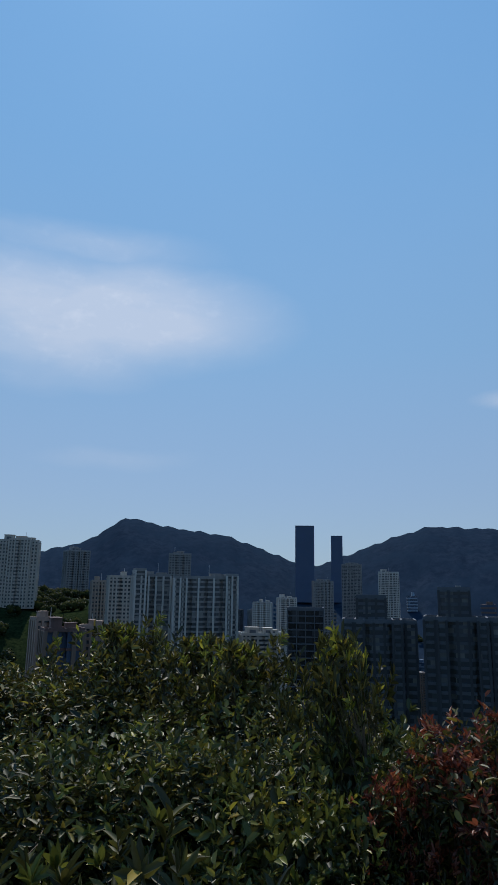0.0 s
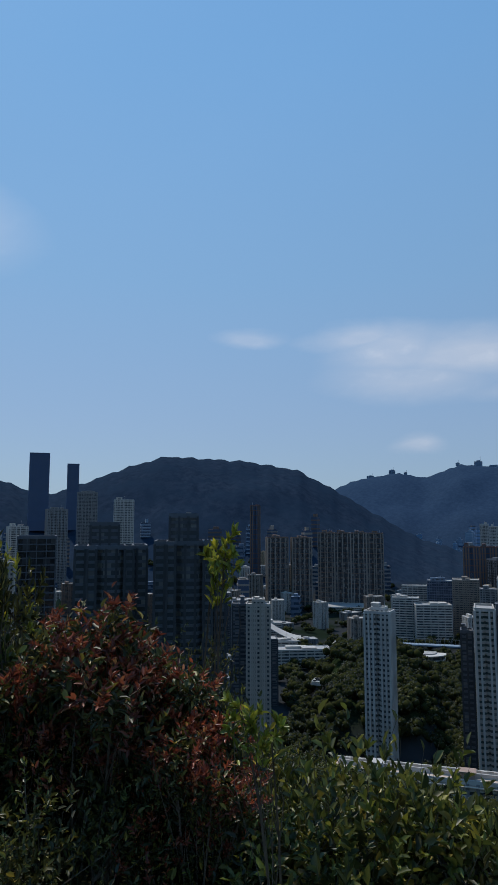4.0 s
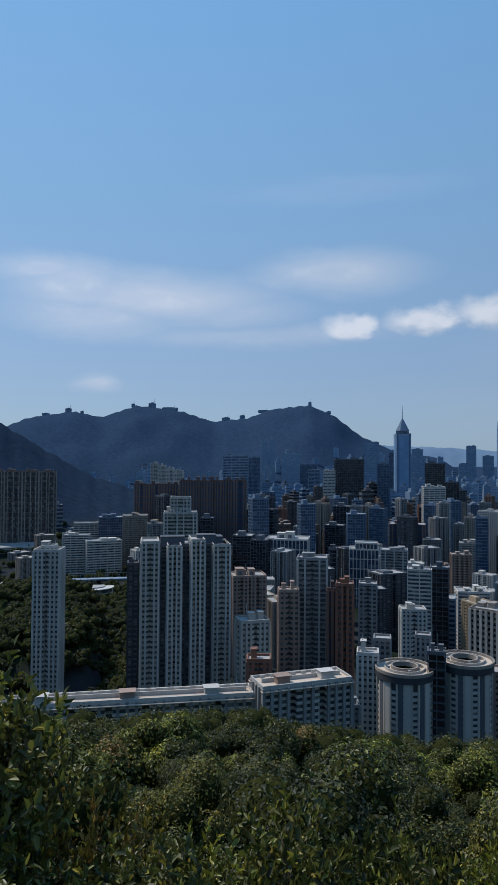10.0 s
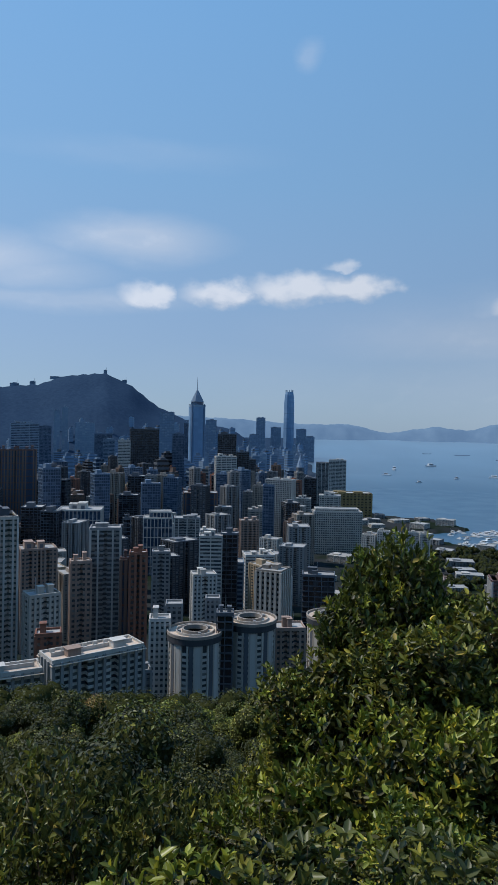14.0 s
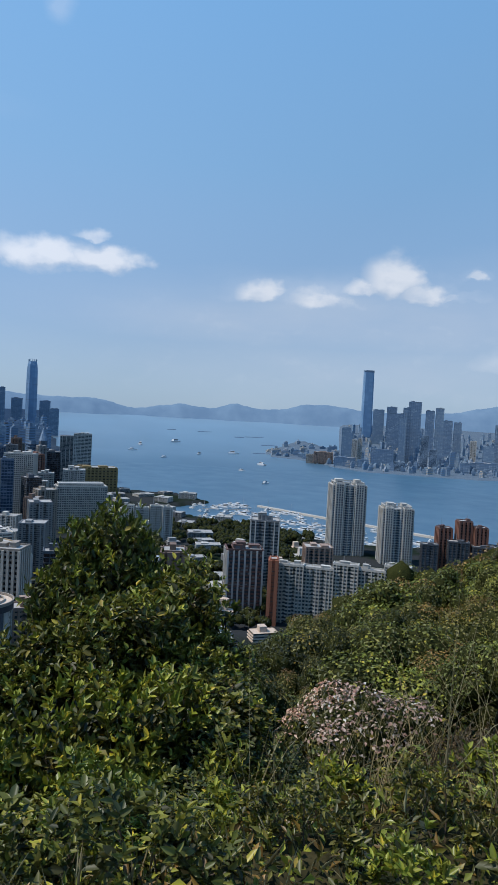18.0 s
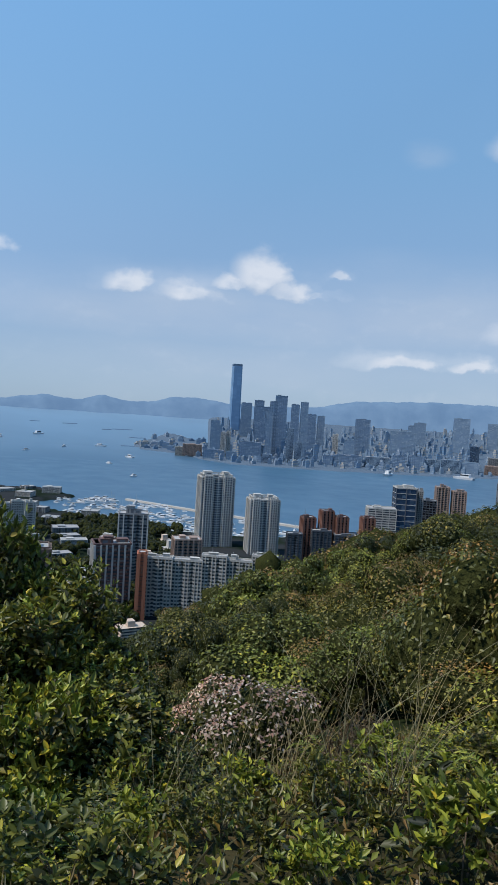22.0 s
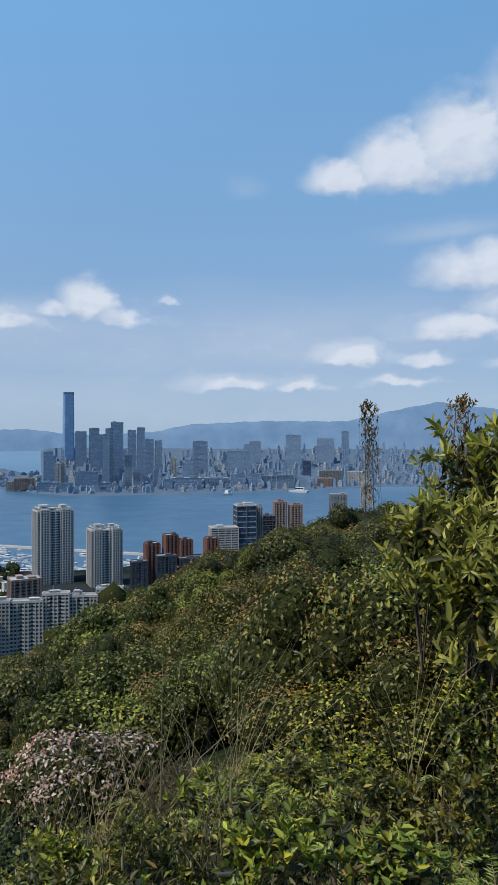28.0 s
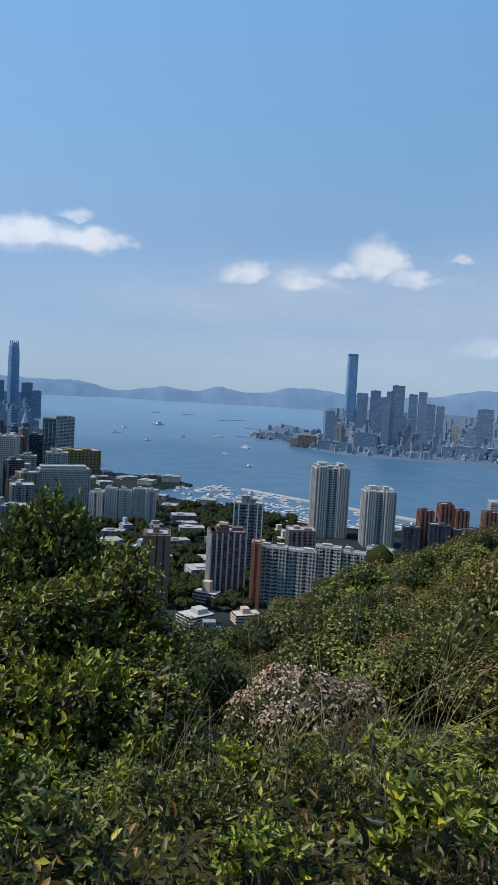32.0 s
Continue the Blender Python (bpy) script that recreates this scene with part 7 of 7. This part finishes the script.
# bank left of the wood view
for c, d, top, wide, proto in ((239, 2.9, -14.2, .95, glossy), (235, 2.7, -18, .8, glossy), (243, 3.0, -16.2, .62, glossy), (231, 2.6, -20, .7, screens[0]), (245.5, 3.2, -20.5, .55, glossy), (239, 2.4, -25, .7, glossy),
                               (243, 2.5, -29, .55, glossy), (234, 2.3, -28, .65, glossy), (228, 2.4, -24, .6, BUSHES[4]), (248, 3.6, -24.5, .8, BUSHES[2]), (254.5, 3.7, -28, .8, BUSHES[2]), (251, 3.0, -30, .7, BUSHES[1]),
                               (236, 4.2, -18, 1.1, BUSHES[1]), (229, 4.4, -16, 1.0, BUSHES[4])):
    topped(proto, MIDDLE, c, d, top, wide)
# the tall shrubs before the harbour view
tall_bush = shrub(32, "tall_shrub", "tall loose shrub with glossy leaves and yellow shoots", 3.5, .66, 640, 12, .074, .50, (LEAF_GREEN, LEAF_YELLOW), .22, lobes=18, crest=.1, bare=2)
dense = tree(43, "dense leafy shrub with fresh green shoots", 2.4, 1.2, 4200, .075, LEAF_GREEN, LEAF_YELLOW, 14, "dense_shrub", .3, 2, "shrub")
leafy = shrub(64, "leafy_shrub", "leafy shrub with bright yellow-green young leaves", 1.4, .75, 330, 11, .078, .48, (LEAF_GREEN, LEAF_YELLOW), .6, lobes=12, crest=.0, whorl=.3)
for c, d, top, wide, proto in ((290, 5.7, -9.0, .8, tall_bush), (288.0, 5.5, -12.5, .8, tall_bush), (294.5, 5.2, -13.6, .85, tall_bush), (285.8, 5.4, -16.5, .85, tall_bush), (282.3, 5.0, -20, .75, tall_bush), (292, 4.8, -15.5, .85, tall_bush),
                               (298.5, 4.8, -19, .7, tall_bush), (290.5, 6.1, -12.5, .75, dense), (295, 5.7, -17, .75, dense), (285, 5.9, -19.5, .75, dense),
                               (294.5, 3.7, -22.5, .85, leafy), (289, 3.7, -23, .8, leafy), (299.8, 3.8, -25.5, .8, glossy), (303, 3.7, -28.5, .75, glossy), (284, 3.7, -25, .75, leafy), (279, 3.6, -28.5, .65, leafy),
                               (301, 3.0, -32.5, .7, glossy), (295.5, 3.0, -31, .7, leafy), (288, 2.9, -32, .7, leafy), (281, 3.0, -34, .6, glossy), (305.5, 4.6, -26.5, .7, glossy), (275, 3.7, -31, .6, leafy), (298, 4.2, -22.5, .8, tall_bush)):
    topped(proto, OUTLOOK, c, d, top, wide)
dry = shrub(65, "dry_sprig", "upright reddish-brown half-dry shrub", 1.2, .34, 190, 11, .034, .34, (LEAF_SIENNA, LEAF_OLIVE), .3, lobes=9, upright=1.3, bare=1, core=0)
for c, d, top, wide, proto in ((320.5, 3.7, -23.3, .7, dry), (318, 3.5, -26, .6, dry), (323, 3.9, -24.6, .7, dry), (315.5, 3.6, -28, .55, dry), (321.5, 3.3, -29, .55, dry), (337, 3.5, -29, .45, leafy),
                               (331, 3.4, -29, .5, leafy), (327, 3.3, -31, .45, leafy)):
    topped(proto, OUTLOOK, c, d, top, wide)
# the bush with pale dry heads
pink = tree(33, "rounded dark shrub covered in pinkish white flower heads", 1.15, .8, 2600, .046, LEAF_SHADE, LEAF_PINK, 14, "pale_headed_shrub", .62, 1, "shrub")
for x, y, top, wide in ((-5.35, 5.8, 176.9, 1.15), (-5.75, 5.75, 176.75, .9)):
    again(pink, x, y, 40 + 150 * wide, wide, tall=(top - float(ground(x, y))) / 1.05 / wide)
# the broad-leaved tree by the path and the twigs above it
broad = shrub(34, "broad_leaved_tree", "small tree with broad pale-green leaves in whorls", 2.4, .74, 460, 13, .100, .34, (LEAF_BIG, LEAF_BIG), .3, lobes=15, stem=.024, upright=.25, category="tree", low=.05, whorl=.35, bare=2, core=.25)
again(broad, -1.2, 4.95, 0, .85, tall=(180.0 - float(ground(-1.2, 4.95))) / 2.1 / .85)
again(broad, -.55, 5.3, 120, .95)
budded = shrub(35, "budded_sapling", "thin sapling with reddish buds at its tip", 3.2, .22, 60, 9, .05, .4, (LEAF_OLIVE, LEAF_RUST), .9, lobes=3, stem=.009, low=.3, core=0, span=(.45, .95))
topped(budded, OUTLOOK, 336.5, 6.9, 3.2, .75)
topped(budded, OUTLOOK, 344, 3.95, 4.4, .6)
SCRUB = [
    tree(36, "olive scrub bush with rust-tinged tips", 1.9, 1.25, 4200, .052, LEAF_OLIVE, LEAF_RUST, 12, "scrub_bush", .25, 2, "shrub"), tree(37, "green scrub bush with small leaves", 1.9, 1.2, 4000, .056, LEAF_GREEN, LEAF_FRESH, 12, "scrub_bush", .25, 2, "shrub"),
    tree(38, "dark green scrub bush with small leaves", 1.9, 1.2, 4000, .056, LEAF_WOOD, LEAF_GREEN, 12, "scrub_bush", .15, 3, "shrub"), tree(39, "scrub bush with yellow-green young tips", 1.8, 1.15, 4000, .054, LEAF_OLIVE, LEAF_YELLOW, 12, "scrub_bush", .22, 2, "shrub"),
    tree(40, "very dark dense scrub bush", 2.0, 1.15, 3800, .052, LEAF_DARK, LEAF_OLIVE, 12, "scrub_bush", .15, 3, "shrub"),
]
for x, y, s, k, tall in ((-2.9, 6.9, .8, 1, 1.0), (-3.7, 7.3, .95, 1, .95), (-4.6, 8.1, .85, 0, .9), (-5.3, 9.6, 1.0, 0, 1.0), (-6.8, 9.8, 1.0, 1, .9), (-2.3, 8.4, 1.1, 1, 1.0), (-3.6, 9.6, 1.1, 0, 1.0), (-2.0, 7.1, .85, 0, 1.1),
                         (-7.8, 8.4, .8, 1, .8), (-.2, 5.4, .85, 1, 1.1), (-8.4, 6.6, .6, 1, .8), (-1.0, 6.4, 1.0, 3, 1.2), (-4.4, 11.0, 1.2, 0, 1.0), (-6.2, 12.0, 1.2, 1, .9), (-8.4, 11.0, 1.1, 0, .9), (-2.6, 11.0, 1.3, 0, 1.1)):
    again(SCRUB[k], x, y, grow.uniform(0, 360), s, tall=tall)
for x, y, s, k, tall in ((-2.4, 5.9, .75, 3, .8), (-1.9, 4.6, .5, 0, .8), (-1.0, 4.5, .6, 0, .9), (-6.6, 7.2, .8, 1, .8), (-2.9, 6.0, .6, 0, .9)):
    again(BUSHES[k], x, y, grow.uniform(0, 360), s, tall=tall)
for c, d, top, wide, k in ((338, 4.9, -8.5, .7, 3), (334, 5.4, -9.5, .8, 0), (341.5, 4.4, -13, .6, 0), (330, 6.2, -12.5, .9, 4), (345.5, 3.9, -15, .55, 3), (336, 4.2, -17, .55, 3), (332, 4.6, -18, .6, 0)):
    topped(SCRUB[k], OUTLOOK, c, d, top, wide)
# low growth on the banks between
TOP_LIMIT = ((180, -7), (222, -8), (232, -20), (240, -30), (246, -29), (282, -29), (287, -20), (297, -20), (303, -27), (307, -31), (323, -31), (328, -28), (334, -27), (340, -25), (350, -18))
spots = []
for _ in range(1500):
    d, c = math.sqrt(grow.uniform(2.6 ** 2, 15 ** 2)), grow.uniform(186, 350)
    x, y = d * math.sin(radians(c)) - .25, d * math.cos(radians(c)) + .9
    room = EYE - .2 + d * math.tan(radians(float(knots(TOP_LIMIT, c)))) - float(ground(x, y))
    high = min(room, grow.uniform(.5, 1.3) * (1 + d / 14))
    if high > .3 and all((x - a) ** 2 + (y - b) ** 2 > ((.52 if d > 7 else .42) * (.5 + d / 9)) ** 2 for a, b in spots):
        spots.append((x, y))
        west = c < 300
        if d > 7:
            again(SCRUB[grow.choice((2, 2, 1, 4, 2) if west else (0, 1, 3, 0, 2, 4))], x, y, grow.uniform(0, 360), max(high / 1.9, .4), tall=high / 1.9 / max(high / 1.9, .4))
            continue
        if c > 284:
            high = min(high, .75 + d * .03)
        if high < .6:
            again(LOW[grow.choice((1, 1, 0) if west else (0, 2, 2, 3))], x, y, grow.uniform(0, 360), 1.0, tall=high / .72)
            continue
        again(BUSHES[grow.choice((4, 1, 1, 4) if c < 235 else (0, 1, 1, 4) if c < 284 else (3, 0, 1) if west else (2, 0, 3, 0))], x, y, grow.uniform(0, 360), min(max(high, .4 + d * .045), .85), tall=high / min(max(high, .4 + d * .045), .85) * .95)
    if len(spots) > 150:
        break


# ---- ferns, grass and stalks ----
def fern(seed):
    r = np.random.default_rng(seed)
    root = tagged(new("fern"), "yellow-green fern with arching fronds", "fern", "ferns on the bank")
    ps, ws, lines = [], [], []
    for i in range(9):
        a = i * 2.4 + r.uniform(-.3, .3)
        reach, rise = r.uniform(.26, .42), r.uniform(.22, .4)
        tip = np.array([math.cos(a) * reach, math.sin(a) * reach, rise * .75])
        mid = np.array([math.cos(a) * reach * .45, math.sin(a) * reach * .45, rise * 1.15])
        line = [((u * u) * tip + 2 * u * (1 - u) * mid, .004 * (1 - u) + .001) for u in np.linspace(0, 1, 20)]
        lines.append(line)
        for k in range(3, 20):
            p, q = line[k][0], line[k][0] - line[k - 1][0]
            s = np.cross(q / np.linalg.norm(q), (0, 0, 1))
            for sg in (-1, 1):
                ps.append(p)
                ws.append(sg * s + .45 * q / np.linalg.norm(q))
    part("stalk", tubes("stalk", TWIG, lines, 3), None, root)
    lens = .05
    tagged(part("fronds", leaf_mesh("fronds", FERN, np.array(ps), np.array(ws), lens, .3, r, True), None, root), kind="stuff")
    return root


ferns = [fern(41), fern(42)]
for _ in range(15):
    c, d = grow.uniform(318, 346), grow.uniform(2.6, 5.4)
    again(ferns[grow.random() < .5], d * math.sin(radians(c)) - .2, d * math.cos(radians(c)) + 1.1, grow.uniform(0, 360), grow.uniform(.5, .75), sink=.0)


def stalk(seed, high):
    r = np.random.default_rng(seed)
    root = tagged(new("grass_tuft"), "dry grass tuft with long bent stalks", "grass", "dry grass tufts")
    n = 9
    base = r.normal(size=(n, 3)) * [.03, .03, 0]
    lines = []
    for b in base:
        lean = r.normal(size=2) * .38 * high
        lines.append([(b + np.array([lean[0] * u * u, lean[1] * u * u, high * r.uniform(.9, 1) * u]), .0022 * (1.1 - u)) for u in np.linspace(0, 1, 6)])
    tagged(part("stalk", tubes("stalk", STRAW, lines, 3), None, root), kind="stuff")
    return root


tufts = [stalk(51, .75), stalk(52, .5), stalk(53, .95)]
for _ in range(36):
    c, d = grow.uniform(296, 345), grow.uniform(2.4, 6.0)
    again(grow.choice(tufts), d * math.sin(radians(c)) - .2, d * math.cos(radians(c)) + 1.1, grow.uniform(0, 360), grow.uniform(.7, 1.2), sink=0)

for _ in range(700):
    c, d = grow.uniform(240, 350), grow.uniform(2.1, 3.7)
    x, y = d * math.sin(radians(c)) - .25, d * math.cos(radians(c)) + 1.05
    if min(math.hypot(x + .05, y - 1.5), math.hypot(x + .3, y - .9), math.hypot(x, y)) < 1.35 or any((x - a) ** 2 + (y - b) ** 2 < .09 for a, b in spots):
        continue
    spots.append((x, y))
    if c > 318 and grow.random() < .16:
        again(ferns[grow.random() < .5], x, y, grow.uniform(0, 360), grow.uniform(.5, .8), sink=0)
    else:
        again(LOW[grow.choice((1, 1, 1, 0) if c < 286 else (1, 0, 1, 2) if c < 308 else (0, 2, 2, 3, 2))], x, y, grow.uniform(0, 360), grow.uniform(.6, .75 if 300 < c < 330 else 1.0), tall=grow.uniform(.7, 1.0))


# low herbs and grass that cover the bank between the shrubs
def herbs(name, label, mat, number, length, width, near, far, c0, c1, seed, flatness):
    r = np.random.default_rng(seed)
    c, d = np.radians(r.uniform(c0, c1, number)), np.sqrt(r.uniform(near ** 2, far ** 2, number))
    x, y = d * np.sin(c) - .1, d * np.cos(c) + .8
    z = ground(x, y) + r.uniform(-.02, .12, number)
    way = r.normal(size=(number, 3)) * [flatness, flatness, .3] + np.array([0, 0, 1.0])
    return tagged(new(name, leaf_mesh(name, mat, np.stack([x, y, z], 1), way, length, width, r, False)), label, "ground cover", kind="stuff")


herbs("low_herbs", "low green herbs covering the bank", LEAF_FRESH, 9000, .045, .45, 2.0, 7.0, 284, 350, 61, 1.2)
herbs("low_herbs", "low olive herbs covering the bank", LEAF_OLIVE, 17000, .045, .42, 2.0, 8.0, 284, 350, 62, 1.2)
herbs("low_herbs", "dark low herbs under the shrubs", LEAF_DARK, 14000, .05, .45, 2.0, 8.0, 185, 290, 63, 1.2)
herbs("low_herbs", "rusty low herbs among the grass", LEAF_RUST, 4500, .05, .4, 1.6, 7.0, 292, 350, 65, 1.0)
herbs("dry_grass", "thin dry grass between the herbs", STRAW, 2600, .13, .022, 2.0, 6.0, 290, 350, 64, .5)
